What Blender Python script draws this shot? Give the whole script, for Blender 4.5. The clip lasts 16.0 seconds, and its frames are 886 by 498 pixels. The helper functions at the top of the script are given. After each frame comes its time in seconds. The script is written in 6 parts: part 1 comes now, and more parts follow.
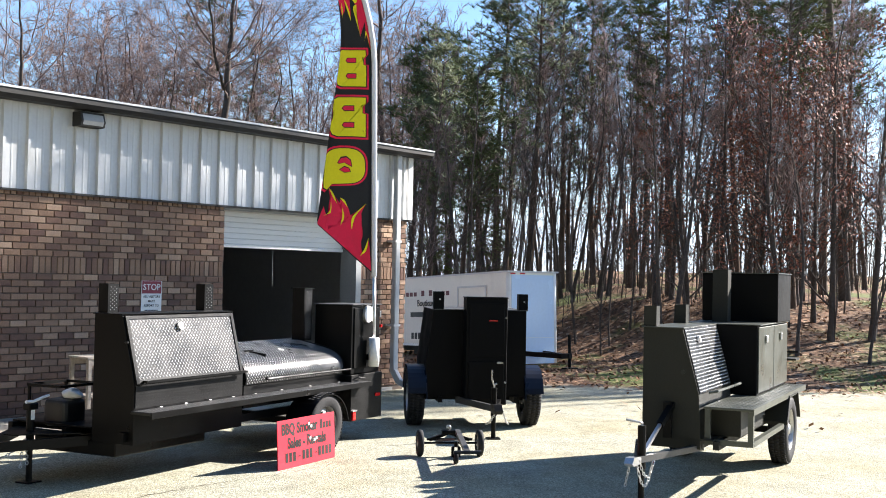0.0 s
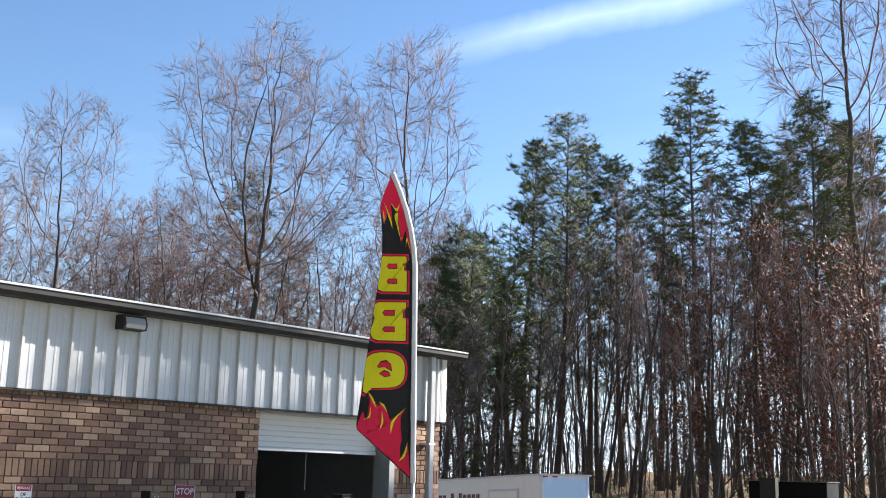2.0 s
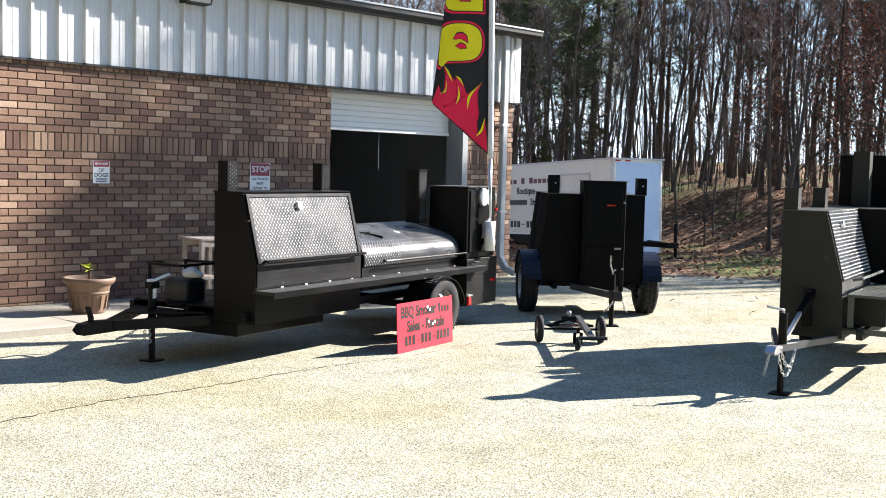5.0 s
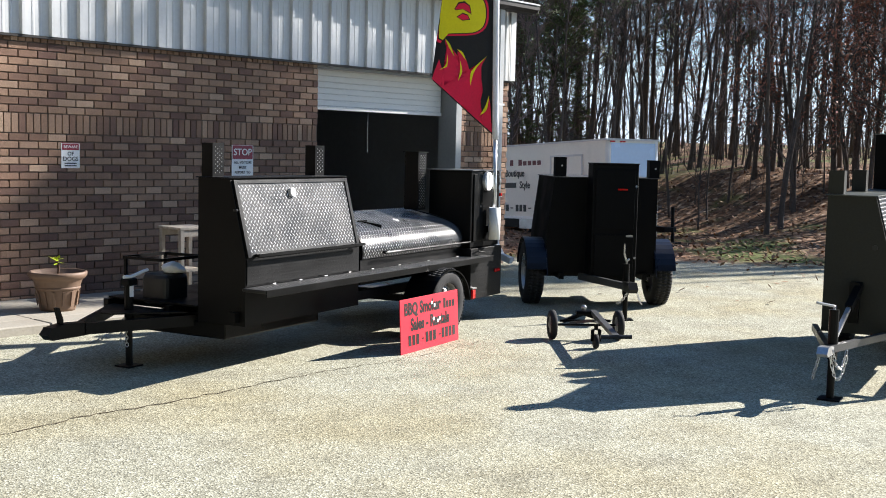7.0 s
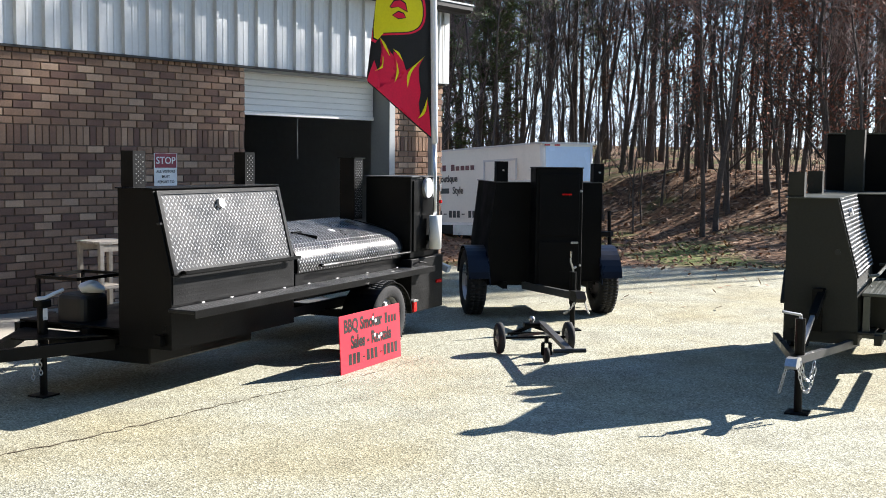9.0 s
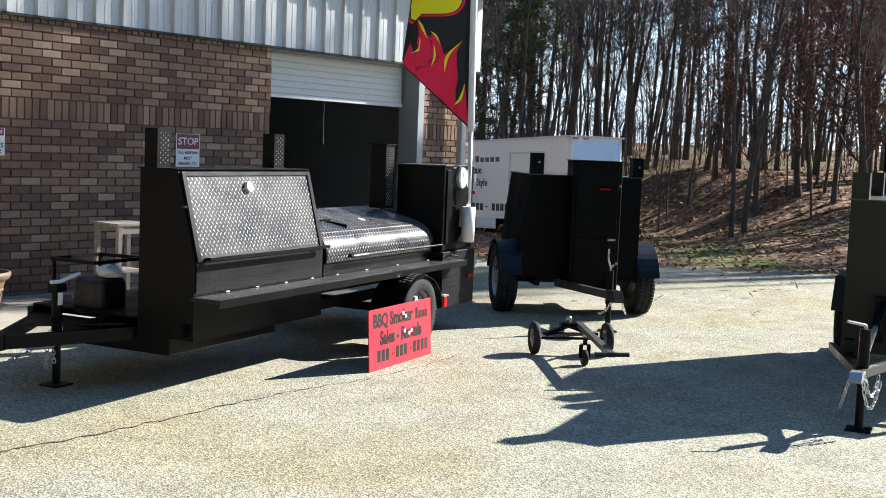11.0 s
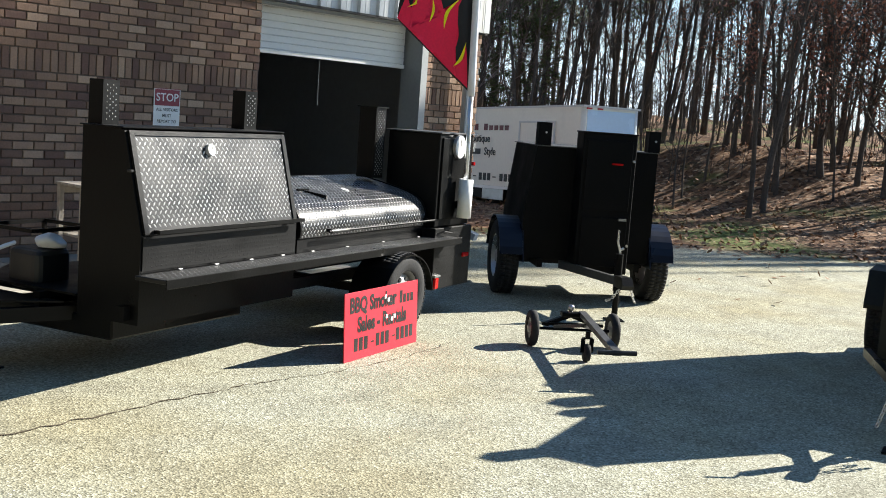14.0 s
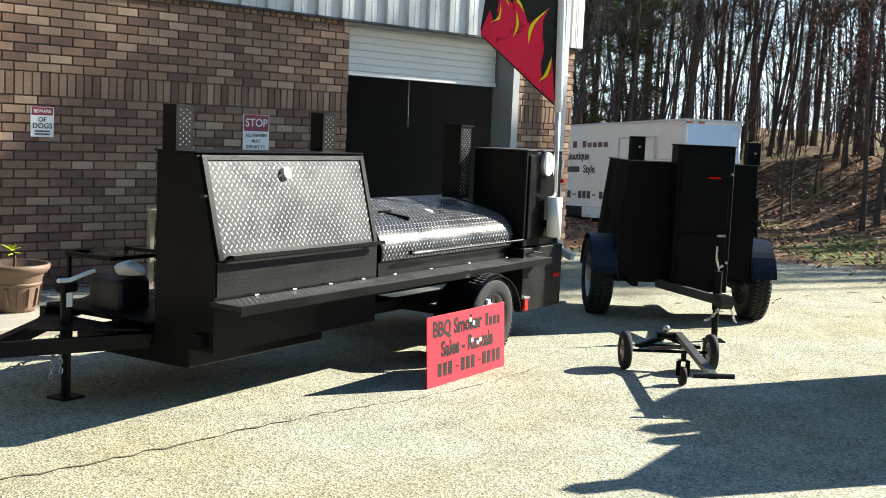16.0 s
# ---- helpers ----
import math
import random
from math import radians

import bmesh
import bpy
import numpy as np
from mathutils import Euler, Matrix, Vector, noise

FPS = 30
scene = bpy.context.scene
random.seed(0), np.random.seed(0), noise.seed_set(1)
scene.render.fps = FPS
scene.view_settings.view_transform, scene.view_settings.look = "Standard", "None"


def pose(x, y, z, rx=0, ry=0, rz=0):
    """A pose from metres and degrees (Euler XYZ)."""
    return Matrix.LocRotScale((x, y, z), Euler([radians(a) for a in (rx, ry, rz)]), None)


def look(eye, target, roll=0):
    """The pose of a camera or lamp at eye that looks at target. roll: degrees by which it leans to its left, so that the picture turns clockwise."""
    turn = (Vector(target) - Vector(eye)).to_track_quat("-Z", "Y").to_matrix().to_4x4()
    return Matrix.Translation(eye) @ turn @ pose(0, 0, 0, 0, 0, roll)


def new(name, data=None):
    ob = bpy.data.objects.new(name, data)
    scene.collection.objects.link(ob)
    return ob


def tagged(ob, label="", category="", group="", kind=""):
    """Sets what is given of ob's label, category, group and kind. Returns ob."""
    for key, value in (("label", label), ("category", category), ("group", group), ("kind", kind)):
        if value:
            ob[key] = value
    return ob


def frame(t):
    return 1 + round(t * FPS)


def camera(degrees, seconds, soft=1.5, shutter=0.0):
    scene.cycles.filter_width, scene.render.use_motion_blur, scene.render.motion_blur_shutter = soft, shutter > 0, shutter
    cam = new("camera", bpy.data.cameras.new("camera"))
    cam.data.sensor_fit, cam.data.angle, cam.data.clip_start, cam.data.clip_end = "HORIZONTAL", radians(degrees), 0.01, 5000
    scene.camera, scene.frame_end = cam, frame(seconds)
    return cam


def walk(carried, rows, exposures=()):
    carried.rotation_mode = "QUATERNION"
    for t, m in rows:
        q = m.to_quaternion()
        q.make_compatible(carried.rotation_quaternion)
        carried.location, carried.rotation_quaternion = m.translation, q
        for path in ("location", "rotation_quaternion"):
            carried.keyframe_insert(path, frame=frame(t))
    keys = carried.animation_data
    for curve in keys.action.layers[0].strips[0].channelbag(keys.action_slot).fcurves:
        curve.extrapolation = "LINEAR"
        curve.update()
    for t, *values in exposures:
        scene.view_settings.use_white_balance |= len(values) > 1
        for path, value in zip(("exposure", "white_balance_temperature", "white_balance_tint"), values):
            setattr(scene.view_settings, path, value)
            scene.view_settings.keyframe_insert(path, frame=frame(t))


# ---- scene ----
cam = camera(43.0, 16.0, soft=0.95)
PATH = [
    (0, (-9.668, -11.857, 1.751), (-8.131, -10.578, 1.804), 1.2),
    (0.5, (-9.565, -11.701, 1.864), (-8.082, -10.384, 2.119), 1.5),
    (1, (-9.713, -11.648, 1.87), (-8.248, -10.343, 2.258), 1.1),
    (1.5, (-9.793, -11.658, 1.842), (-8.333, -10.36, 2.269), 1.4),
    (2, (-9.851, -11.746, 1.83), (-8.373, -10.458, 2.227), 1.5),
    (2.5, (-9.821, -11.796, 1.744), (-8.342, -10.504, 2.123), 1.8),
    (3, (-9.878, -11.769, 1.796), (-8.393, -10.468, 2.115), 1.7),
    (3.5, (-9.883, -11.729, 1.773), (-8.409, -10.401, 2.029), 2.3),
    (4, (-9.852, -11.658, 1.715), (-8.397, -10.292, 1.844), 2.6),
    (4.5, (-9.743, -11.526, 1.653), (-8.314, -10.128, 1.605), 3.0),
    (4.7, (-9.683, -11.457, 1.636), (-8.268, -10.048, 1.525), 2.0),
    (6.8, (-9.224, -10.591, 1.633), (-7.743, -9.26, 1.442), 1.0),
    (7, (-9.141, -10.518, 1.631), (-7.672, -9.171, 1.458), 1.3),
    (7.5, (-9.023, -10.387, 1.627), (-7.584, -9.005, 1.485), 1.6),
    (8, (-8.958, -10.212, 1.643), (-7.478, -8.875, 1.492), 2.5),
    (8.5, (-8.93, -10.134, 1.644), (-7.392, -8.863, 1.505), 2.6),
    (9, (-8.804, -10.068, 1.626), (-7.25, -8.818, 1.465), 0.6),
    (9.2, (-8.739, -10.037, 1.601), (-7.193, -8.781, 1.429), 0.9),
    (11.3, (-8.522, -9.61, 1.593), (-6.984, -8.345, 1.407), 2.5),
    (11.5, (-8.478, -9.592, 1.591), (-6.95, -8.321, 1.372), 1.7),
    (12, (-8.278, -9.484, 1.575), (-6.785, -8.181, 1.307), 2.3),
    (12.5, (-8.117, -9.431, 1.596), (-6.64, -8.107, 1.339), 1.7),
    (13, (-7.995, -9.3, 1.583), (-6.498, -7.999, 1.33), 2.8),
    (13.5, (-7.909, -9.194, 1.593), (-6.373, -7.939, 1.34), 3.3),
    (14, (-7.77, -9.182, 1.596), (-6.247, -7.907, 1.36), 4.2),
    (14.5, (-7.563, -9.144, 1.575), (-6.141, -7.753, 1.371), 3.5),
    (15, (-7.51, -9.138, 1.576), (-6.12, -7.714, 1.376), 2.8),
    (15.5, (-7.495, -9.133, 1.579), (-6.109, -7.707, 1.371), 2.7),
    (16, (-7.501, -9.137, 1.579), (-6.106, -7.719, 1.369), 2.5),
]
walk(cam, [(t, look(eye, target, roll)) for t, eye, target, roll in PATH],
     ((0.0, 1.86, 6420, 14), (0.5, 2.36, 6420, 14), (1.0, 1.96, 6420, 14), (1.5, 1.71, 6420, 14), (2.5, 1.64, 6420, 14), (3.5, 1.86, 6420, 14), (4.0, 1.91, 6420, 14), (4.5, 1.91, 6420, 14), (7.0, 1.42, 6300, 13), (9.0, 1.60, 6300, 13), (11.5, 1.38, 6300, 12), (12.2, 1.22, 6330, 12), (13.0, 1.27, 6380, 11), (16.0, 1.69, 6600, 6)))

# ---- world, sun, exposure ----
SUN = Vector((0.822, -0.291, 0.489)).normalized()
world = bpy.data.worlds.new("sky_world")
scene.world = world
world.use_nodes = True
wn, wl = world.node_tree.nodes, world.node_tree.links
sky = wn.new("ShaderNodeTexSky")
sky.sky_type = "NISHITA"
sky.sun_disc = False
sky.sun_elevation = math.asin(SUN.z)
sky.sun_rotation = math.atan2(SUN.x, SUN.y)
sky.air_density, sky.dust_density, sky.ozone_density = 1.0, 0.05, 2.3
wn["Background"].inputs["Strength"].default_value = 0.049
# a long wisp of high cloud and a little haze low down
tc = wn.new("ShaderNodeTexCoord")


def math_node(op, *vals):
    k = wn.new("ShaderNodeMath")
    k.operation = op
    for q, v in enumerate(vals):
        if isinstance(v, (int, float)):
            k.inputs[q].default_value = v
        else:
            wl.new(v, k.inputs[q])
    return k.outputs[0]


def dot_node(v):
    k = wn.new("ShaderNodeVectorMath")
    k.operation = "DOT_PRODUCT"
    wl.new(tc.outputs["Generated"], k.inputs[0])
    k.inputs[1].default_value = v
    return k.outputs["Value"]


C1, C2 = Vector((0.7018, 0.6104, 0.3672)), Vector((0.8039, 0.4353, 0.4053))
across = C1.cross(C2).normalized()
along = (C2 - C1).normalized()
cl = wn.new("ShaderNodeTexNoise")
cl.inputs["Scale"].default_value, cl.inputs["Detail"].default_value, cl.inputs["Roughness"].default_value = 7.0, 6.0, 0.6
wl.new(tc.outputs["Generated"], cl.inputs["Vector"])
wob = math_node("MULTIPLY", math_node("SUBTRACT", cl.outputs["Fac"], 0.5), 0.035)
dist = math_node("ABSOLUTE", math_node("ADD", dot_node(across), wob))
core = math_node("SUBTRACT", 1.0, math_node("MINIMUM", math_node("MULTIPLY", dist, 55.0), 1.0))
run = math_node("MINIMUM", math_node("MAXIMUM", math_node("MULTIPLY", math_node("SUBTRACT", dot_node(along), C1.dot(along) - 0.05), 7.0), 0.0), 1.0)
wisp = math_node("MULTIPLY", math_node("MULTIPLY", core, run), 0.42)
hz = wn.new("ShaderNodeTexNoise")
hz.inputs["Scale"].default_value, hz.inputs["Detail"].default_value = 2.2, 5.0
mp = wn.new("ShaderNodeMapping")
mp.inputs["Scale"].default_value = (1.0, 1.0, 4.5)
wl.new(tc.outputs["Generated"], mp.inputs["Vector"])
wl.new(mp.outputs["Vector"], hz.inputs["Vector"])
low = math_node("MAXIMUM", math_node("SUBTRACT", 0.36, dot_node((0, 0, 1))), 0.0)
haze = math_node("MULTIPLY", math_node("MAXIMUM", math_node("SUBTRACT", hz.outputs["Fac"], 0.45), 0.0), math_node("MULTIPLY", low, 9.0))
rim = math_node("MULTIPLY", math_node("MAXIMUM", math_node("SUBTRACT", 0.16, dot_node((0, 0, 1))), 0.0), 5.0)
cm = wn.new("ShaderNodeMix")
cm.data_type = "RGBA"
cm.inputs["B"].default_value = (8.6, 10.6, 12.8, 1)
wl.new(math_node("MINIMUM", math_node("ADD", math_node("ADD", wisp, haze), rim), 0.85), cm.inputs["Factor"])
sat = wn.new("ShaderNodeHueSaturation")
sat.inputs["Saturation"].default_value, sat.inputs["Value"].default_value = 1.10, 1.34
wl.new(sky.outputs["Color"], sat.inputs["Color"])
wl.new(sat.outputs["Color"], cm.inputs["A"])
wl.new(cm.outputs["Result"], wn["Background"].inputs["Color"])

lamp = bpy.data.lights.new("sun", "SUN")
lamp.energy, lamp.angle, lamp.color = 5.0, radians(0.53), (1.0, 0.95, 0.86)
sun = new("sun", lamp)
sun.matrix_world = look(SUN * 60, (0, 0, 0))
scene.view_settings.exposure = 1.61


# ---- helpers for meshes ----
def to_mesh(name, bm, material, smooth=False):
    me = bpy.data.meshes.new(name)
    bmesh.ops.recalc_face_normals(bm, faces=bm.faces)
    bm.to_mesh(me)
    bm.free()
    for m in (material if isinstance(material, (list, tuple)) else [material]):
        me.materials.append(m)
    if smooth:
        me.shade_smooth()
    return me


def part(name, bm, material, parent=None, label="", smooth=False):
    """One bmesh as one mesh object under a thing or a part."""
    ob = new(name, to_mesh(name, bm, material, smooth))
    ob.parent = parent
    if label:
        tagged(ob, label)
    return ob


def thing(name, m, label, category, group="", kind=""):
    ob = new(name)
    ob.empty_display_size = 0.1
    ob.matrix_world = m
    return tagged(ob, label, category, group, kind)


def solid(name, bm, material, label, category, m=None, group="", kind="", smooth=False):
    """A thing that is one mesh."""
    ob = new(name, to_mesh(name, bm, material, smooth))
    if m is not None:
        ob.matrix_world = m
    return tagged(ob, label, category, group, kind)


def box(x0, x1, y0, y1, z0, z1, bevel=0.0, bm=None, seg=1):
    """An axis-aligned block, with bevelled edges where asked."""
    out = bmesh.new() if bm is None else bm
    r = bmesh.ops.create_cube(out, size=1.0, matrix=Matrix.LocRotScale(
        ((x0 + x1) / 2, (y0 + y1) / 2, (z0 + z1) / 2), None, (abs(x1 - x0), abs(y1 - y0), abs(z1 - z0))))
    if bevel:
        edges = list({e for v in r["verts"] for e in v.link_edges})
        bmesh.ops.bevel(out, geom=edges, offset=bevel, segments=seg, affect="EDGES", profile=0.6)
    return out


def tube(a, b, r0, r1=None, n=10, bm=None, caps=True):
    """A straight round bar from a to b."""
    out = bmesh.new() if bm is None else bm
    a, b = Vector(a), Vector(b)
    d = b - a
    bmesh.ops.create_cone(out, cap_ends=caps, segments=n, radius1=r0, radius2=r0 if r1 is None else r1, depth=d.length,
                          matrix=Matrix.Translation((a + b) / 2) @ d.to_track_quat("Z", "Y").to_matrix().to_4x4())
    return out


def bar(a, b, w, h, bm=None, up=(0, 0, 1)):
    """A straight square bar from a to b, w wide and h high."""
    out = bmesh.new() if bm is None else bm
    a, b = Vector(a), Vector(b)
    d = (b - a)
    x = d.normalized()
    y = Vector(up).cross(x)
    y = Vector((0, 1, 0)) if y.length < 1e-4 else y.normalized()
    z = x.cross(y)
    rot = Matrix((x, y, z)).transposed().to_4x4()
    bmesh.ops.create_cube(out, size=1.0, matrix=Matrix.Translation((a + b) / 2) @ rot @ Matrix.Diagonal((d.length, w, h, 1)))
    return out


def prism(outline, axis, lo, hi, bm=None):
    """An outline (pairs) pulled along an axis: 'x' takes (y, z), 'y' takes (x, z), 'z' takes (x, y)."""
    out = bmesh.new() if bm is None else bm

    def at(p, d):
        return {"x": (d, p[0], p[1]), "y": (p[0], d, p[1]), "z": (p[0], p[1], d)}[axis]

    low = [out.verts.new(at(p, lo)) for p in outline]
    high = [out.verts.new(at(p, hi)) for p in outline]
    out.faces.new(low)
    out.faces.new(high[::-1])
    n = len(outline)
    for i in range(n):
        out.faces.new((low[i], low[(i + 1) % n], high[(i + 1) % n], high[i]))
    return out


def lathe(profile, n=24, bm=None, m=None):
    """A profile of (radius, height) turned about the z axis."""
    out = bmesh.new() if bm is None else bm
    rings = []
    for r, z in profile:
        ring = []
        for i in range(n):
            a = 2 * math.pi * i / n
            p = Vector((r * math.cos(a), r * math.sin(a), z))
            ring.append(out.verts.new(m @ p if m is not None else p))
        rings.append(ring)
    for lo, hi in zip(rings, rings[1:]):
        for i in range(n):
            out.faces.new((lo[i], lo[(i + 1) % n], hi[(i + 1) % n], hi[i]))
    return out


def sweep(points, r, n=8, bm=None):
    """A round rod that follows points."""
    out = bmesh.new() if bm is None else bm
    pts = [Vector(p) for p in points]
    rings, side = [], None
    for i, p in enumerate(pts):
        d = (pts[min(i + 1, len(pts) - 1)] - pts[max(i - 1, 0)]).normalized()
        side = d.orthogonal().normalized() if side is None else (side - d * side.dot(d)).normalized()
        up = d.cross(side)
        rings.append([out.verts.new(p + (side * math.cos(2 * math.pi * k / n) + up * math.sin(2 * math.pi * k / n)) * r) for k in range(n)])
    for lo, hi in zip(rings, rings[1:]):
        for k in range(n):
            out.faces.new((lo[k], lo[(k + 1) % n], hi[(k + 1) % n], hi[k]))
    out.faces.new(rings[0][::-1])
    out.faces.new(rings[-1])
    return out


def letters(text, size, thick=0.001, fat=0.012):
    """Flat letters from the built-in font, as a bmesh that stands in the x-z plane."""
    cu = bpy.data.curves.new("letters", "FONT")
    cu.body, cu.size, cu.extrude, cu.align_x, cu.align_y = text, size, thick, "CENTER", "CENTER"
    cu.resolution_u = 3
    cu.offset = fat * size
    ob = bpy.data.objects.new("letters", cu)
    scene.collection.objects.link(ob)
    dg = bpy.context.evaluated_depsgraph_get()
    me = bpy.data.meshes.new_from_object(ob.evaluated_get(dg))
    out = bmesh.new()
    out.from_mesh(me)
    bpy.data.objects.remove(ob)
    bpy.data.curves.remove(cu)
    bpy.data.meshes.remove(me)
    bmesh.ops.rotate(out, verts=out.verts, cent=(0, 0, 0), matrix=Matrix.Rotation(radians(90), 3, "X"))
    return out


def moved(bm, m):
    bmesh.ops.transform(bm, matrix=m, verts=bm.verts)
    return bm


# ---- materials ----
def surface(name, color, rough=0.6, metal=0.0, vary=0.12, grain=40.0, stain=2.5, bump=0.1, spec=0.5, second=None, second_at=(0.55, 0.7),
            second_scale=3.0, island=0.0):
    """A surface with colour that varies at two scales, uneven gloss and fine relief. second: a colour of stains with a shape of their own."""
    m = bpy.data.materials.new(name)
    m.use_nodes = True
    n, l = m.node_tree.nodes, m.node_tree.links
    b = n["Principled BSDF"]
    co = n.new("ShaderNodeTexCoord")
    fine = n.new("ShaderNodeTexNoise")
    fine.inputs["Scale"].default_value, fine.inputs["Detail"].default_value = grain, 4
    big = n.new("ShaderNodeTexNoise")
    big.inputs["Scale"].default_value, big.inputs["Detail"].default_value = stain, 5
    l.new(co.outputs["Object"], fine.inputs["Vector"])
    l.new(co.outputs["Object"], big.inputs["Vector"])
    add = n.new("ShaderNodeMath")
    add.operation = "ADD"
    l.new(fine.outputs["Fac"], add.inputs[0])
    l.new(big.outputs["Fac"], add.inputs[1])
    r = n.new("ShaderNodeMapRange")
    r.inputs["From Min"].default_value, r.inputs["From Max"].default_value = 0.6, 1.4
    r.inputs["To Min"].default_value, r.inputs["To Max"].default_value = 1 - vary, 1 + vary
    l.new(add.outputs[0], r.inputs["Value"])
    last = r.outputs["Result"]
    if island:
        oi = n.new("ShaderNodeObjectInfo")
        ge = n.new("ShaderNodeNewGeometry")
        s = n.new("ShaderNodeMath")
        s.operation = "ADD"
        l.new(oi.outputs["Random"], s.inputs[0])
        l.new(ge.outputs["Random Per Island"], s.inputs[1])
        f = n.new("ShaderNodeMath")
        f.operation = "FRACT"
        l.new(s.outputs[0], f.inputs[0])
        q = n.new("ShaderNodeMapRange")
        q.inputs["To Min"].default_value, q.inputs["To Max"].default_value = 1 - island, 1 + island
        l.new(f.outputs[0], q.inputs["Value"])
        mu = n.new("ShaderNodeMath")
        mu.operation = "MULTIPLY"
        l.new(last, mu.inputs[0])
        l.new(q.outputs["Result"], mu.inputs[1])
        last = mu.outputs[0]
    base = n.new("ShaderNodeRGB")
    base.outputs[0].default_value = (*color, 1)
    src = base.outputs[0]
    if second:
        t = n.new("ShaderNodeTexNoise")
        t.inputs["Scale"].default_value, t.inputs["Detail"].default_value = second_scale, 6
        l.new(co.outputs["Object"], t.inputs["Vector"])
        ra = n.new("ShaderNodeMapRange")
        ra.inputs["From Min"].default_value, ra.inputs["From Max"].default_value = second_at
        l.new(t.outputs["Fac"], ra.inputs["Value"])
        mx = n.new("ShaderNodeMix")
        mx.data_type = "RGBA"
        mx.inputs["B"].default_value = (*second, 1)
        l.new(ra.outputs["Result"], mx.inputs["Factor"])
        l.new(src, mx.inputs["A"])
        src = mx.outputs["Result"]
    sc = n.new("ShaderNodeVectorMath")
    sc.operation = "SCALE"
    l.new(src, sc.inputs[0])
    l.new(last, sc.inputs["Scale"])
    l.new(sc.outputs["Vector"], b.inputs["Base Color"])
    rr = n.new("ShaderNodeMapRange")
    rr.inputs["From Min"].default_value, rr.inputs["From Max"].default_value = 0.3, 0.7
    rr.inputs["To Min"].default_value, rr.inputs["To Max"].default_value = max(0.03, rough - 0.12), min(1, rough + 0.12)
    l.new(big.outputs["Fac"], rr.inputs["Value"])
    l.new(rr.outputs["Result"], b.inputs["Roughness"])
    b.inputs["Metallic"].default_value = metal
    b.inputs["Specular IOR Level"].default_value = spec
    if bump:
        bu = n.new("ShaderNodeBump")
        bu.inputs["Strength"].default_value, bu.inputs["Distance"].default_value = bump, 0.01
        l.new(fine.outputs["Fac"], bu.inputs["Height"])
        l.new(bu.outputs["Normal"], b.inputs["Normal"])
    return m


M_PAINT = surface("black_paint", (0.0042, 0.0042, 0.0042), 0.38, 0, 0.25, 60, 3, 0.10, 0.12)
M_PLATE = surface("black_tread_plate", (0.012, 0.012, 0.012), 0.36, 0.0, 0.2, 50, 3, 0.08, 0.26)
# sun glints put into lozenge colour: bright on lids, less on grill and shelf
M_STUD = surface("glint_tread_lozenges", (0.58, 0.575, 0.57), 0.22, 0.12, 0.2, 60, 4, 0.0, 0.5, None, (0, 1), 1, 0.4)
M_STUDG = surface("grill_glint_lozenges", (0.40, 0.40, 0.40), 0.30, 0.40, 0.3, 60, 4, 0.0, 0.5, None, (0, 1), 1, 0.3)
M_PLATEG = surface("glossy_black_tread_plate", (0.010, 0.010, 0.010), 0.32, 0.0, 0.2, 50, 3, 0.08, 0.36)
M_STUDB = surface("shelf_glint_lozenges", (0.24, 0.24, 0.24), 0.32, 0.3, 0.3, 60, 4, 0.0, 0.5, None, (0, 1), 1, 0.3)
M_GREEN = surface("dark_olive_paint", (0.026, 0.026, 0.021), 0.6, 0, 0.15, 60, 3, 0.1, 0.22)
M_RUBBER = surface("tyre_rubber", (0.022, 0.022, 0.023), 0.8, 0, 0.25, 70, 6, 0.3, 0.3)
M_RIM = surface("silver_rim", (0.5, 0.5, 0.5), 0.35, 0.8, 0.12, 60, 5, 0.05)
M_ZINC = surface("zinc_steel", (0.55, 0.55, 0.55), 0.38, 0.9, 0.2, 70, 6, 0.1)
M_ALU = surface("aluminium_pole", (0.75, 0.77, 0.8), 0.32, 0.85, 0.08, 30, 4, 0.03)
M_WHITEPL = surface("white_plastic", (0.8, 0.8, 0.78), 0.45, 0, 0.06, 30, 3, 0.03)
M_SIDING = surface("white_steel_siding", (0.56, 0.57, 0.57), 0.42, 0, 0.07, 25, 1.2, 0.04, 0.5, (0.5, 0.49, 0.45), (0.6, 0.8), 1.5)
M_TRIM = surface("dark_roof_trim", (0.026, 0.024, 0.022), 0.55, 0, 0.15, 30, 2, 0.05, 0.3)
M_DOORW = surface("white_roller_door", (0.72, 0.71, 0.68), 0.5, 0, 0.06, 30, 2, 0.04)
M_SPOUT = surface("grey_painted_spout", (0.42, 0.43, 0.43), 0.5, 0, 0.1, 30, 2, 0.05)
M_JAMB = surface("grey_steel_jamb", (0.32, 0.33, 0.33), 0.5, 0, 0.1, 30, 2, 0.05)
M_MORTAR = surface("grey_brown_mortar", (0.13, 0.10, 0.08), 0.95, 0, 0.2, 80, 5, 0.6, 0.2)
M_INSIDE = surface("grey_inside_panel", (0.25, 0.247, 0.24), 0.7, 0, 0.12, 15, 1, 0.05)
M_FLOORIN = surface("workshop_concrete", (0.34, 0.335, 0.32), 0.75, 0, 0.2, 20, 1.5, 0.15)
M_CONC = surface("pale_concrete", (0.34, 0.315, 0.265), 0.85, 0, 0.15, 40, 1.3, 0.3, 0.3, (0.3, 0.27, 0.22), (0.55, 0.75), 1.1)
M_RED = surface("red_sign_board", (0.60, 0.030, 0.05), 0.55, 0, 0.05, 20, 2, 0.03, 0.25)
M_INK = surface("black_lettering", (0.012, 0.012, 0.012), 0.45, 0, 0.1, 30, 4, 0)
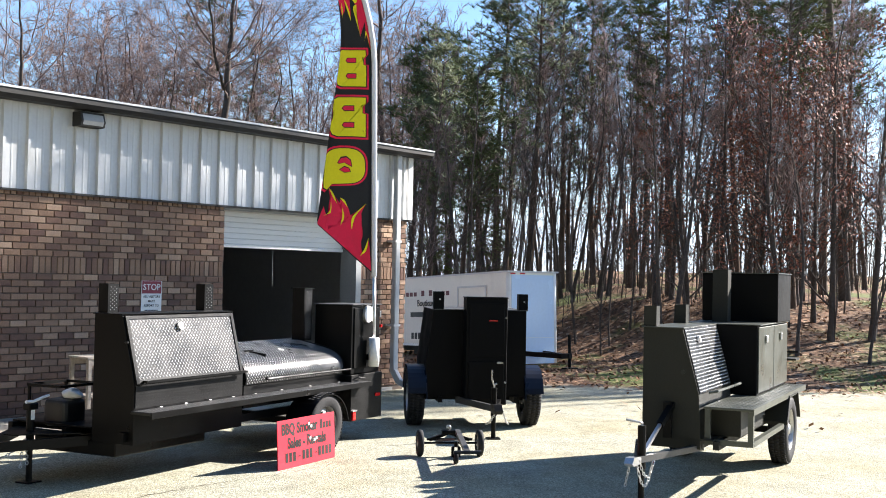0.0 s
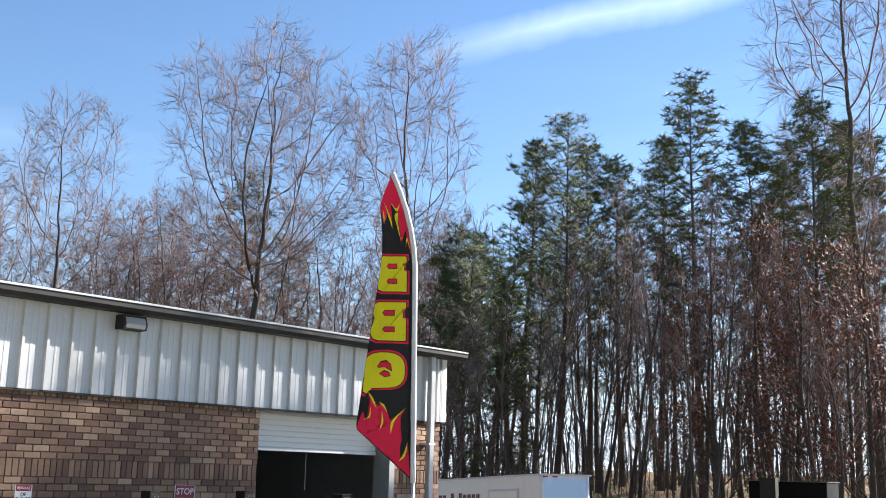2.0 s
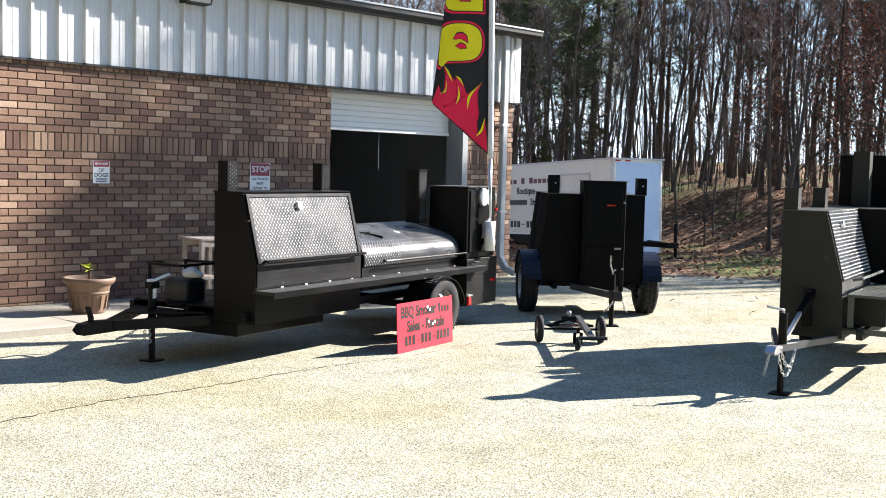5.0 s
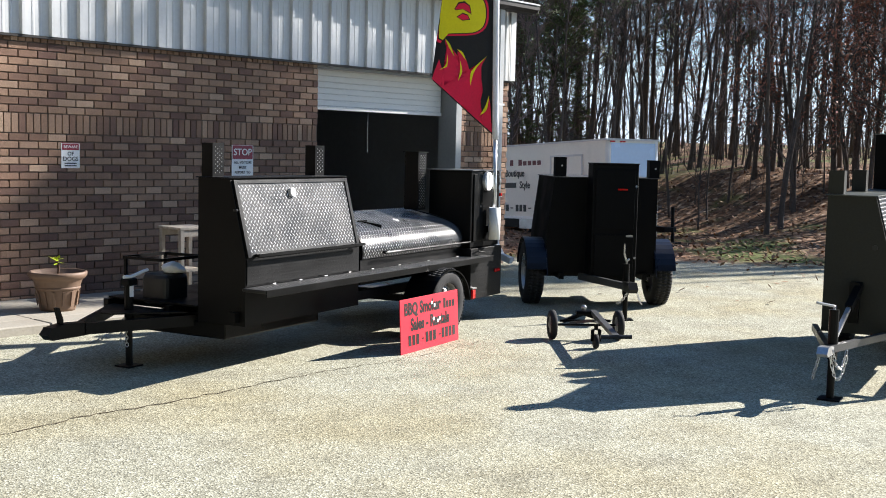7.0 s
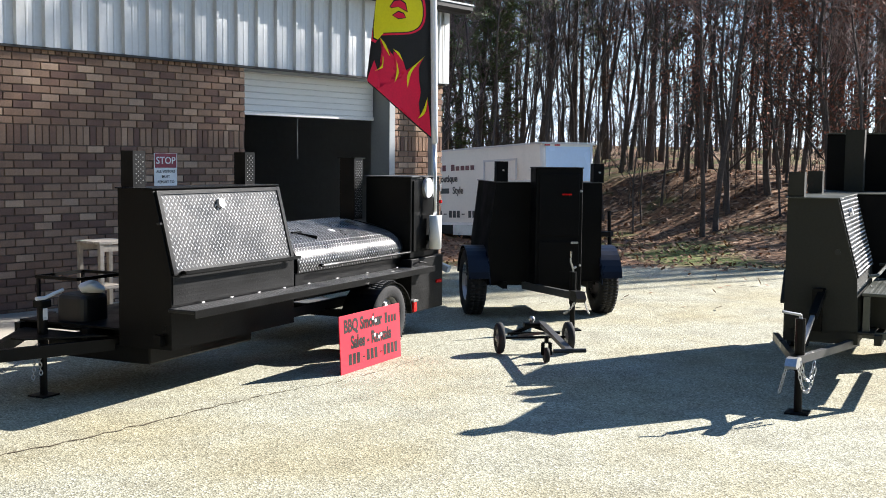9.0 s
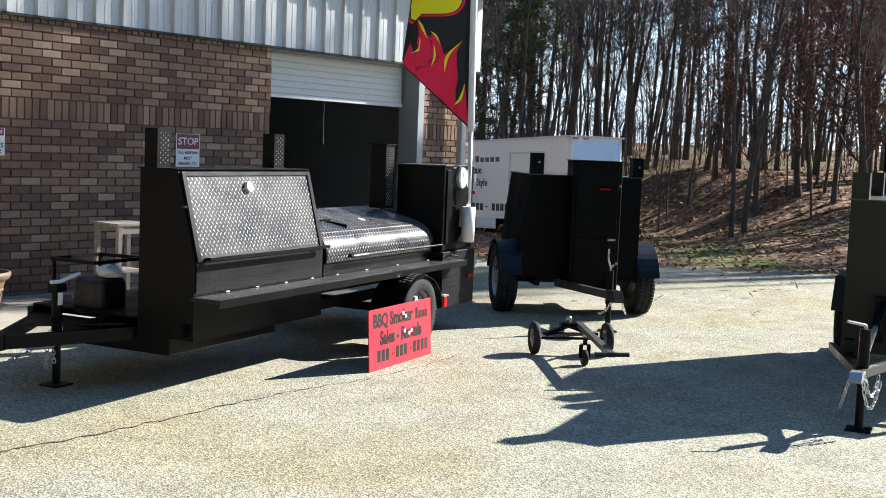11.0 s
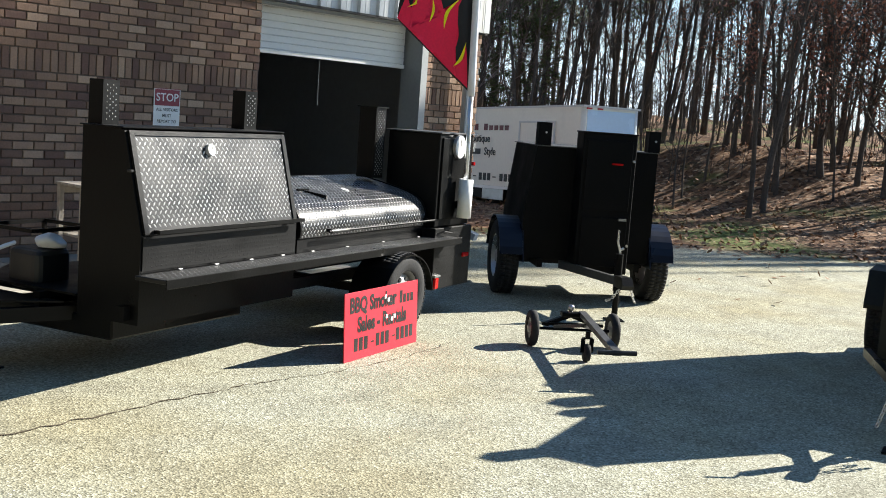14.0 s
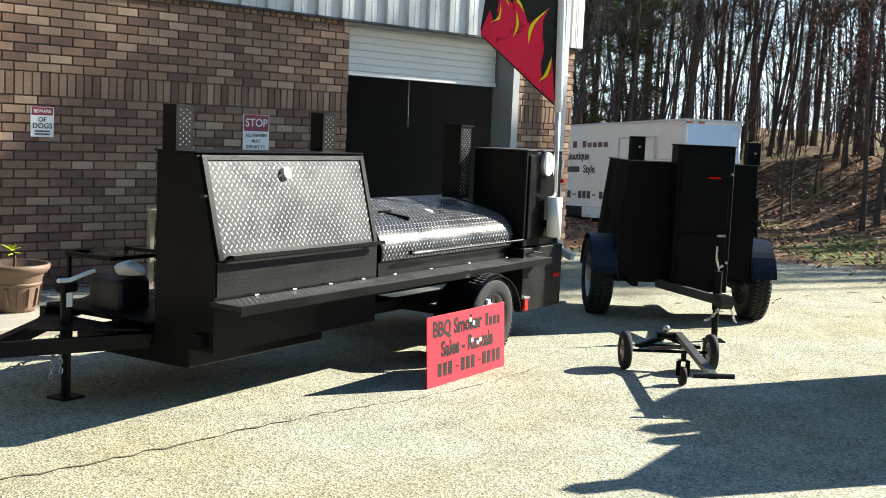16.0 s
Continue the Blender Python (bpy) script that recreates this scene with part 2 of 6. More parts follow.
M_GLASS = surface("dark_window_glass", (0.02, 0.03, 0.035), 0.06, 0, 0.1, 10, 1, 0, 0.8)
M_MAROON = surface("maroon_frame", (0.12, 0.015, 0.02), 0.45, 0, 0.1, 30, 2, 0.04)
M_TERRA = surface("tan_plastic_pot", (0.185, 0.118, 0.078), 0.65, 0, 0.12, 30, 4, 0.08)
M_SOIL = surface("potting_soil", (0.05, 0.035, 0.025), 0.95, 0, 0.3, 60, 8, 0.8)
M_LEAFY = surface("yellow_green_leaf", (0.42, 0.5, 0.03), 0.5, 0, 0.2, 30, 6, 0.05)
# nose blued for sky reflection, skin creamed for ground bounce, both put into colour
M_TRSKY = surface("sky_tinted_trailer_nose", (0.50, 0.66, 0.86), 0.22, 0, 0.05, 20, 1.2, 0.02, 0.6)
M_TRWHITE = surface("white_trailer_skin", (0.78, 0.75, 0.67), 0.4, 0, 0.05, 20, 1.2, 0.03, 0.5, (0.6, 0.59, 0.54), (0.6, 0.8), 1.3)
M_BLUEP = surface("dark_blue_paint", (0.006, 0.008, 0.018), 0.35, 0, 0.1, 40, 3, 0.04, 0.35)
M_WOODP = surface("pale_weathered_wood", (0.42, 0.37, 0.31), 0.8, 0, 0.25, 25, 4, 0.3, 0.2)
M_WOODB = surface("grey_brown_wood", (0.11, 0.065, 0.04), 0.8, 0, 0.25, 25, 4, 0.3, 0.2)
M_REDLENS = surface("red_lamp_lens", (0.5, 0.01, 0.01), 0.15, 0, 0.1, 30, 3, 0, 0.7)
M_FLAGK = surface("black_flag_cloth", (0.02, 0.02, 0.022), 0.7, 0, 0.15, 60, 5, 0.1, 0.3)
M_FLAGR = surface("red_flag_cloth", (0.80, 0.016, 0.07), 0.65, 0, 0.1, 60, 5, 0.1, 0.3)
M_FLAGY = surface("yellow_flag_cloth", (0.80, 0.72, 0.012), 0.65, 0, 0.08, 60, 5, 0.1, 0.3)
M_BARK = surface("grey_brown_bark", (0.085, 0.072, 0.063), 0.95, 0, 0.35, 14, 2, 0.8, 0.1)
M_BARKL = surface("pale_twig_bark", (0.21, 0.155, 0.14), 0.9, 0, 0.3, 14, 2, 0.3, 0.1)
M_PINEB = surface("pine_bark", (0.10, 0.075, 0.058), 0.95, 0, 0.3, 12, 2, 0.8, 0.1)
M_NEEDLE = surface("pine_needles", (0.075, 0.10, 0.03), 0.6, 0, 0.3, 3, 0.4, 0, 0.3, (0.13, 0.145, 0.05), (0.5, 0.7), 0.7, 0.4)
M_RUST = surface("dry_oak_leaves", (0.22, 0.085, 0.055), 0.7, 0, 0.3, 3, 0.5, 0, 0.3, (0.26, 0.12, 0.07), (0.5, 0.7), 0.8, 0.4)


def brick_material():
    """Tan, brown and purplish bricks, each of its own tint, with sooty patches and a rough face."""
    m = surface("tan_brown_brick", (0.3, 0.2, 0.15), 0.9, 0, 0.2, 70, 7, 0.7, 0.2)
    n, l = m.node_tree.nodes, m.node_tree.links
    oi, ge, s, f, r = n.new("ShaderNodeObjectInfo"), n.new("ShaderNodeNewGeometry"), n.new("ShaderNodeMath"), n.new("ShaderNodeMath"), n.new("ShaderNodeValToRGB")
    s.operation, f.operation = "ADD", "FRACT"
    l.new(oi.outputs["Random"], s.inputs[0])
    l.new(ge.outputs["Random Per Island"], s.inputs[1])
    l.new(s.outputs[0], f.inputs[0])
    e = r.color_ramp.elements
    for _ in range(3):
        e.new(0.5)
    for k, (p, c) in zip(e, ((0.0, (0.15, 0.090, 0.072)), (0.25, (0.20, 0.122, 0.088)), (0.55, (0.26, 0.164, 0.112)), (0.85, (0.32, 0.210, 0.146)), (1.0, (0.44, 0.31, 0.22)))):
        k.position, k.color = p, (*c, 1)
    l.new(f.outputs[0], r.inputs["Fac"])
    sc = [x for x in n if x.type == "VECT_MATH"][0]
    l.new(r.outputs["Color"], sc.inputs[0])
    return m


M_BRICK = brick_material()
M_CRACK = surface("dark_crack_filling", (0.105, 0.085, 0.06), 0.95, 0, 0.3, 40, 6, 0.2, 0.1)
M_LITTER = surface("fallen_leaf", (0.22, 0.112, 0.058), 0.75, 0, 0.2, 9, 1, 0, 0.3, (0.34, 0.24, 0.16), (0.5, 0.7), 2.0, 0.55)


def ground_material():
    """Worn pale asphalt with exposed stones and rusty stains, going over into dry leaves, soil and moss past the lot's edge."""
    m = bpy.data.materials.new("lot_and_leaf_litter")
    m.use_nodes = True
    n, l = m.node_tree.nodes, m.node_tree.links
    b = n["Principled BSDF"]
    co = n.new("ShaderNodeTexCoord")

    def noise_at(scale, detail=4.0, rough=0.55):
        t = n.new("ShaderNodeTexNoise")
        t.inputs["Scale"].default_value, t.inputs["Detail"].default_value, t.inputs["Roughness"].default_value = scale, detail, rough
        l.new(co.outputs["Object"], t.inputs["Vector"])
        return t.outputs["Fac"]

    def ramp(value, stops):
        r = n.new("ShaderNodeValToRGB")
        e = r.color_ramp.elements
        while len(e) < len(stops):
            e.new(0.5)
        for k, (p, c) in zip(e, stops):
            k.position, k.color = p, (*c, 1)
        l.new(value, r.inputs["Fac"])
        return r.outputs["Color"]

    def mix(f, a, c, mode="MIX"):
        x = n.new("ShaderNodeMix")
        x.data_type, x.blend_type = "RGBA", mode
        if isinstance(f, float):
            x.inputs["Factor"].default_value = f
        else:
            l.new(f, x.inputs["Factor"])
        l.new(a, x.inputs["A"])
        l.new(c, x.inputs["B"])
        return x.outputs["Result"]

    def step(value, lo, hi):
        r = n.new("ShaderNodeMapRange")
        r.inputs["From Min"].default_value, r.inputs["From Max"].default_value = lo, hi
        l.new(value, r.inputs["Value"])
        return r.outputs["Result"]

    stones = n.new("ShaderNodeTexVoronoi")
    stones.inputs["Scale"].default_value = 95
    l.new(co.outputs["Object"], stones.inputs["Vector"])
    bw = n.new("ShaderNodeSeparateColor")
    l.new(stones.outputs["Color"], bw.inputs[0])
    lot = ramp(bw.outputs[0], [(0.0, (0.156, 0.152, 0.113)), (0.3, (0.289, 0.285, 0.217)), (0.75, (0.382, 0.378, 0.295)), (1.0, (0.546, 0.542, 0.448))])
    stain = ramp(noise_at(0.55, 5), [(0.44, (1.0, 1.0, 1.0)), (0.64, (0.96, 0.90, 0.78)), (0.78, (0.89, 0.79, 0.62))])
    lot = mix(1.0, lot, stain, "MULTIPLY")
    grime = ramp(noise_at(2.6, 6), [(0.3, (0.82, 0.8, 0.78)), (0.6, (1.06, 1.05, 1.03))])
    lot = mix(1.0, lot, grime, "MULTIPLY")
    leaves = n.new("ShaderNodeTexVoronoi")
    leaves.inputs["Scale"].default_value = 11
    l.new(co.outputs["Object"], leaves.inputs["Vector"])
    lw = n.new("ShaderNodeSeparateColor")
    l.new(leaves.outputs["Color"], lw.inputs[0])
    litter = ramp(lw.outputs[0], [(0.0, (0.045, 0.026, 0.016)), (0.45, (0.16, 0.082, 0.042)), (0.8, (0.26, 0.145, 0.078)), (1.0, (0.42, 0.30, 0.2))])
    moss = ramp(noise_at(9.0), [(0.3, (0.06, 0.085, 0.02)), (0.7, (0.16, 0.18, 0.045))])
    litter = mix(step(noise_at(0.35, 5), 0.50, 0.60), litter, moss)
    # the lot ends along a ragged line
    sp = n.new("ShaderNodeSeparateXYZ")
    l.new(co.outputs["Object"], sp.inputs[0])
    ax, ay, su, ed = (n.new("ShaderNodeMath") for _ in range(4))
    for k, op, v in ((ax, "MULTIPLY", 0.80), (ay, "MULTIPLY", 0.60)):
        k.operation, k.inputs[1].default_value = op, v
    su.operation = ed.operation = "ADD"
    l.new(sp.outputs[0], ax.inputs[0])
    l.new(sp.outputs[1], ay.inputs[0])
    l.new(ax.outputs[0], su.inputs[0])
    l.new(ay.outputs[0], su.inputs[1])
    l.new(su.outputs[0], ed.inputs[0])
    l.new(noise_at(1.1, 5), ed.inputs[1])
    col = mix(step(ed.outputs[0], 4.35, 4.95), lot, litter)
    l.new(col, b.inputs["Base Color"])
    b.inputs["Roughness"].default_value = 0.92
    b.inputs["Specular IOR Level"].default_value = 0.25
    bu = n.new("ShaderNodeBump")
    bu.inputs["Strength"].default_value, bu.inputs["Distance"].default_value = 0.55, 0.006
    l.new(stones.outputs["Distance"], bu.inputs["Height"])
    l.new(bu.outputs["Normal"], b.inputs["Normal"])
    return m


M_GROUND = ground_material()
M_STEELG = surface("dark_grey_steel", (0.075, 0.075, 0.075), 0.45, 0.3, 0.2, 50, 4, 0.1, 0.35)
M_PLATEB = surface("black_painted_plate", (0.008, 0.008, 0.008), 0.45, 0, 0.2, 50, 3, 0.1, 0.18)
M_RIMD = surface("grey_steel_rim", (0.25, 0.25, 0.25), 0.45, 0.6, 0.2, 50, 5, 0.08)
# lighter olive for the shelf, doors and top plates
M_GREENL = surface("lighter_olive_paint", (0.075, 0.08, 0.065), 0.38, 0.15, 0.2, 50, 3, 0.1, 0.5)
M_BLACKM = surface("dull_black_paint", (0.004, 0.004, 0.0042), 0.55, 0, 0.25, 50, 3, 0.12, 0.10)
M_SLEEVE = surface("pale_flag_sleeve", (0.72, 0.74, 0.8), 0.6, 0, 0.08, 40, 4, 0.05, 0.3)
M_SIGNRED = surface("dark_red_sign_print", (0.24, 0.012, 0.03), 0.4, 0, 0.08, 30, 4, 0, 0.5)


# ---- ground ----
def ground_height(x, y):
    """Level lot; past its far edge a bank climbs into the wood."""
    s = ((x - 6.2) * 0.80 + (y + 1.6) * 0.60)
    t = (x * 0.6 - y * 0.8)
    side = min(1.0, max(0.0, (t - 0.5) / 7.0))
    if s <= 0.4:
        return 0.0
    k = min(1.0, (s - 0.4) / 11.0)
    z = (3 * k * k - 2 * k * k * k) * (0.30 + 1.10 * side)
    z += 0.06 * noise.noise(Vector((x * 0.45, y * 0.45, 0))) * min(1, s / 2)
    z *= min(1.0, max(0.0, (math.hypot(x - 9.6, y - 3.6) - 3.4) / 3.0))   # the lot reaches round the white trailer
    if s > 12:
        z += min((s - 12) * 0.030, 1.0)
    return z


def ground():
    xs = sorted(set([-900, -300, -100, -50, -30] + [-20 + i for i in range(24)] + [4 + i * 0.7 for i in range(60)] + [48, 55, 65, 80, 120, 300, 900]))
    ys = sorted(set([-900, -300, -100, -50, -35] + [-25 + i for i in range(14)] + [-11 + i * 0.7 for i in range(70)] + [40, 45, 55, 65, 80, 120, 300, 900]))
    verts = [(x, y, ground_height(x, y)) for x in xs for y in ys]
    n = len(ys)
    faces = [(i * n + j, (i + 1) * n + j, (i + 1) * n + j + 1, i * n + j + 1) for i in range(len(xs) - 1) for j in range(n - 1)]
    me = bpy.data.meshes.new("ground")
    me.from_pydata(verts, [], faces)
    me.shade_smooth()
    me.materials.append(M_GROUND)
    return tagged(new("ground", me), "sunlit pale gravelly asphalt lot running into a leaf-strewn bank", "ground", "", "structure")


ground()


# ---- the workshop building ----
X0, XD, XP, X1 = -4.44, 2.55, 2.62, 3.66   # brick begins, doorway ends, pier begins, corner
ZB, ZS, ZR = 0.08, 2.69, 3.67              # wall foot, siding foot, eave
YI = 0.27                                  # wall thickness


def brick_wall_core(name, x0, x1, y0, y1, z0, z1):
    return tagged(part(name, box(x0, x1, y0, y1, z0, z1), M_MORTAR), "tan and brown brick wall with recessed mortar joints", "wall", "", "structure")


wall_brick = brick_wall_core("wall_front", X0, 0.0, 0.008, YI, 0.0, ZS)
wall_pier = brick_wall_core("wall_pier", XP, X1, 0.008, YI, 0.0, ZS)
tagged(part("wall_side", box(X1 - YI, X1, YI + 0.003, 11.0, 0.0, ZS + 0.9), M_BRICK), "brown brick side wall of the workshop", "wall", "", "structure")
tagged(part("wall_back", box(-13.0, X1, 11.003, 11.2, 0.0, 4.4), M_INSIDE), "grey back wall of the workshop", "wall", "", "structure")
tagged(part("wall_left", box(-13.2, -13.0, 0.0, 11.0, 0.0, 4.4), M_INSIDE), "grey left end wall of the workshop", "wall", "", "structure")
tagged(part("wall_partition", box(-0.45, -0.30, YI + 0.003, 10.9, 0.0, 3.4), M_INSIDE), "grey panelled partition inside the workshop", "wall", "", "structure")
tagged(part("wall_storefront", box(-13.0, X0 - 1.75, 0.02, YI, 0.0, ZS), M_BRICK), "brown brick wall beyond the office window", "wall", "", "structure")
tagged(part("wall_upper", box(-13.0, X1, 0.0, YI, ZS + 0.003, ZR), M_INSIDE), "upper wall behind the steel siding", "wall", "", "structure")
tagged(part("wall_rear", box(-0.297, X1 - YI - 0.004, 5.6, 5.7, 0.05, 3.397), M_INSIDE), "pale grey rear wall inside the workshop", "wall", "", "structure")
tagged(part("wall_lining", box(X1 - YI - 0.024, X1 - YI - 0.004, YI + 0.006, 5.595, 0.053, 3.395), M_INSIDE), "grey panel lining of the workshop side wall", "wall", "", "structure")
tagged(part("floor", box(-0.3, X1 - YI, -0.02, 10.9, 0.0, 0.05), M_FLOORIN), "dusty concrete floor of the workshop", "floor", "", "structure")
tagged(part("ceiling", box(-0.3, X1 - YI, YI + 0.003, 10.9, 3.4, 3.48), M_INSIDE), "dark ceiling of the workshop", "ceiling", "", "structure")
roofm = bmesh.new()
prism([(-0.325, ZR + 0.082), (11.4, ZR + 0.85), (11.4, ZR + 0.95), (-0.325, ZR + 0.110)], "x", -13.4, X1 + 0.22, bm=roofm)
tagged(part("roof", roofm, M_SIDING), "low-pitched pale metal roof", "roof", "", "structure")


def siding():
    """Ribbed steel panels: tall ribs a foot apart with two low ones between."""
    bm = bmesh.new()
    p, x = [], -13.0
    pitch = 0.305
    while x < X1 - 0.01:
        for dx, d in ((0, 0), (0.02, 0.0), (0.030, 0.042), (0.062, 0.042), (0.072, 0.0), (0.145, 0.0), (0.152, 0.003), (0.168, 0.003), (0.175, 0.0),
                      (0.222, 0.0), (0.229, 0.003), (0.245, 0.003), (0.252, 0.0)):
            if x + dx < X1 + 0.03:
                p.append((x + dx, -0.03 - d))
        x += pitch
    p.append((X1 + 0.035, -0.03))
    lo = [bm.verts.new((a, b, ZS - 0.02)) for a, b in p]
    hi = [bm.verts.new((a, b, ZR + 0.06)) for a, b in p]
    for i in range(len(p) - 1):
        bm.faces.new((lo[i], lo[i + 1], hi[i + 1], hi[i]))
    r = bmesh.ops.extrude_face_region(bm, geom=bm.faces[:])
    bmesh.ops.translate(bm, verts=[v for v in r["geom"] if isinstance(v, bmesh.types.BMVert)], vec=(0, 0.02, 0))
    t = thing("siding", Matrix(), "white ribbed steel siding with a dark drip edge", "siding", "", "structure")
    part("panel", bm, M_SIDING, t)
    part("drip_edge", box(-13.0, X1 + 0.04, -0.058, -0.004, ZS - 0.045, ZS - 0.021), M_TRIM, t, "dark brown drip edge")
    part("corner_trim", box(X1 - 0.07, X1 + 0.045, -0.085, -0.073, ZS - 0.02, ZR + 0.04, 0.003), M_SIDING, t)
    part("side_panel", prism([(0.0, ZS - 0.02), (11.0, ZS - 0.02), (11.0, ZR + 0.80), (0.0, ZR + 0.06)], "x", X1 + 0.003, X1 + 0.03), M_SIDING, t)


siding()


def gutter():
    t = thing("gutter", Matrix(), "dark brown metal eave gutter with a pale downspout", "gutter", "", "structure")
    part("trough", prism([(-0.26, ZR - 0.02), (-0.075, ZR - 0.02), (-0.075, ZR + 0.08), (-0.34, ZR + 0.08), (-0.34, ZR + 0.02)], "x", -13.4, X1 + 0.25), M_TRIM, t)
    part("lip", box(-13.4, X1 + 0.25, -0.352, -0.330, ZR + 0.083, ZR + 0.102), M_SIDING, t, "pale drip edge of the metal roof")
    part("soffit", box(-13.4, X1 + 0.2, -0.075, -0.03, ZR + 0.03, ZR + 0.05), M_TRIM, t)


gutter()
tagged(part("trim", prism([(-0.33, ZR - 0.01), (11.45, ZR + 0.80), (11.45, ZR + 0.97), (-0.33, ZR + 0.115)], "x", X1 + 0.223, X1 + 0.245), M_TRIM), "dark rake trim at the roof's end", "trim", "", "structure")


def downspout():
    x, y = 3.28, -0.14
    t = thing("downspout", Matrix(), "pale metal downspout on the brick pier", "downspout", "", "structure")
    part("pipe", box(x - 0.055, x + 0.055, y - 0.045, y + 0.045, 0.30, ZR - 0.02, 0.012), M_SPOUT, t)
    bm = bar((x, y, 0.32), (x + 0.03, y - 0.10, 0.14), 0.11, 0.085)
    bar((x + 0.03, y - 0.10, 0.15), (x + 0.07, y - 0.26, 0.09), 0.11, 0.085, bm)
    part("elbow", bm, M_SPOUT, t)
    for z in (1.0, 2.3):
        part("strap", box(x - 0.075, x + 0.075, y - 0.048, 0.0, z, z + 0.03), M_SIDING, t)


downspout()


def roller_door():
    t = thing("door_1", Matrix(), "white roller door drawn half up over the dark workshop doorway", "roller door", "", "structure")
    z = 2.17
    while z < 3.0:
        part("slat", prism([(YI + 0.0, z), (YI - 0.006, z + 0.008), (YI - 0.006, z + 0.066), (YI, z + 0.074), (YI + 0.012, z + 0.06), (YI + 0.012, z + 0.012)], "x", 0.0, XD - 0.05), M_DOORW, t)
        z += 0.075
    part("bottom_bar", box(0.0, XD - 0.05, YI - 0.03, YI + 0.03, 2.12, 2.168, 0.005), M_DOORW, t, "white bottom bar with a dark seal")
    part("jamb", box(XD - 0.02, XP + 0.02, -0.012, YI + 0.05, 0.0, ZS - 0.05), M_JAMB, t, "grey steel jamb")
    part("header", box(0.0, XD, 0.02, YI - 0.02, ZS - 0.06, ZS), M_JAMB, t)
    part("pull_cord", sweep([(1.15, YI + 0.04, 2.13), (1.153, YI + 0.05, 1.95), (1.15, YI + 0.04, 1.60)], 0.004, 6), M_JAMB, t)


roller_door()


def office_window():
    t = thing("window_1", Matrix(), "dark office window in a maroon frame", "window", "", "structure")
    part("pane", box(X0 - 1.68, X0 - 0.07, 0.10, 0.112, 0.12, ZS - 0.08), M_GLASS, t)
    for x in (X0 - 1.75, X0 - 0.07):
        part("frame", box(x, x + 0.07, 0.03, 0.18, 0.08, ZS), M_MAROON, t)
    part("frame", box(X0 - 1.68, X0 - 0.07, 0.035, 0.18, ZS - 0.08, ZS - 0.003), M_MAROON, t)
    part("sill", box(X0 - 1.68, X0 - 0.07, 0.035, 0.18, 0.08, 0.12), M_MAROON, t)
    part("push_bar", box(X0 - 1.6, X0 - 0.12, 0.06, 0.085, 0.98, 1.05), M_JAMB, t)
    part("notice", box(X0 - 0.38, X0 - 0.14, 0.088, 0.097, 0.98, 1.18), M_WHITEPL, t, "small white notice on the glass")


office_window()

walk_base = tagged(part("pavement", box(-13.0, -0.02, -1.54, 0.006, -0.05, 0.066), M_CONC), "weathered concrete walk of jointed slabs along the brick wall", "pavement", "", "structure")
for i in range(9):
    x = -12.98 + i * 1.44
    part("slab", box(x, x + 1.430, -1.215, 0.004, 0.0662, 0.080, 0.004), M_CONC, walk_base)
    part("kerb", box(x, x + 1.430, -1.556, -1.225, -0.04, 0.080, 0.012), M_CONC, walk_base)


def flood_light():
    t = thing("wall_light", pose(-2.17, -0.062, 3.54), "dark bronze wall light with a frosted front on the siding", "light")
    part("housing", prism([(0.03, -0.085), (-0.15, -0.085), (-0.17, -0.02), (-0.13, 0.085), (0.03, 0.085)], "x", -0.16, 0.16), M_TRIM, t)
    part("lens", prism([(-0.155, -0.07), (-0.176, -0.02), (-0.144, 0.06), (-0.138, 0.06), (-0.165, -0.02), (-0.145, -0.07)], "x", -0.135, 0.135), M_JAMB, t, "dull frosted glass front")


flood_light()


# ---- trees ----
class Wood:
    """Gathers tapered limbs as plain vertices and faces."""

    def __init__(self):
        self.v, self.f = [], []

    def limb(self, pts, radii, sides):
        start = len(self.v)
        for i, (p, r) in enumerate(zip(pts, radii)):
            d = (pts[min(i + 1, len(pts) - 1)] - pts[max(i - 1, 0)]).normalized()
            a = d.orthogonal().normalized()
            b = d.cross(a)
            for k in range(sides):
                w = 2 * math.pi * k / sides
                self.v.append(p + (a * math.cos(w) + b * math.sin(w)) * r)
        for i in range(len(pts) - 1):
            for k in range(sides):
                q = (k + 1) % sides
                o = start + i * sides
                self.f.append((o + k, o + q, o + sides + q, o + sides + k))

    def blade(self, p, d, side, w):
        o = len(self.v)
        self.v += [p - side * w, p + side * w, p + d]
        self.f.append((o, o + 1, o + 2))

    def leaf(self, p, a, b):
        o = len(self.v)
        self.v += [p, p + a * 0.5 + b, p + a, p + a * 0.5 - b]
        self.f.append((o, o + 1, o + 2, o + 3))

    def mesh(self, name, material, smooth=True):
        me = bpy.data.meshes.new(name)
        me.from_pydata([tuple(p) for p in self.v], [], self.f)
        me.materials.append(material)
        if smooth:
            me.shade_smooth()
        return me


def wander(rng, start, direction, length, n, bend, lift):
    """A limb's line: it bends at random and lifts towards the light."""
    p, d, out = start.copy(), direction.normalized(), [start.copy()]
    for _ in range(n):
        d = (d + Vector((rng.uniform(-1, 1), rng.uniform(-1, 1), rng.uniform(-1, 1))) * bend + Vector((0, 0, lift))).normalized()
        p = p + d * (length / n)
        out.append(p.copy())
    return out


def off(rng, d, angle):
    """A direction that leaves d by an angle, turned at random about it."""
    a = d.orthogonal().normalized()
    a.rotate(Matrix.Rotation(rng.uniform(0, 2 * math.pi), 3, d.normalized()))
    return (d.normalized() * math.cos(angle) + a * math.sin(angle)).normalized()


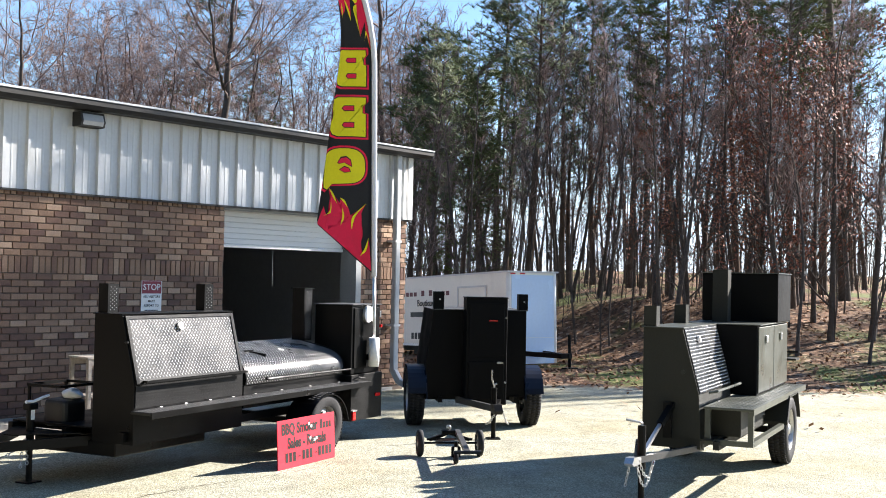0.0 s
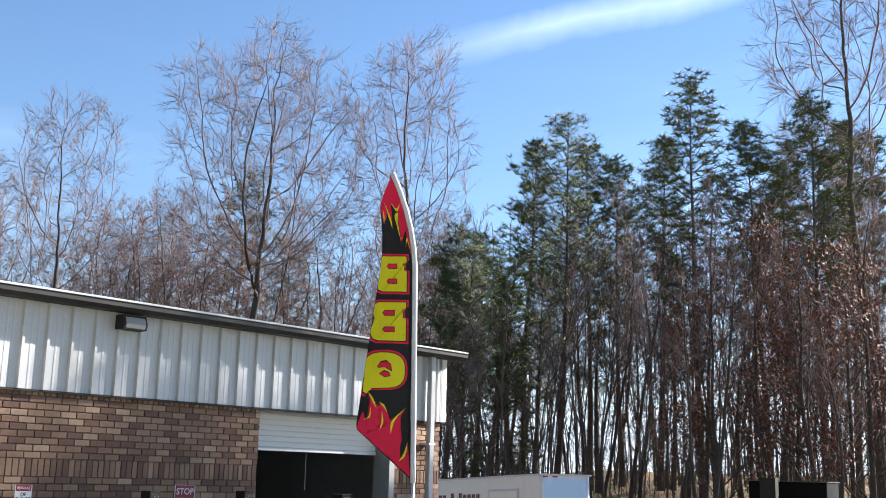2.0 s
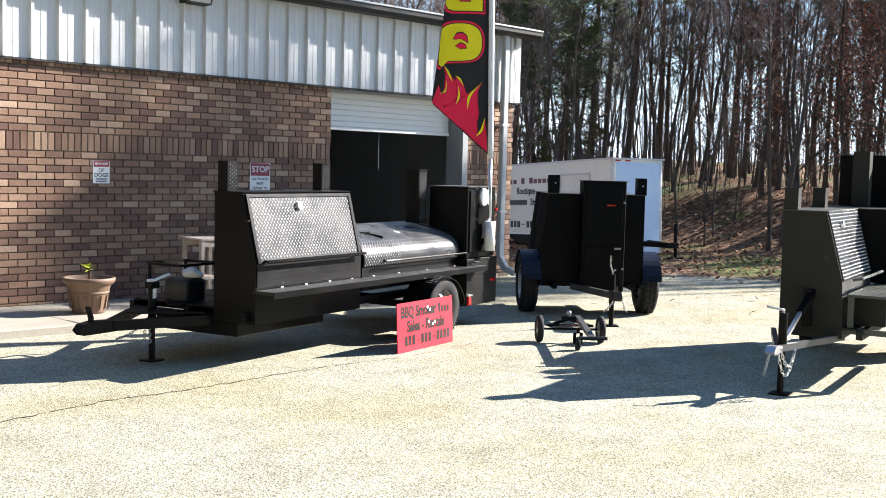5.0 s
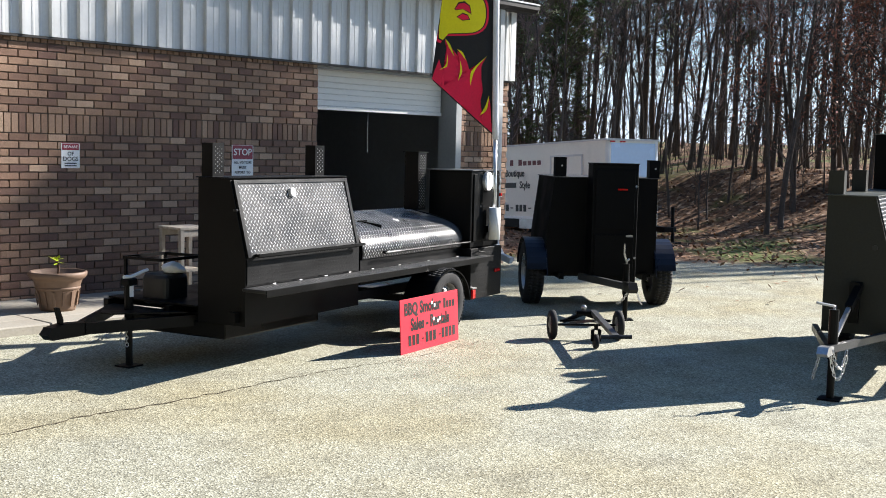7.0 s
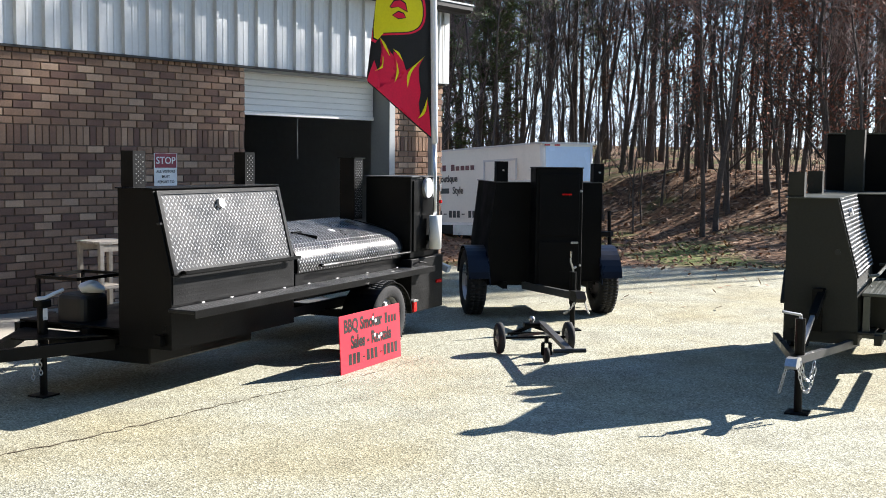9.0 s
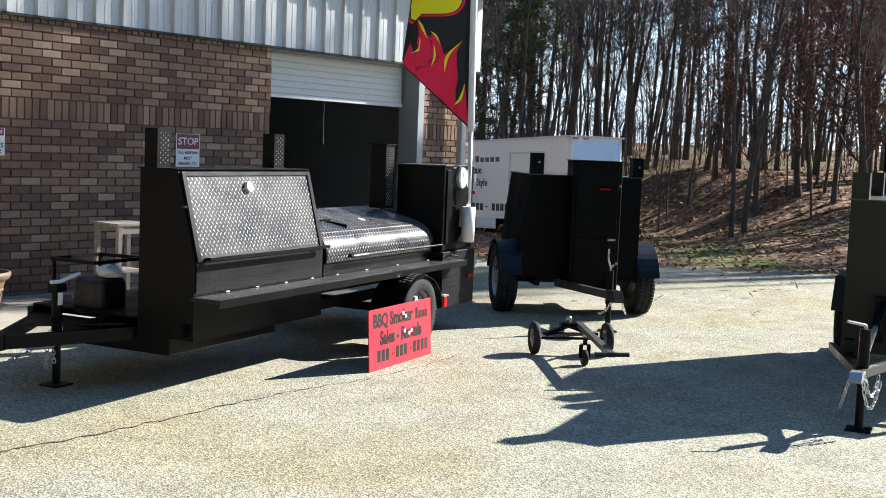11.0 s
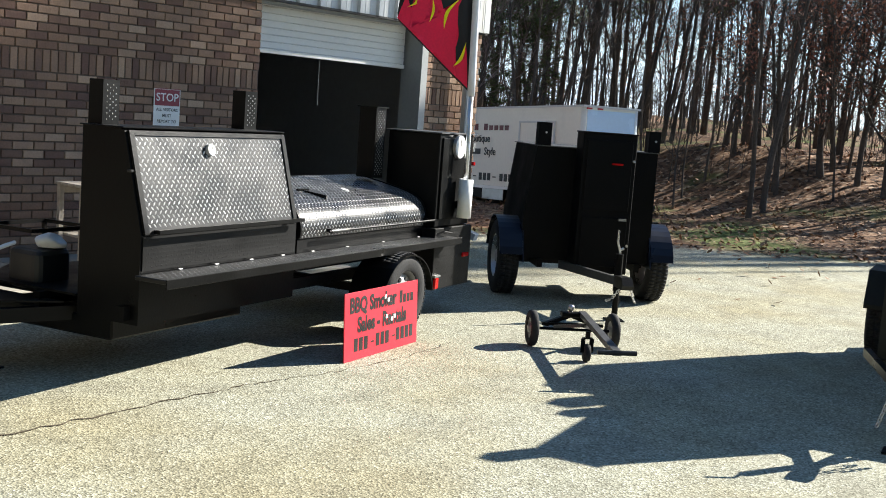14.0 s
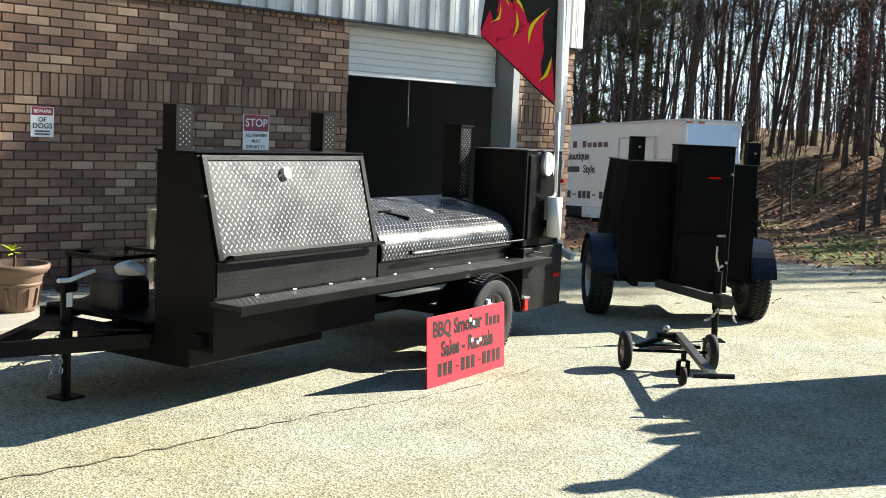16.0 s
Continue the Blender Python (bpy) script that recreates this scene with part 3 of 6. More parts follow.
def bare_tree(seed, height, girth, bare, counts, spread, fork=False, twig=0.006, leaves=0, leaf_from=0.0):
    """Trunk, bare crown and, for late oaks, dry leaves: three meshes with the foot at the origin."""
    rng = random.Random(seed)
    trunk, crown, dry = Wood(), Wood(), Wood()
    n = 12
    lean = Vector((rng.uniform(-0.05, 0.05), rng.uniform(-0.05, 0.05), 1))
    line = wander(rng, Vector((0, 0, -0.15)), lean, height * (0.72 if fork else 0.95), n, 0.085, 0.04)
    rad = [girth * (1.25 if i == 0 else 1) * (1 - 0.86 * (i / n) ** 1.15) for i in range(n + 1)]
    trunk.limb(line, rad, 8)
    stems = [(line, rad, 1.0)]
    if fork:
        for k in range(3):
            at = rng.choice((4, 5, 6))
            d = off(rng, line[at] - line[at - 1], radians(rng.uniform(18, 34)))
            s = wander(rng, line[at], d, height * rng.uniform(0.5, 0.62), 9, 0.09, 0.10)
            r = [rad[at] * 0.75 * (1 - 0.88 * i / 9) for i in range(10)]
            trunk.limb(s, r, 6)
            stems.append((s, r, 0.75))
    for line, rad, share in stems:
        m = len(line) - 1
        for _ in range(int(counts[0] * share)):
            u = rng.uniform(bare if share == 1 else 0.2, 1.0)
            i = min(m - 1, int(u * m))
            p = line[i].lerp(line[i + 1], u * m - i)
            d = off(rng, line[i + 1] - line[i], radians(rng.uniform(35, 62)))
            ln = spread * (1.15 - 0.75 * u) * rng.uniform(0.6, 1.15)
            r1 = max(twig * 2, rad[i] * 0.42)
            b1 = wander(rng, p, d, ln, 5, 0.16, 0.10)
            crown.limb(b1, [r1 * (1 - 0.8 * k / 5) for k in range(6)], 4)
            for _ in range(counts[1]):
                w = rng.uniform(0.25, 1.0)
                j = min(4, int(w * 5))
                q = b1[j].lerp(b1[j + 1], w * 5 - j)
                d2 = off(rng, b1[j + 1] - b1[j], radians(rng.uniform(25, 55)))
                l2 = ln * rng.uniform(0.25, 0.5)
                b2 = wander(rng, q, d2, l2, 3, 0.2, 0.12)
                r2 = max(twig * 1.5, r1 * (1 - 0.8 * w) * 0.6)
                crown.limb(b2, [r2, r2 * 0.75, r2 * 0.55, twig * 0.7], 3)
                for _ in range(counts[2]):
                    z = rng.uniform(0.2, 1.0)
                    g = min(2, int(z * 3))
                    s3 = b2[g].lerp(b2[g + 1], z * 3 - g)
                    b3 = wander(rng, s3, off(rng, b2[g + 1] - b2[g], radians(rng.uniform(20, 55))), l2 * rng.uniform(0.3, 0.6), 1, 0.22, 0.15)
                    crown.limb(b3, [twig, twig * 0.4], 3)
                    if leaves and s3.z > leaf_from:
                        for _ in range(leaves):
                            c = b3[1] + Vector((rng.gauss(0, 0.12), rng.gauss(0, 0.12), rng.gauss(0, 0.1)))
                            a = Vector((rng.uniform(-1, 1), rng.uniform(-1, 1), rng.uniform(-1.4, 0.3))).normalized()
                            dry.leaf(c, a * rng.uniform(0.07, 0.125), a.orthogonal().normalized() * rng.uniform(0.022, 0.038))
    return trunk, crown, dry


def round_tree(seed, height, girth, fork, width, tips=520, twig=0.007, shoots=3):
    """A leafless hardwood that has grown towards the light all over a rounded crown, down to its fine twigs."""
    rng = random.Random(seed)
    trunk, crown = Wood(), Wood()
    n = 8
    bole = wander(rng, Vector((0, 0, -0.15)), Vector((rng.uniform(-0.04, 0.04), rng.uniform(-0.04, 0.04), 1)), height * fork, n, 0.05, 0.05)
    foot = height * fork * 0.92
    rx, rz = width / 2, (height - foot) / 2
    mid = Vector((bole[-1].x, bole[-1].y, foot + rz))
    buds = []
    while len(buds) < tips:
        q = Vector((rng.uniform(-1, 1), rng.uniform(-1, 1), rng.uniform(-1, 1)))
        edge = 1 + 0.38 * noise.noise(q * 1.6 + Vector((seed, 0, 0)))
        wide = 1.0 if q.z > -0.1 else 1.0 + 0.35 * (q.z + 0.1)
        if 0.25 < math.sqrt((q.x / wide) ** 2 + (q.y / wide) ** 2 + q.z ** 2) < edge:
            buds.append((mid.x + q.x * rx, mid.y + q.y * rx, mid.z + q.z * rz))
    buds = np.array(buds)
    step = height * 0.0145
    nodes, above = [tuple(p) for p in bole[3:]], [-1] + list(range(n - 3))
    grown = {}
    fresh, near, dist = list(range(len(nodes))), np.zeros(len(buds), int), np.full(len(buds), 1e9)
    for _ in range(110):
        for k in fresh:
            d = np.linalg.norm(buds - np.array(nodes[k]), axis=1)
            closer = d < dist
            near[closer], dist[closer] = k, d[closer]
        live = dist > step * 1.3
        buds, near, dist = buds[live], near[live], dist[live]
        if not len(buds):
            break
        fresh = []
        for k in sorted(set(near.tolist())):
            grown[k] = grown.get(k, 0) + 1
            if grown[k] > 3:
                dist[near == k] = -1.0
                continue
            pull = buds[near == k] - np.array(nodes[k])
            d = Vector((pull / np.linalg.norm(pull, axis=1)[:, None]).mean(axis=0)).normalized()
            if above[k] >= 0:
                d = d + (Vector(nodes[k]) - Vector(nodes[above[k]])).normalized() * 0.9
            d = d + Vector((rng.uniform(-1, 1), rng.uniform(-1, 1), rng.uniform(-0.6, 1))) * 0.26
            fresh.append(len(nodes))
            nodes.append(tuple(Vector(nodes[k]) + d.normalized() * step))
            above.append(k)
    ends = [1] * len(nodes)
    below = [[] for _ in nodes]
    for k in range(len(nodes) - 1, 0, -1):
        below[above[k]].append(k)
    for k in range(len(nodes) - 1, -1, -1):
        if below[k]:
            ends[k] = sum(ends[c] for c in below[k])
    power = math.log(girth * 0.62 / (twig * 1.3)) / math.log(max(ends))
    rad = [twig * 1.3 * e ** power for e in ends]
    trunk.limb(bole, [max(girth * (1.3 if i == 0 else 1.0) * (1 - 0.38 * i / n), rad[max(0, i - 3)]) for i in range(n + 1)], 8)

    def spray(a, way):
        for _ in range(shoots):
            b = wander(rng, a, off(rng, way, radians(rng.uniform(12, 52))), rng.uniform(0.35, 0.95) * height / 17, 2, 0.16, 0.10)
            crown.limb(b, [twig * 1.1, twig * 0.85, twig * 0.4], 3)
            for _ in range(2):
                crown.limb(wander(rng, b[1], off(rng, b[2] - b[1], radians(rng.uniform(22, 50))), rng.uniform(0.2, 0.5) * height / 17, 1, 0.2, 0.12), [twig * 0.8, twig * 0.4], 3)

    todo = [(None, n - 3)]
    while todo:
        start, k = todo.pop()
        line = [start] if start is not None else []
        while True:
            line.append(k)
            kids = sorted(below[k], key=lambda c: -ends[c])
            todo += [(k, c) for c in kids[1:]]
            if ends[k] <= 2:
                spray(Vector(nodes[k]), Vector(nodes[k]) - Vector(nodes[above[k]]))
            if not kids:
                break
            k = kids[0]
        r = [rad[c] for c in line]
        if start is not None:
            r[0] = r[1]
        (trunk if r[0] > girth * 0.3 else crown).limb([Vector(nodes[c]) for c in line], r, 6 if r[0] > girth * 0.3 else 4 if r[0] > twig * 3 else 3)
    for _ in range(5):
        i = rng.randrange(3, n)
        w = rng.uniform(0, 6.28)
        b = wander(rng, bole[i], Vector((math.cos(w), math.sin(w), 0.5)), height * rng.uniform(0.08, 0.16), 4, 0.15, 0.05)
        crown.limb(b, [girth * 0.16, girth * 0.12, girth * 0.09, girth * 0.06, twig], 4)
        for k in range(1, 5):
            spray(b[k], b[k] - b[k - 1])
    return trunk, crown, Wood()


def pine_tree(seed, height, girth, bare, width, boughs=92, needles=15):
    """A tall pine: a bare bole and rising boughs that carry flattened tufts of long needles, full but uneven."""
    rng = random.Random(seed)
    trunk, crown, green = Wood(), Wood(), Wood()
    n = 12
    line = wander(rng, Vector((0, 0, -0.15)), Vector((rng.uniform(-0.03, 0.03), rng.uniform(-0.03, 0.03), 1)), height, n, 0.035, 0.05)
    rad = [girth * (1.2 if i == 0 else 1) * (1 - 0.93 * i / n) for i in range(n + 1)]
    trunk.limb(line, rad, 8)
    for q in range(boughs):
        k = (q + rng.random()) / boughs
        u = bare + (1 - bare) * k ** 0.85
        i = min(n - 1, int(u * n))
        p = line[i].lerp(line[i + 1], u * n - i)
        w = rng.uniform(0, 2 * math.pi)
        clump = 0.75 + 0.5 * noise.noise(Vector((math.cos(w) * 1.3, math.sin(w) * 1.3, u * 9 + seed)))
        ln = width * (0.22 + 0.78 * (1 - k) ** 0.6 * min(1.0, 0.45 + 2.6 * k)) * rng.uniform(0.6, 1.1) * clump
        b = wander(rng, p, Vector((math.cos(w), math.sin(w), rng.uniform(0.0, 0.45) + 0.5 * k)), ln, 4, 0.12, 0.06)
        crown.limb(b, [rad[i] * 0.26 * (1 - 0.75 * z / 4) + 0.005 for z in range(5)], 4)
        for _ in range(max(3, int(9 * ln / width + 3))):
            z = rng.uniform(0.30, 1.0)
            j = min(3, int(z * 4))
            c = b[j].lerp(b[j + 1], z * 4 - j) + Vector((rng.gauss(0, 0.15), rng.gauss(0, 0.15), rng.gauss(0.04, 0.06)))
            for _ in range(needles):
                d = Vector((rng.uniform(-1, 1), rng.uniform(-1, 1), rng.uniform(-0.25, 0.75))).normalized()
                green.blade(c, d * rng.uniform(0.15, 0.31), d.orthogonal().normalized(), 0.013)
    for _ in range(16):
        u = rng.uniform(0.12, bare)
        i = min(n - 1, int(u * n))
        w = rng.uniform(0, 2 * math.pi)
        b = wander(rng, line[i], Vector((math.cos(w), math.sin(w), rng.uniform(-0.2, 0.3))), rng.uniform(0.3, 1.3), 3, 0.25, 0)
        crown.limb(b, [0.018, 0.013, 0.009, 0.004], 3)
    return trunk, crown, green


KINDS = {}


def tree_kind(key, woods, mats, label):
    names = ("trunk", "crown", "foliage")
    KINDS[key] = ([(nm, w.mesh(nm, m, nm != "foliage")) for nm, w, m in zip(names, woods, mats) if w.v], label)


BARE = (M_BARK, M_BARKL, M_RUST)
DARK = (M_BARK, M_BARK, M_RUST)
PINE = (M_PINEB, M_PINEB, M_NEEDLE)
tree_kind("broad_a", round_tree(11, 17.0, 0.19, 0.42, 7.4, 1150, 0.006, 3), BARE, "tall leafless hardwood with a wide rounded crown of fine twigs")
tree_kind("broad_b", round_tree(23, 17.0, 0.14, 0.50, 5.0, 420, 0.006, 3), BARE, "slender leafless hardwood with an open crown of pale twigs")
tree_kind("broad_c", round_tree(37, 15.0, 0.14, 0.44, 5.0, 520, 0.006, 3), BARE, "leafless hardwood with a rounded crown of pale twigs")
for i, s in enumerate((41, 42, 43)):
    tree_kind("mid_%d" % i, round_tree(s, 13.0, 0.10, 0.38, 4.6, 260, 0.0075, 2), BARE, "leafless hardwood in the low wood behind the roof")
for i, s in enumerate((5, 6, 7, 8, 9)):
    tree_kind("slim_%d" % i, bare_tree(s, 12.0, 0.034 + 0.014 * i, 0.26 + 0.06 * i, (28 if i != 2 else 16, 6, 5), 2.0, i == 2, 0.0065), BARE, "slim leafless woodland tree with a dark straight trunk")
for i, s in enumerate((51, 52, 53)):
    tree_kind("pole_%d" % i, bare_tree(s, 9.0, 0.034, 0.16, (22, 5, 5), 1.4, False, 0.006), DARK, "thin leafless sapling in the wood")
for i, s in enumerate((91, 92)):
    tree_kind("deep_%d" % i, bare_tree(s, 12.0, 0.065, 0.38, (22, 5, 5), 2.2, False, 0.010), DARK, "leafless tree deep in the wood")
for i, s in enumerate((81, 82, 83)):
    tree_kind("brush_%d" % i, bare_tree(s, 3.0, 0.02, 0.05, (9, 4, 3), 1.3, False, 0.005), DARK, "thin leafless brush under the trees")
for i, s in enumerate((61, 62, 63)):
    tree_kind("pine_%d" % i, pine_tree(s, 13.0, 0.135, (0.40, 0.50, 0.56)[i], (3.5, 2.7, 2.4)[i], 104, 17), PINE, "tall pine with uneven tufts of dark green needles")
tree_kind("pine_high", pine_tree(66, 16.0, 0.09, 0.70, 0.40, 40, 12), PINE, "slender high-crowned pine beyond the lot")
tree_kind("pine_thin", pine_tree(67, 16.0, 0.07, 0.70, 0.50, 26, 7), PINE, "slender thin-crowned pine beyond the lot")
tree_kind("cedar", pine_tree(64, 8.0, 0.10, 0.42, 1.6, 60, 14), PINE, "dark evergreen with drooping needle tufts among bare trunks")
tree_kind("far_cedar", pine_tree(65, 8.0, 0.12, 0.04, 1.5, 80, 14), PINE, "dense dark evergreen low among the bare trunks")
for i, s in enumerate((71, 72, 73)):
    tree_kind("rust_%d" % i, bare_tree(s, 8.5, 0.085, 0.10, (20, 6, 4), 2.3, False, 0.007, 3, 0.4), DARK, "small oak still holding its dry rust-brown leaves")


SIZES = {"broad_a": 17, "broad_b": 17, "broad_c": 15, "mid": 13, "slim": 12, "pole": 9, "rust": 8.5, "brush": 3.0, "deep": 12}


def stand(key, bearing, distance, height, rng):
    """Where a tree stands: a bearing (degrees north of east) and distance from the lot's near corner."""
    x = -9.9 + distance * math.cos(radians(bearing))
    y = -11.9 + distance * math.sin(radians(bearing))
    full = SIZES.get(key) or SIZES.get(key.split("_")[0]) or max(v.co.z for v in KINDS[key][0][0][1].vertices)
    s = height / full
    return Matrix.LocRotScale((x, y, ground_height(x, y)), Euler((0, 0, rng.uniform(0, 6.28))), (s, s, s))


def plant(key, bearing, distance, height, rng, group="trees of the wood"):
    meshes, label = KINDS[key]
    t = thing("tree", stand(key, bearing, distance, height, rng), label, "tree", group)
    for nm, me in meshes:
        o = new(nm, me)
        o.parent = t
        if nm != "trunk":
            tagged(o, "", "", "", "stuff")
    return t


def thicket(name, label, category, stands):
    """Far trees and brush that nobody could count, joined into one mesh."""
    verts, faces, slots, mats, n = [], [], [], [], 0
    for key, m in stands:
        for _, me in KINDS[key][0]:
            co = np.empty(len(me.vertices) * 3)
            me.vertices.foreach_get("co", co)
            a = np.array(m)
            verts.append(co.reshape(-1, 3) @ a[:3, :3].T + a[:3, 3])
            mat = me.materials[0]
            if mat not in mats:
                mats.append(mat)
            faces += [tuple(v + n for v in p.vertices) for p in me.polygons]
            slots += [mats.index(mat)] * len(me.polygons)
            n += len(me.vertices)
    me = bpy.data.meshes.new(name)
    me.from_pydata(np.concatenate(verts).tolist(), [], faces)
    for mat in mats:
        me.materials.append(mat)
    me.polygons.foreach_set("material_index", slots)
    tagged(new(name, me), label, category, "", "stuff")


def wood():
    rng = random.Random(4)
    # the trees that stand out against the sky
    for key, b, d, h in (("broad_b", 60.3, 42, 14.7), ("broad_a", 51.3, 38, 16.7), ("broad_b", 42.3, 40, 17.4), ("broad_c", 63.6, 46, 13.0), ("broad_c", 55.5, 52, 13.5),
                         ("pine_0", 28.2, 31, 11.2), ("pine_1", 35.4, 34, 11.8), ("pine_2", 37.0, 38, 12.0), ("pine_0", 51.7, 50, 13.8), ("pine_1", 22.4, 29, 10.2),
                         ("pine_2", 25.0, 33, 10.5), ("pine_1", 32.0, 42, 12.0), ("pine_2", 21.0, 36, 11.5), ("pine_2", 30.2, 37, 11.5), ("pine_0", 48.8, 53, 11.5),
                         ("cedar", 40.2, 29, 7.6), ("cedar", 38.6, 31, 7.2), ("cedar", 41.3, 33, 7.8), ("cedar", 39.4, 36, 8.6), ("cedar", 37.6, 30, 7.0), ("far_cedar", 38.2, 34, 5.4), ("far_cedar", 39.8, 32, 4.8), ("far_cedar", 36.9, 37, 5.2), ("cedar", 36.4, 33, 7.4), ("cedar", 40.8, 38, 9.4), ("cedar", 33.2, 40, 8.2), ("cedar", 29.6, 38, 8.0), ("pine_1", 33.6, 42, 12.6), ("pine_0", 24.0, 42, 12.2), ("pine_1", 19.8, 40, 12.0), ("broad_b", 20.0, 31, 16.6), ("broad_c", 22.0, 34, 11.0)):
        plant(key, b, d, h, rng)
    for b, d, h in ((27.3, 26.5, 6.4), (25.4, 27.0, 7.2), (23.0, 25.5, 6.8), (20.6, 25.5, 7.4), (24.4, 30.0, 7.6), (28.9, 29.0, 6.2), (22.2, 29.5, 7.8), (18.8, 26.0, 7.4), (26.4, 32.0, 7.6), (24.0, 26.4, 5.8), (31.4, 36.0, 6.4), (21.4, 27.2, 6.2)):
        plant(rng.choice(("rust_0", "rust_1", "rust_2")), b, d, h, rng)
    # slender pines past the lot's sunny side, whose crowns dapple the brick wall
    flat = Vector((SUN.x, SUN.y)).normalized()
    climb = SUN.z / math.hypot(SUN.x, SUN.y)
    for across, top, far in ((0.62, 3.7, 25.0), (0.50, 4.2, 27.0), (0.36, 4.0, 23.5), (0.24, 3.0, 26.0), (0.72, 2.9, 24.0), (0.82, 2.2, 22.5), (0.98, 1.95, 28.0), (1.12, 1.75, 21.5), (0.58, 2.9, 24.5), (0.42, 2.7, 21.0),
                              (0.10, 2.4, 26.5), (-0.08, 2.5, 23.0), (-0.30, 2.4, 27.5), (-0.58, 2.3, 25.5), (-0.95, 1.9, 23.5), (0.30, 1.6, 22.0), (0.74, 1.5, 27.0), (0.90, 1.2, 25.0), (-0.20, 1.4, 21.5), (-0.70, 1.2, 28.0),
                              (0.45, 1.5, 28.0), (0.60, 1.55, 22.0), (0.15, 1.4, 24.0), (1.25, 1.2, 26.0), (1.05, 1.0, 23.0), (1.75, 0.5, 24.0)):
        top += 1.58 * across
        x, y = far * flat.x + across * flat.y, far * flat.y - across * flat.x
        plant("pine_high" if top < 1.65 + 1.58 * across else "pine_thin", math.degrees(math.atan2(y + 11.9, x + 9.9)), math.hypot(x + 9.9, y + 11.9), top + far * climb - ground_height(x, y), rng)
    # the wood behind the white trailer and along the bank
    for i in range(64):
        b = 18.5 + 24.5 * (i + rng.uniform(0, 1)) / 64
        d = 23.5 + 22 * rng.random() ** 1.3 + (3.5 if b > 36 else 0)
        plant("slim_%d" % rng.randrange(5), b, d, (0.25 * d + 0.7) * rng.uniform(0.82, 1.1), rng)
    far = []
    for i in range(110):
        b = 18.5 + 25 * (i + rng.uniform(0, 1)) / 110
        far.append(("pole_%d" % rng.randrange(3), stand("pole_0", b, rng.uniform(24.5, 50), rng.uniform(4.0, 8.5), rng)))
    thicket("saplings", "thin leafless saplings standing close in the wood", "saplings", far)
    far = []
    for i in range(150):
        b = 18.5 + 24.5 * (i + rng.uniform(0, 1)) / 150
        far.append(("brush_%d" % rng.randrange(3), stand("brush_0", b, rng.uniform(27, 46), rng.uniform(0.7, 2.0), rng)))
    for i in range(90):
        b = 18.5 + 25 * (i + rng.uniform(0, 1)) / 90
        far.append(("brush_%d" % rng.randrange(3), stand("brush_0", b, rng.uniform(46, 75), rng.uniform(2.0, 3.8), rng)))
    thicket("brush", "thin leafless brush along the bank's crest", "brush", far)
    far = []
    for i in range(66):
        b = 18 + 26 * (i + rng.uniform(0, 1)) / 66
        far.append(("deep_%d" % rng.randrange(2), stand("deep_0", b, rng.uniform(50, 80), rng.uniform(9.0, 13.0), rng)))
    thicket("deep_wood", "grey-brown leafless trees deep in the wood", "woods", far)
    far = []
    for i in range(24):
        x, y = rng.uniform(21, 36), rng.uniform(-13, -2.5)
        far.append(("deep_%d" % rng.randrange(2), stand("deep_0", math.degrees(math.atan2(y + 11.9, x + 9.9)), math.hypot(x + 9.9, y + 11.9), rng.uniform(7.0, 9.0), rng)))
    thicket("side_wood", "leafless trees where the wood runs on", "woods", far)
    # unseen woods round the lot, added to hold back low sky light
    far = []
    for i in range(52):
        a, r = radians(112 + 150 * (i + rng.uniform(0, 1)) / 52), rng.uniform(24, 34)
        x, y = -5 + r * math.cos(a), -8 + r * math.sin(a)
        far.append(("far_cedar", stand("far_cedar", math.degrees(math.atan2(y + 11.9, x + 9.9)), math.hypot(x + 9.9, y + 11.9), rng.uniform(19, 25), rng)))
    thicket("far_woods", "unseen dense evergreens added to block low sky light", "woods", far)
    # the lower wood behind the building
    for i in range(64):
        b = 42 + 26 * (i + rng.uniform(0, 1)) / 64
        plant(rng.choice(("mid_0", "mid_1", "mid_2", "slim_3", "slim_1")), b, rng.uniform(44, 66), rng.uniform(9.5, 13.5), rng)


wood()


# ---- trailers and smokers ----
def tread(bm, place, s1, t1, pitch_s=0.040, pitch_t=0.0235, size=(0.0155, 0.0058, 0.0030), slant=0.70):
    """Raised lozenges of a tread plate, set crosswise in turn. place(s, t) gives a point, the two directions in the plate and its normal."""
    a, b, h = size
    ns, nt = int(s1 / pitch_s), int(t1 / pitch_t)
    for i in range(ns):
        for j in range(nt):
            p, x, y, n = place((i + 0.25 + 0.5 * (j % 2)) * s1 / ns, (j + 0.5) * t1 / nt)
            c = slant if j % 2 else -slant
            d = (x * 0.63 + y * c).normalized()
            e = n.cross(d)
            q = [bm.verts.new(w) for w in (p + d * a, p + e * b, p - d * a, p - e * b)]
            top = bm.verts.new(p + n * h)
            for k in range(4):
                bm.faces.new((q[k], q[(k + 1) % 4], top))
    return bm


def flat_tread(bm, corner, x, y, s1, t1, **kw):
    x, y, c = Vector(x).normalized(), Vector(y).normalized(), Vector(corner)
    n = x.cross(y)
    return tread(bm, lambda s, t: (c + x * s + y * t, x, y, n), s1, t1, **kw)


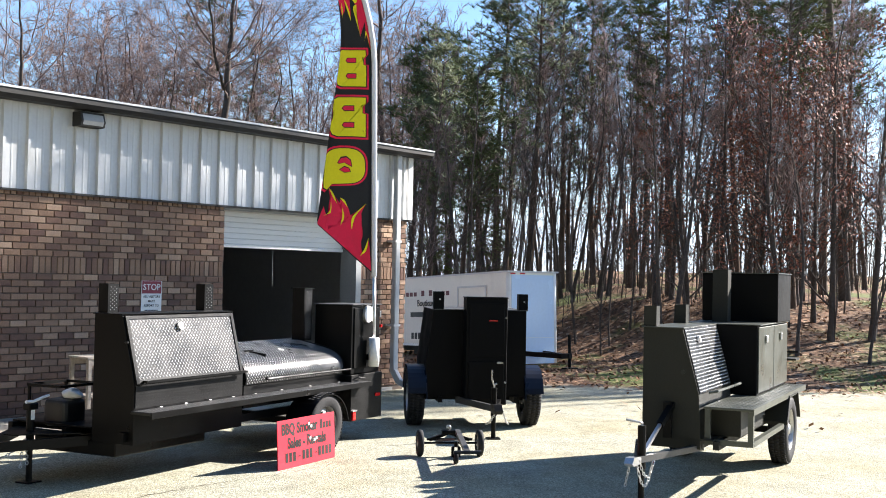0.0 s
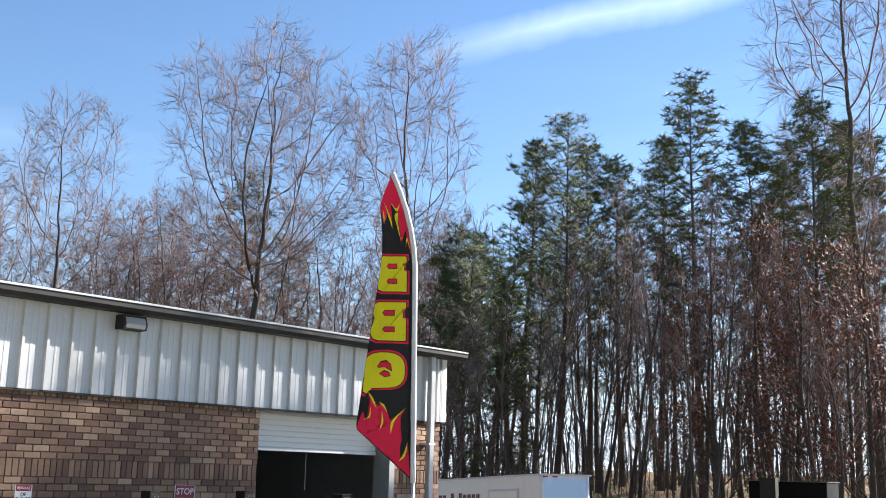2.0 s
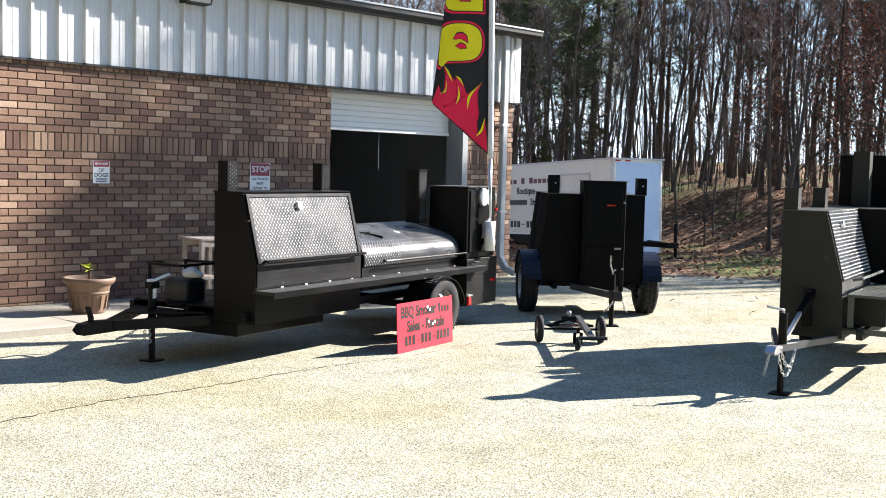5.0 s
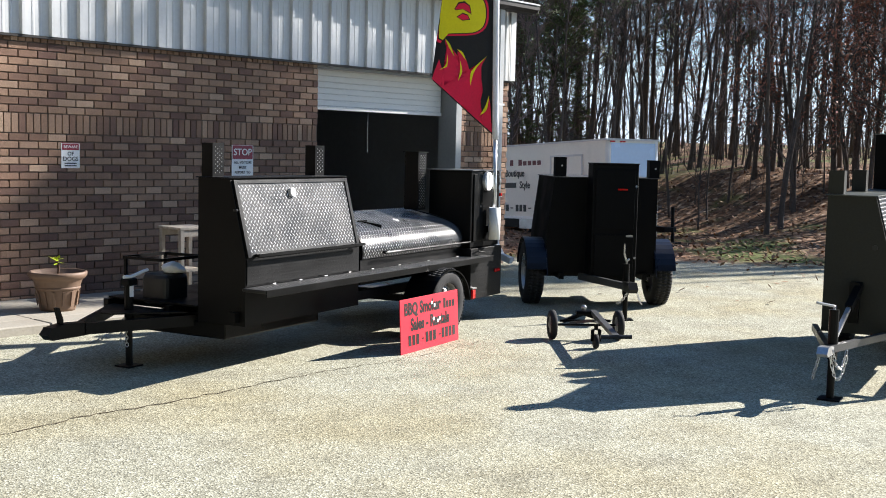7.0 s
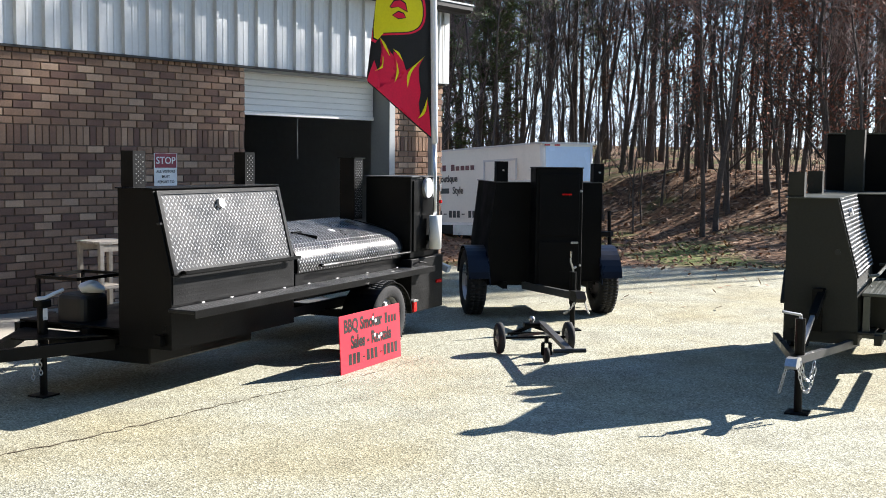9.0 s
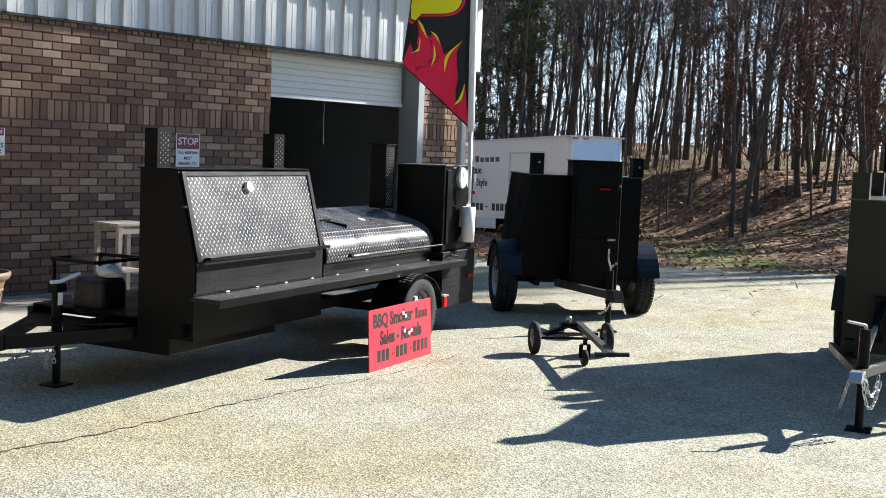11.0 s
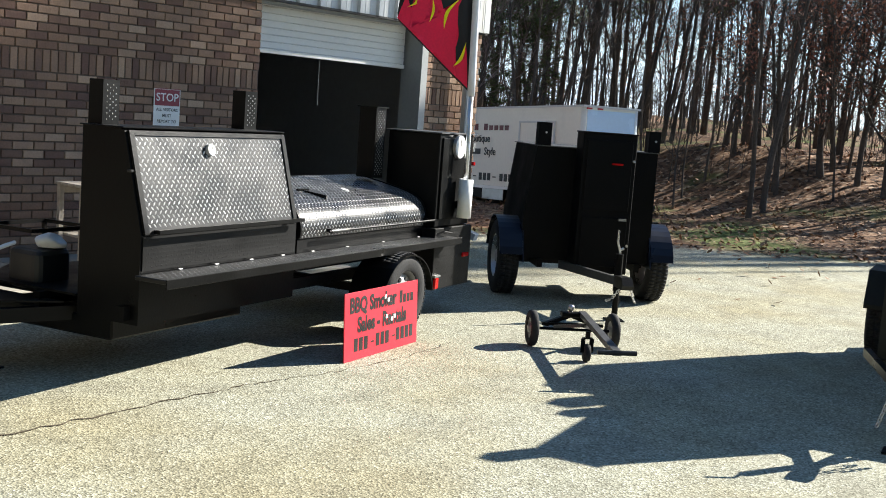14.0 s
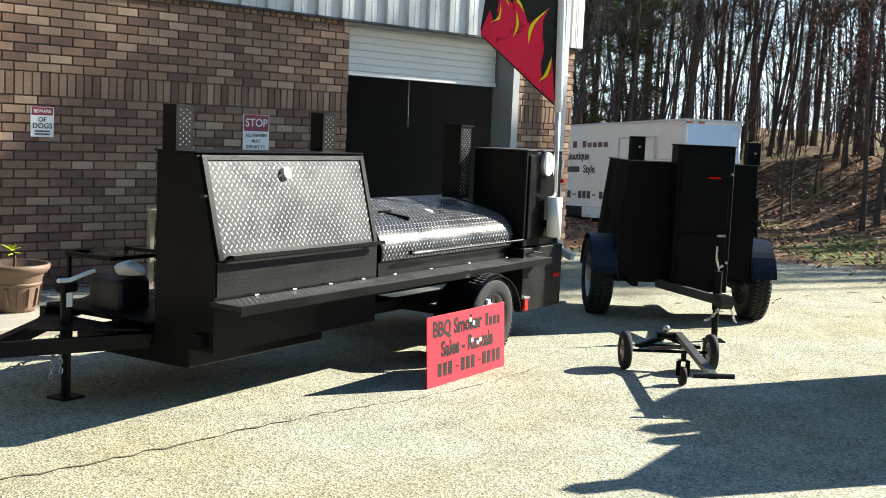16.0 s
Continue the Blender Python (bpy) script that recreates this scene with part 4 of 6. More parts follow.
def curve_tread(bm, profile, u0, u1, **kw):
    """Lozenges over a plate bent along a (v, z) profile."""
    pts = [Vector((0, v, z)) for v, z in profile]
    lens = [(q - p).length for p, q in zip(pts, pts[1:])]

    def place(s, t):
        i = 0
        while i < len(lens) - 1 and t > lens[i]:
            t -= lens[i]
            i += 1
        y = (pts[i + 1] - pts[i]).normalized()
        return Vector((u0 + s, 0, 0)) + pts[i] + y * t, Vector((1, 0, 0)), y, Vector((1, 0, 0)).cross(y)
    return tread(bm, place, u1 - u0, sum(lens), **kw)


def wheel(parent, at, r=0.34, w=0.20, rim_r=0.20, out=-1, rim=None, spokes=True):
    """A trailer wheel whose axle lies along y; out is the side that its face looks to."""
    m = Matrix.Translation(at) @ Matrix.Rotation(radians(90), 4, "X")
    h = w / 2
    prof = [(rim_r, -h * 0.8), (rim_r + 0.02, -h * 0.95), (r - 0.055, -h), (r - 0.02, -h * 0.86), (r - 0.004, -h * 0.6), (r, -h * 0.2), (r, h * 0.2), (r - 0.004, h * 0.6),
            (r - 0.02, h * 0.86), (r - 0.055, h), (rim_r + 0.02, h * 0.95), (rim_r, h * 0.8)]
    bm = lathe(prof, 40, m=m)
    for k in range(60):
        a = 2 * math.pi * k / 60
        for g in (-0.55, 0.0, 0.55):
            c = Vector((math.cos(a + g * 0.05), math.sin(a + g * 0.05), 0)) * (r - 0.002)
            tn = Vector((-math.sin(a), math.cos(a), 0))
            b0 = box(-0.011, 0.011, -0.022, 0.022, 0, 0.007)
            rot = Matrix((tn, Vector((0, 0, 1)), c.normalized())).transposed().to_4x4()
            moved(b0, m @ Matrix.Translation(c + Vector((0, 0, g * h))) @ rot)
            me = bpy.data.meshes.new("block")
            b0.to_mesh(me)
            b0.free()
            bm.from_mesh(me)
            bpy.data.meshes.remove(me)
    ty = part("tyre", bm, M_RUBBER, parent, "black rubber tyre", True)
    f = h * 0.55 * (1 if out < 0 else -1)
    b2 = lathe([(rim_r, -h * 0.8), (rim_r - 0.012, -h * 0.6), (rim_r - 0.02, 0), (rim_r - 0.012, h * 0.6), (rim_r, h * 0.8)], 32, m=m)
    lathe([(rim_r - 0.02, f * 0.5), (rim_r - 0.06, f * 0.75), (0.09, f * 0.95), (0.05, f * 1.0), (0.045, f * 1.35), (0.0, f * 1.4)], 32, b2, m)
    part("rim", b2, rim or M_RIM, ty, "", True)
    if spokes:
        for k in range(8):
            a = 2 * math.pi * (k + 0.5) / 8
            c = Vector((math.cos(a), math.sin(a), 0)) * (rim_r - 0.055)
            part("vent", tube(m @ (c + Vector((0, 0, f * 0.72))), m @ (c + Vector((0, 0, f * 0.92))), 0.017, n=8), M_INK, ty)
    return ty


def bent_sheet(u, z, ru, rz, v0, v1):
    """A fender: a sheet bent in an arch over a wheel."""
    arc = [(math.cos(radians(a)), math.sin(radians(a))) for a in range(10, 171, 10)]
    return prism([(u + ru * c, z + rz * s) for c, s in arc] + [(u + (ru - 0.008) * c, z + (rz - 0.008) * s) for c, s in reversed(arc)], "y", v0, v1)


def jack_stand(t, x, y, top, handle=True, crank=(0.16, 0.04)):
    part("jack_foot", box(x - 0.075, x + 0.075, y - 0.075, y + 0.075, 0.0, 0.012, 0.004), M_PAINT, t)
    part("jack_leg", tube((x, y, 0.012), (x, y, top * 0.62), 0.026, n=12), M_PAINT, t)
    part("jack_tube", tube((x, y, top * 0.45), (x, y, top), 0.034, n=12), M_PAINT, t)
    if handle:
        part("jack_crank", sweep([(x, y, top), (x, y, top + 0.02), (x + crank[0] * 0.5, y, top + 0.03), (x + crank[0], y + crank[1], top + 0.05)], 0.010), M_ZINC, t, "zinc crank handle")


def chain(t, a, b, sag, n=14):
    """A slack zinc chain of oval links from a to b."""
    a, b = Vector(a), Vector(b)
    pts = [a.lerp(b, k / n) - Vector((0, 0, sag * 4 * (k / n) * (1 - k / n))) for k in range(n + 1)]
    bm = bmesh.new()
    for k in range(n):
        c, d = (pts[k] + pts[k + 1]) / 2, (pts[k + 1] - pts[k])
        x = d.normalized()
        s = x.orthogonal().normalized()
        if k % 2:
            s = x.cross(s)
        L = d.length * 0.72
        ring = [c + x * (L * math.cos(w)) + s * (0.010 * math.sin(w)) for w in (i * math.pi / 4 for i in range(8))]
        for i in range(8):
            tube(ring[i], ring[(i + 1) % 8], 0.0033, n=5, bm=bm)
    part("chain", bm, M_ZINC, t, "slack zinc safety chain")


def gauge(t, at, n, r, name="thermometer", face=None):
    """A round dial on a short stem, facing along n."""
    at, n = Vector(at), Vector(n).normalized()
    b = part(name, tube(at, at + n * 0.022, r, r * 0.97, 24), M_ZINC, t, "round dial thermometer in a steel case")
    part("dial", tube(at + n * 0.0225, at + n * 0.0245, r * 0.9, n=24), face or M_WHITEPL, b, "white dial")
    part("needle", bar(at + n * 0.026, at + n * 0.026 + Vector((0, 0, r * 0.7)), 0.004, 0.002, up=n), M_INK, b)


def square_stack(t, u, v, w, d, z0, z1, mat, cap=0.0, plate=True):
    bm = bmesh.new()
    rings = []
    for k, z in ((0.0, z0), (0.0, z1), (0.006, z1), (0.006, z1 - 0.12)):
        rings.append([bm.verts.new(p) for p in ((u + k, v + k, z), (u + w - k, v + k, z), (u + w - k, v + d - k, z), (u + k, v + d - k, z))])
    for lo, hi in zip(rings, rings[1:]):
        for k in range(4):
            bm.faces.new((lo[k], lo[(k + 1) % 4], hi[(k + 1) % 4], hi[k]))
    bm.faces.new(rings[-1])
    bm.faces.new(rings[0][::-1])
    s = part("chimney", bm, mat, t, "square smoke stack of black tread plate")
    if plate:
        b2 = flat_tread(bmesh.new(), (u + 0.02, v - 0.0005, z0 + 0.02), (1, 0, 0), (0, 0, 1), w - 0.035, z1 - z0 - 0.04, pitch_s=0.034, pitch_t=0.0155, size=(0.0060, 0.0044, 0.004))
        part("raised_pattern", b2, M_STUD, s)
    if cap:
        part("cap", box(u - cap, u + w + cap, v - cap, v + d + cap, z1 + 0.0, z1 + 0.008), mat, s)
    return s


def hinge(parent, u, v, z):
    bm = box(u - 0.016, u + 0.016, v - 0.007, v + 0.007, z, z + 0.003, 0.001)
    tube((u - 0.016, v, z + 0.004), (u + 0.016, v, z + 0.004), 0.004, n=8, bm=bm)
    part("hinge", bm, M_RIMD, parent, "worn steel hinge")


def big_smoker():
    t = thing("smoker_trailer", pose(-4.25, -4.25, 0, 0, 0, 13.5), "black barbecue smoker trailer with tread plate lids parked before the doorway", "smoker trailer")
    L = 1.45
    # the sloping chamber
    part("chamber", prism([(0.085, 0.36), (0.085, 0.846), (0.226, 1.392), (0.26, 1.405), (0.52, 1.405), (0.52, 0.36)], "x", 0.0, L), M_PAINT, t)
    part("roof_plate", box(-0.012, L + 0.012, 0.225, 0.535, 1.4055, 1.4135, 0.002), M_PAINT, t)
    d = Vector((0, 0.226 - 0.085, 1.392 - 0.846))
    n = Vector((0, -d.z, d.y)).normalized()
    o = Vector((0.015, 0.085, 0.846)) + n * 0.003
    W, H = L - 0.03, d.length
    dn = d.normalized()
    lid = bmesh.new()
    q = [o, o + Vector((W, 0, 0)), o + Vector((W, 0, 0)) + dn * H, o + dn * H]
    low, high = [lid.verts.new(p) for p in q], [lid.verts.new(p + n * 0.006) for p in q]
    lid.faces.new(high)
    lid.faces.new(low[::-1])
    for k in range(4):
        lid.faces.new((low[k], low[(k + 1) % 4], high[(k + 1) % 4], high[k]))
    lidp = part("lid", lid, M_PLATE, t, "black tread plate lid")
    part("raised_pattern", flat_tread(bmesh.new(), o + n * 0.006 + Vector((0.045, 0, 0)) + dn * 0.035, (1, 0, 0), dn, W - 0.085, H - 0.07), M_STUD, lidp, "raised lozenges with sun glints in their colour")
    for a, b in ((q[0], q[3]), (q[1], q[2])):
        s = 0.018 if a is q[0] else -0.018
        part("lid_frame", bar(a + n * 0.010 + Vector((s, 0, 0)), b + n * 0.010 + Vector((s, 0, 0)), 0.036, 0.009, up=n), M_PAINT, lidp)
    part("lid_frame", bar(q[3] + n * 0.010 - dn * 0.014 + Vector((0.037, 0, 0)), q[2] + n * 0.010 - dn * 0.014 - Vector((0.037, 0, 0)), 0.026, 0.009, up=n), M_PAINT, lidp)
    gauge(lidp, o + Vector((W * 0.455, 0, 0)) + dn * (H * 0.815) + n * 0.008, n, 0.036)
    part("latch", box(-0.012, 0.03, 0.16, 0.19, 1.175, 1.19, 0.003), M_INK, lidp)
    hb = bmesh.new()
    for u in (0.10, L - 0.10):
        bar((u, 0.075, 0.862), (u, 0.020, 0.868), 0.022, 0.022, hb)
    bar((0.06, 0.018, 0.868), (L - 0.02, 0.018, 0.868), 0.018, 0.022, hb)
    part("handle", hb, M_PAINT, lidp, "long black bar handle")
    lip = flat_tread(box(0.012, L - 0.012, 0.078, 0.0845, 0.655, 0.838), (0.03, 0.0778, 0.665), (1, 0, 0), (0, 0, 1), L - 0.06, 0.165, size=(0.0125, 0.0042, 0.0012))
    part("lower_panel", lip, M_PLATEB, t)
    for u in (0.03, 1.285):
        square_stack(t, u, 0.415, 0.125, 0.10, 1.4135, 1.655, M_PAINT)
    # the shelf in front
    sh = box(-0.045, 3.46, -0.135, 0.077, 0.615, 0.640, 0.004)
    shelf = part("shelf", sh, M_PLATE, t, "long tread plate shelf")
    part("raised_pattern", flat_tread(bmesh.new(), (0.0, -0.115, 0.6402), (1, 0, 0), (0, 1, 0), 3.42, 0.175, size=(0.0125, 0.0045, 0.002)), M_STUDB, shelf)
    part("shelf_edge", box(-0.047, 3.462, -0.142, -0.1352, 0.590, 0.642, 0.002), M_PAINT, shelf)
    for u in (0.30, 0.62, 0.95, 1.28, 1.62, 2.05, 2.55, 3.1):
        hinge(shelf, u, 0.06, 0.6425)
    # the barrel grill
    P = [(0.072, 0.735), (0.068, 0.79), (0.078, 0.845), (0.105, 0.895), (0.15, 0.936), (0.21, 0.966), (0.30, 0.992), (0.43, 1.02), (0.72, 1.075)]
    fine = []
    for a, b, c, d in zip([P[0]] + P, P, P[1:], P[2:] + [P[-1]]):
        for k in range(4):
            f = k / 4
            fine.append(tuple(0.5 * (2 * b[q] + (c[q] - a[q]) * f + (2 * a[q] - 5 * b[q] + 4 * c[q] - d[q]) * f * f + (3 * b[q] - a[q] - 3 * c[q] + d[q]) * f ** 3) for q in (0, 1)))
    P = fine + [P[-1]]
    back = [(0.75, 1.06), (0.75, 0.735)]
    part("grill_body", box(1.47, 3.22, 0.085, 0.75, 0.52, 0.728), M_PAINT, t)
    gl = prism(P + back, "x", 1.475, 3.215)
    gl = part("grill_lid", gl, M_PLATEG, t, "curved tread plate grill lid")
    part("raised_pattern", curve_tread(bmesh.new(), P, 1.49, 3.20), M_STUDG, gl, "raised lozenges with sun glints in their colour")
    for u in (1.475, 3.205):
        e = bmesh.new()
        for a, b in zip(P, P[1:]):
            bar((u + 0.005, a[0], a[1] + 0.004), (u + 0.005, b[0], b[1] + 0.004), 0.02, 0.012, e)
        part("lid_edge", e, M_PAINT, gl)
    hd = bmesh.new()
    for u in (1.80, 3.18):
        bar((u, 0.08, 0.775), (u, 0.005, 0.775), 0.022, 0.022, hd)
    tube((1.72, 0.003, 0.775), (3.24, 0.003, 0.775), 0.009, n=10, bm=hd)
    part("handle", hd, M_PAINT, gl, "long black bar handle")
    part("grip", tube((1.74, 0.003, 0.775), (1.96, 0.003, 0.775), 0.014, n=10), M_INK, gl, "black rubber grip")
    gauge(gl, (2.42, 0.34, 0.985), (0, -0.25, 0.97), 0.034)
    lt = bmesh.new()
    bar((1.92, 0.36, 1.0), (1.97, 0.20, 0.975), 0.02, 0.03, lt)
    bar((1.86, 0.37, 1.015), (1.99, 0.37, 1.015), 0.02, 0.014, lt)
    part("latch", lt, M_PAINT, gl, "black strap latch")
    square_stack(t, 3.02, 0.46, 0.15, 0.15, 1.07, 1.615, M_PAINT, 0.016)
    # the tall cabinet with the flag holder
    cab = part("cabinet", box(3.235, 3.835, 0.0, 0.46, 0.72, 1.450, 0.006), M_PAINT, t, "tall black cabinet")
    # top plate greyer than the black cabinet
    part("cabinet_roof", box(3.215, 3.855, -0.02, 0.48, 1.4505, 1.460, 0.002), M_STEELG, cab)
    part("door", box(3.275, 3.80, -0.014, -0.001, 0.78, 1.42, 0.004), M_PAINT, cab)
    gauge(cab, (3.53, -0.015, 1.352), (0, -1, 0), 0.096, "large_thermometer")
    for z in (0.86, 1.35):
        b = bmesh.new()
        tube((3.812, -0.02, z - 0.035), (3.812, -0.02, z + 0.035), 0.010, n=8, bm=b)
        part("hinge", b, M_ZINC, cab)
    lower = flat_tread(box(3.205, 3.86, -0.03, 0.47, 0.225, 0.712, 0.004), (3.22, -0.0302, 0.24), (1, 0, 0), (0, 0, 1), 0.62, 0.455, size=(0.0125, 0.0042, 0.0014))
    lower = part("rear_skirt", lower, M_PLATEB, t, "tread plate rear skirt")
    part("marker_lamp", box(3.70, 3.80, -0.05, -0.0312, 0.455, 0.490, 0.005), M_REDLENS, lower, "small red marker lamp")
    part("tail_lamp", box(3.215, 3.275, -0.055, -0.0312, 0.235, 0.325, 0.006), M_REDLENS, lower, "red tail lamp")
    part("marker_lamp", box(3.858, 3.885, -0.01, 0.05, 1.20, 1.23, 0.004), M_REDLENS, cab, "small red marker lamp")
    part("lamp_bracket", box(3.20, 3.29, -0.06, -0.031, 0.33, 0.345), M_ZINC, lower)
    part("rack_rod", sweep([(3.22, -0.02, 0.66), (3.30, -0.06, 0.69), (3.42, -0.07, 0.67)], 0.008), M_PAINT, lower)
    # chassis
    for v in (0.14, 0.75, 1.36):
        part("rail", box(-0.05, 3.85, v, v + 0.05, 0.385, 0.46), M_PAINT, t)
    for u in (0.2, 1.0, 1.8, 3.75):
        part("crossbar", box(u, u + 0.05, 0.191, 1.359, 0.39, 0.455), M_PAINT, t)
    for u0, u1 in ((0.0, 1.45), (2.45, 3.85)):
        part("deck", box(u0, u1, 0.53, 1.41, 0.462, 0.475), M_PAINT, t)
    # added block under the deck, keeps low sun off the ground behind
    part("under_sun_block", box(0.04, 1.20, 0.30, 1.20, 0.24, 0.359, 0.01), M_PAINT, t)
    part("axle", box(2.425, 2.485, -0.06, 1.60, 0.27, 0.33), M_PAINT, t)
    wheel(t, (2.455, -0.14, 0.300), 0.300, 0.165, 0.17, -1, M_RIMD)
    wheel(t, (2.455, 1.66, 0.300), 0.300, 0.165, 0.17, 1, M_RIMD)
    fd = bent_sheet(2.455, 0.245, 0.375, 0.345, -0.235, 0.05)
    part("fender", fd, M_PAINT, t, "rounded black fender")
    # tongue, jack and the things carried on it
    for v, w in ((0.22, 1.00), (1.84, 1.06)):
        part("tongue_bar", bar((0.75, v, 0.37), (-0.62, w, 0.340), 0.05, 0.080), M_PAINT, t)
    part("coupler", prism([(-0.62, 0.295), (-0.92, 0.295), (-0.96, 0.335), (-0.92, 0.38), (-0.80, 0.395), (-0.62, 0.385)], "y", 0.985, 1.075), M_PAINT, t, "black ball coupler")
    part("coupler_latch", prism([(-0.83, 0.395), (-0.80, 0.395), (-0.80, 0.425), (-0.835, 0.51), (-0.862, 0.51), (-0.835, 0.425)], "y", 1.015, 1.045), M_PAINT, t)
    jack_stand(t, -0.17, 1.03, 0.60, False)
    part("jack_head", box(-0.22, -0.12, 0.99, 1.07, 0.60, 0.655, 0.008), M_PAINT, t)
    part("jack_crank", sweep([(-0.26, 0.99, 0.672), (-0.17, 1.01, 0.665), (-0.05, 1.02, 0.69), (0.02, 1.03, 0.70)], 0.013), M_WHITEPL, t, "pale jack crank")
    part("sticker", box(-0.205, -0.165, 0.9880, 0.9895, 0.52, 0.60), M_WHITEPL, t, "white sticker on the jack")
    chain(t, (-0.26, 0.98, 0.37), (-0.62, 0.96, 0.24), 0.03, 12)
    chain(t, (-0.26, 0.98, 0.37), (-0.27, 0.95, 0.17), 0.0, 8)
    chain(t, (-0.29, 0.98, 0.34), (-0.34, 0.95, 0.15), 0.0, 8)
    part("battery_box", box(0.08, 0.34, 0.90, 1.16, 0.423, 0.665, 0.06, seg=4), M_INK, t, "black battery box")
    # added black plate stands for the dark between the tongue bars, carries the box
    part("tongue_dark_plate", prism([(-0.40, 0.98), (-0.40, 1.08), (0.0, 1.42), (0.0, 0.62)], "z", 0.412, 0.422), M_PAINT, t, "black plate added for the dark between the tongue bars")
    rack = bmesh.new()
    for a, b in (((0.05, 0.92), (0.50, 0.92)), ((0.05, 1.30), (0.50, 1.30)), ((0.05, 0.92), (0.05, 1.30)), ((0.50, 0.92), (0.50, 1.30))):
        bar((*a, 0.775), (*b, 0.775), 0.022, 0.022, rack)
    part("rack", rack, M_PAINT, t, "thin black rack frame")
    for u, v in ((0.06, 1.29), (0.49, 1.29), (0.49, 0.93)):
        part("rack_post", bar((u, v, 0.45), (u, v, 0.764), 0.02, 0.02), M_PAINT, t)
    return t


big_smoker()


def rag():
    bm = bmesh.new()
    bmesh.ops.create_icosphere(bm, subdivisions=3, radius=0.085)
    for v in bm.verts:
        v.co *= 1 + 0.35 * noise.noise(v.co * 14)
        v.co.z = max(v.co.z * 0.62, -0.03)
    m = pose(-4.25, -4.25, 0, 0, 0, 13.5) @ pose(0.23, 0.96, 0.697)
    solid("rag", bm, M_WHITEPL, "crumpled white rag on the black battery box", "rag", m, smooth=True)


rag()


def olive_smoker():
    t = thing("smoker_trailer", pose(-1.0, -7.17, 0, 0, 0, 13.5), "dark olive smoker trailer with tread plate lid, standing on its jack", "smoker trailer")
    L = 1.25
    part("chamber", prism([(-0.295, 0.355), (-0.275, 0.82), (-0.13, 1.37), (0.21, 1.37), (0.21, 0.355)], "x", 0.0, L), M_GREEN, t)
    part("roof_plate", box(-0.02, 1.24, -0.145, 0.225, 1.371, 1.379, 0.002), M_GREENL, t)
    d = Vector((0, 0.145, 0.55))
    n = Vector((0, -d.z, d.y)).normalized()
    o = Vector((0.02, -0.275, 0.82)) + n * 0.004
    lid = bmesh.new()
    q = [o, o + Vector((L - 0.04, 0, 0)), o + Vector((L - 0.04, 0, 0)) + d, o + d]
    lo, hi = [lid.verts.new(p) for p in q], [lid.verts.new(p + n * 0.006) for p in q]
    lid.faces.new(hi)
    lid.faces.new(lo[::-1])
    for k in range(4):
        lid.faces.new((lo[k], lo[(k + 1) % 4], hi[(k + 1) % 4], hi[k]))
    lp = part("lid", lid, M_PLATE, t, "tread plate lid catching the light in stripes")
    # near-level rows of pale lozenges draw the lid's stripes of light
    part("raised_pattern", flat_tread(bmesh.new(), o + n * 0.006 + Vector((0.02, 0, 0)), (1, 0, 0), d, L - 0.08, d.length - 0.01, pitch_s=0.022, pitch_t=0.028, size=(0.0120, 0.0072, 0.006), slant=0.12), M_STUD, lp, "raised lozenges with sun glints in their colour")
    gauge(lp, o + Vector((0.35, 0, 0)) + d * 0.8 + n * 0.01, n, 0.03)
    part("handle", sweep([(0.10, -0.34, 0.83), (0.14, -0.40, 0.84), (1.1, -0.40, 0.84), (1.14, -0.34, 0.83)], 0.012), M_GREENL, lp)
    part("knob", tube((-0.012, -0.14, 1.0), (0.0, -0.14, 1.0), 0.02, n=12), M_INK, t)
    for u, v in ((0.0, 0.10), (1.02, 0.10)):
        square_stack(t, u, v, 0.11, 0.11, 1.382, 1.555, M_GREEN, 0, False)
    # shelf with its frame
    sh = box(0.05, 2.85, -0.72, -0.305, 0.695, 0.716, 0.003)
    flat_tread(sh, (0.08, -0.70, 0.7162), (1, 0, 0), (0, 1, 0), 2.72, 0.36, pitch_s=0.034, pitch_t=0.024, size=(0.013, 0.005, 0.002))
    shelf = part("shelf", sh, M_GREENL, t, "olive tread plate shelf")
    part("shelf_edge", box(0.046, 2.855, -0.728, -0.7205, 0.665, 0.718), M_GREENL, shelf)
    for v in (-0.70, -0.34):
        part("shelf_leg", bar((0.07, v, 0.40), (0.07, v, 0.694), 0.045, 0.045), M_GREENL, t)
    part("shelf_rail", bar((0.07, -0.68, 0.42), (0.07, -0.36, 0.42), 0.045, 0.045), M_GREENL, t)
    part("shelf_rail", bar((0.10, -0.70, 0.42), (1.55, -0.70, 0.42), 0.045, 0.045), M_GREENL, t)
    for u in (0.5, 1.1, 1.7, 2.3):
        hinge(shelf, u, -0.33, 0.718)
    part("lower_box", box(0.25, 1.25, -0.30 - 0.28, -0.30 - 0.02, 0.45, 0.69, 0.006), M_GREEN, t)
    # tall cabinet with two doors
    # cabinet sides much darker than its olive doors
    cab = part("cabinet", box(1.252, 2.85, -0.52, 0.21, 0.72, 1.372, 0.005), M_BLACKM, t, "tall dark cabinet")
    for u0, u1 in ((1.27, 2.04), (2.06, 2.84)):
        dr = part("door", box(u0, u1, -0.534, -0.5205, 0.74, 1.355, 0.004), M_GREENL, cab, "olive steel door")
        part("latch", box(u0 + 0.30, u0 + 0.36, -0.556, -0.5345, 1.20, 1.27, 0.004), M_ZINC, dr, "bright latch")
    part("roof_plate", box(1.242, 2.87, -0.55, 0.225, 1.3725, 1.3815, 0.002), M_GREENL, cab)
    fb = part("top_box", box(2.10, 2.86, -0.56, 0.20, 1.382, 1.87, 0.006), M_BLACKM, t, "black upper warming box")
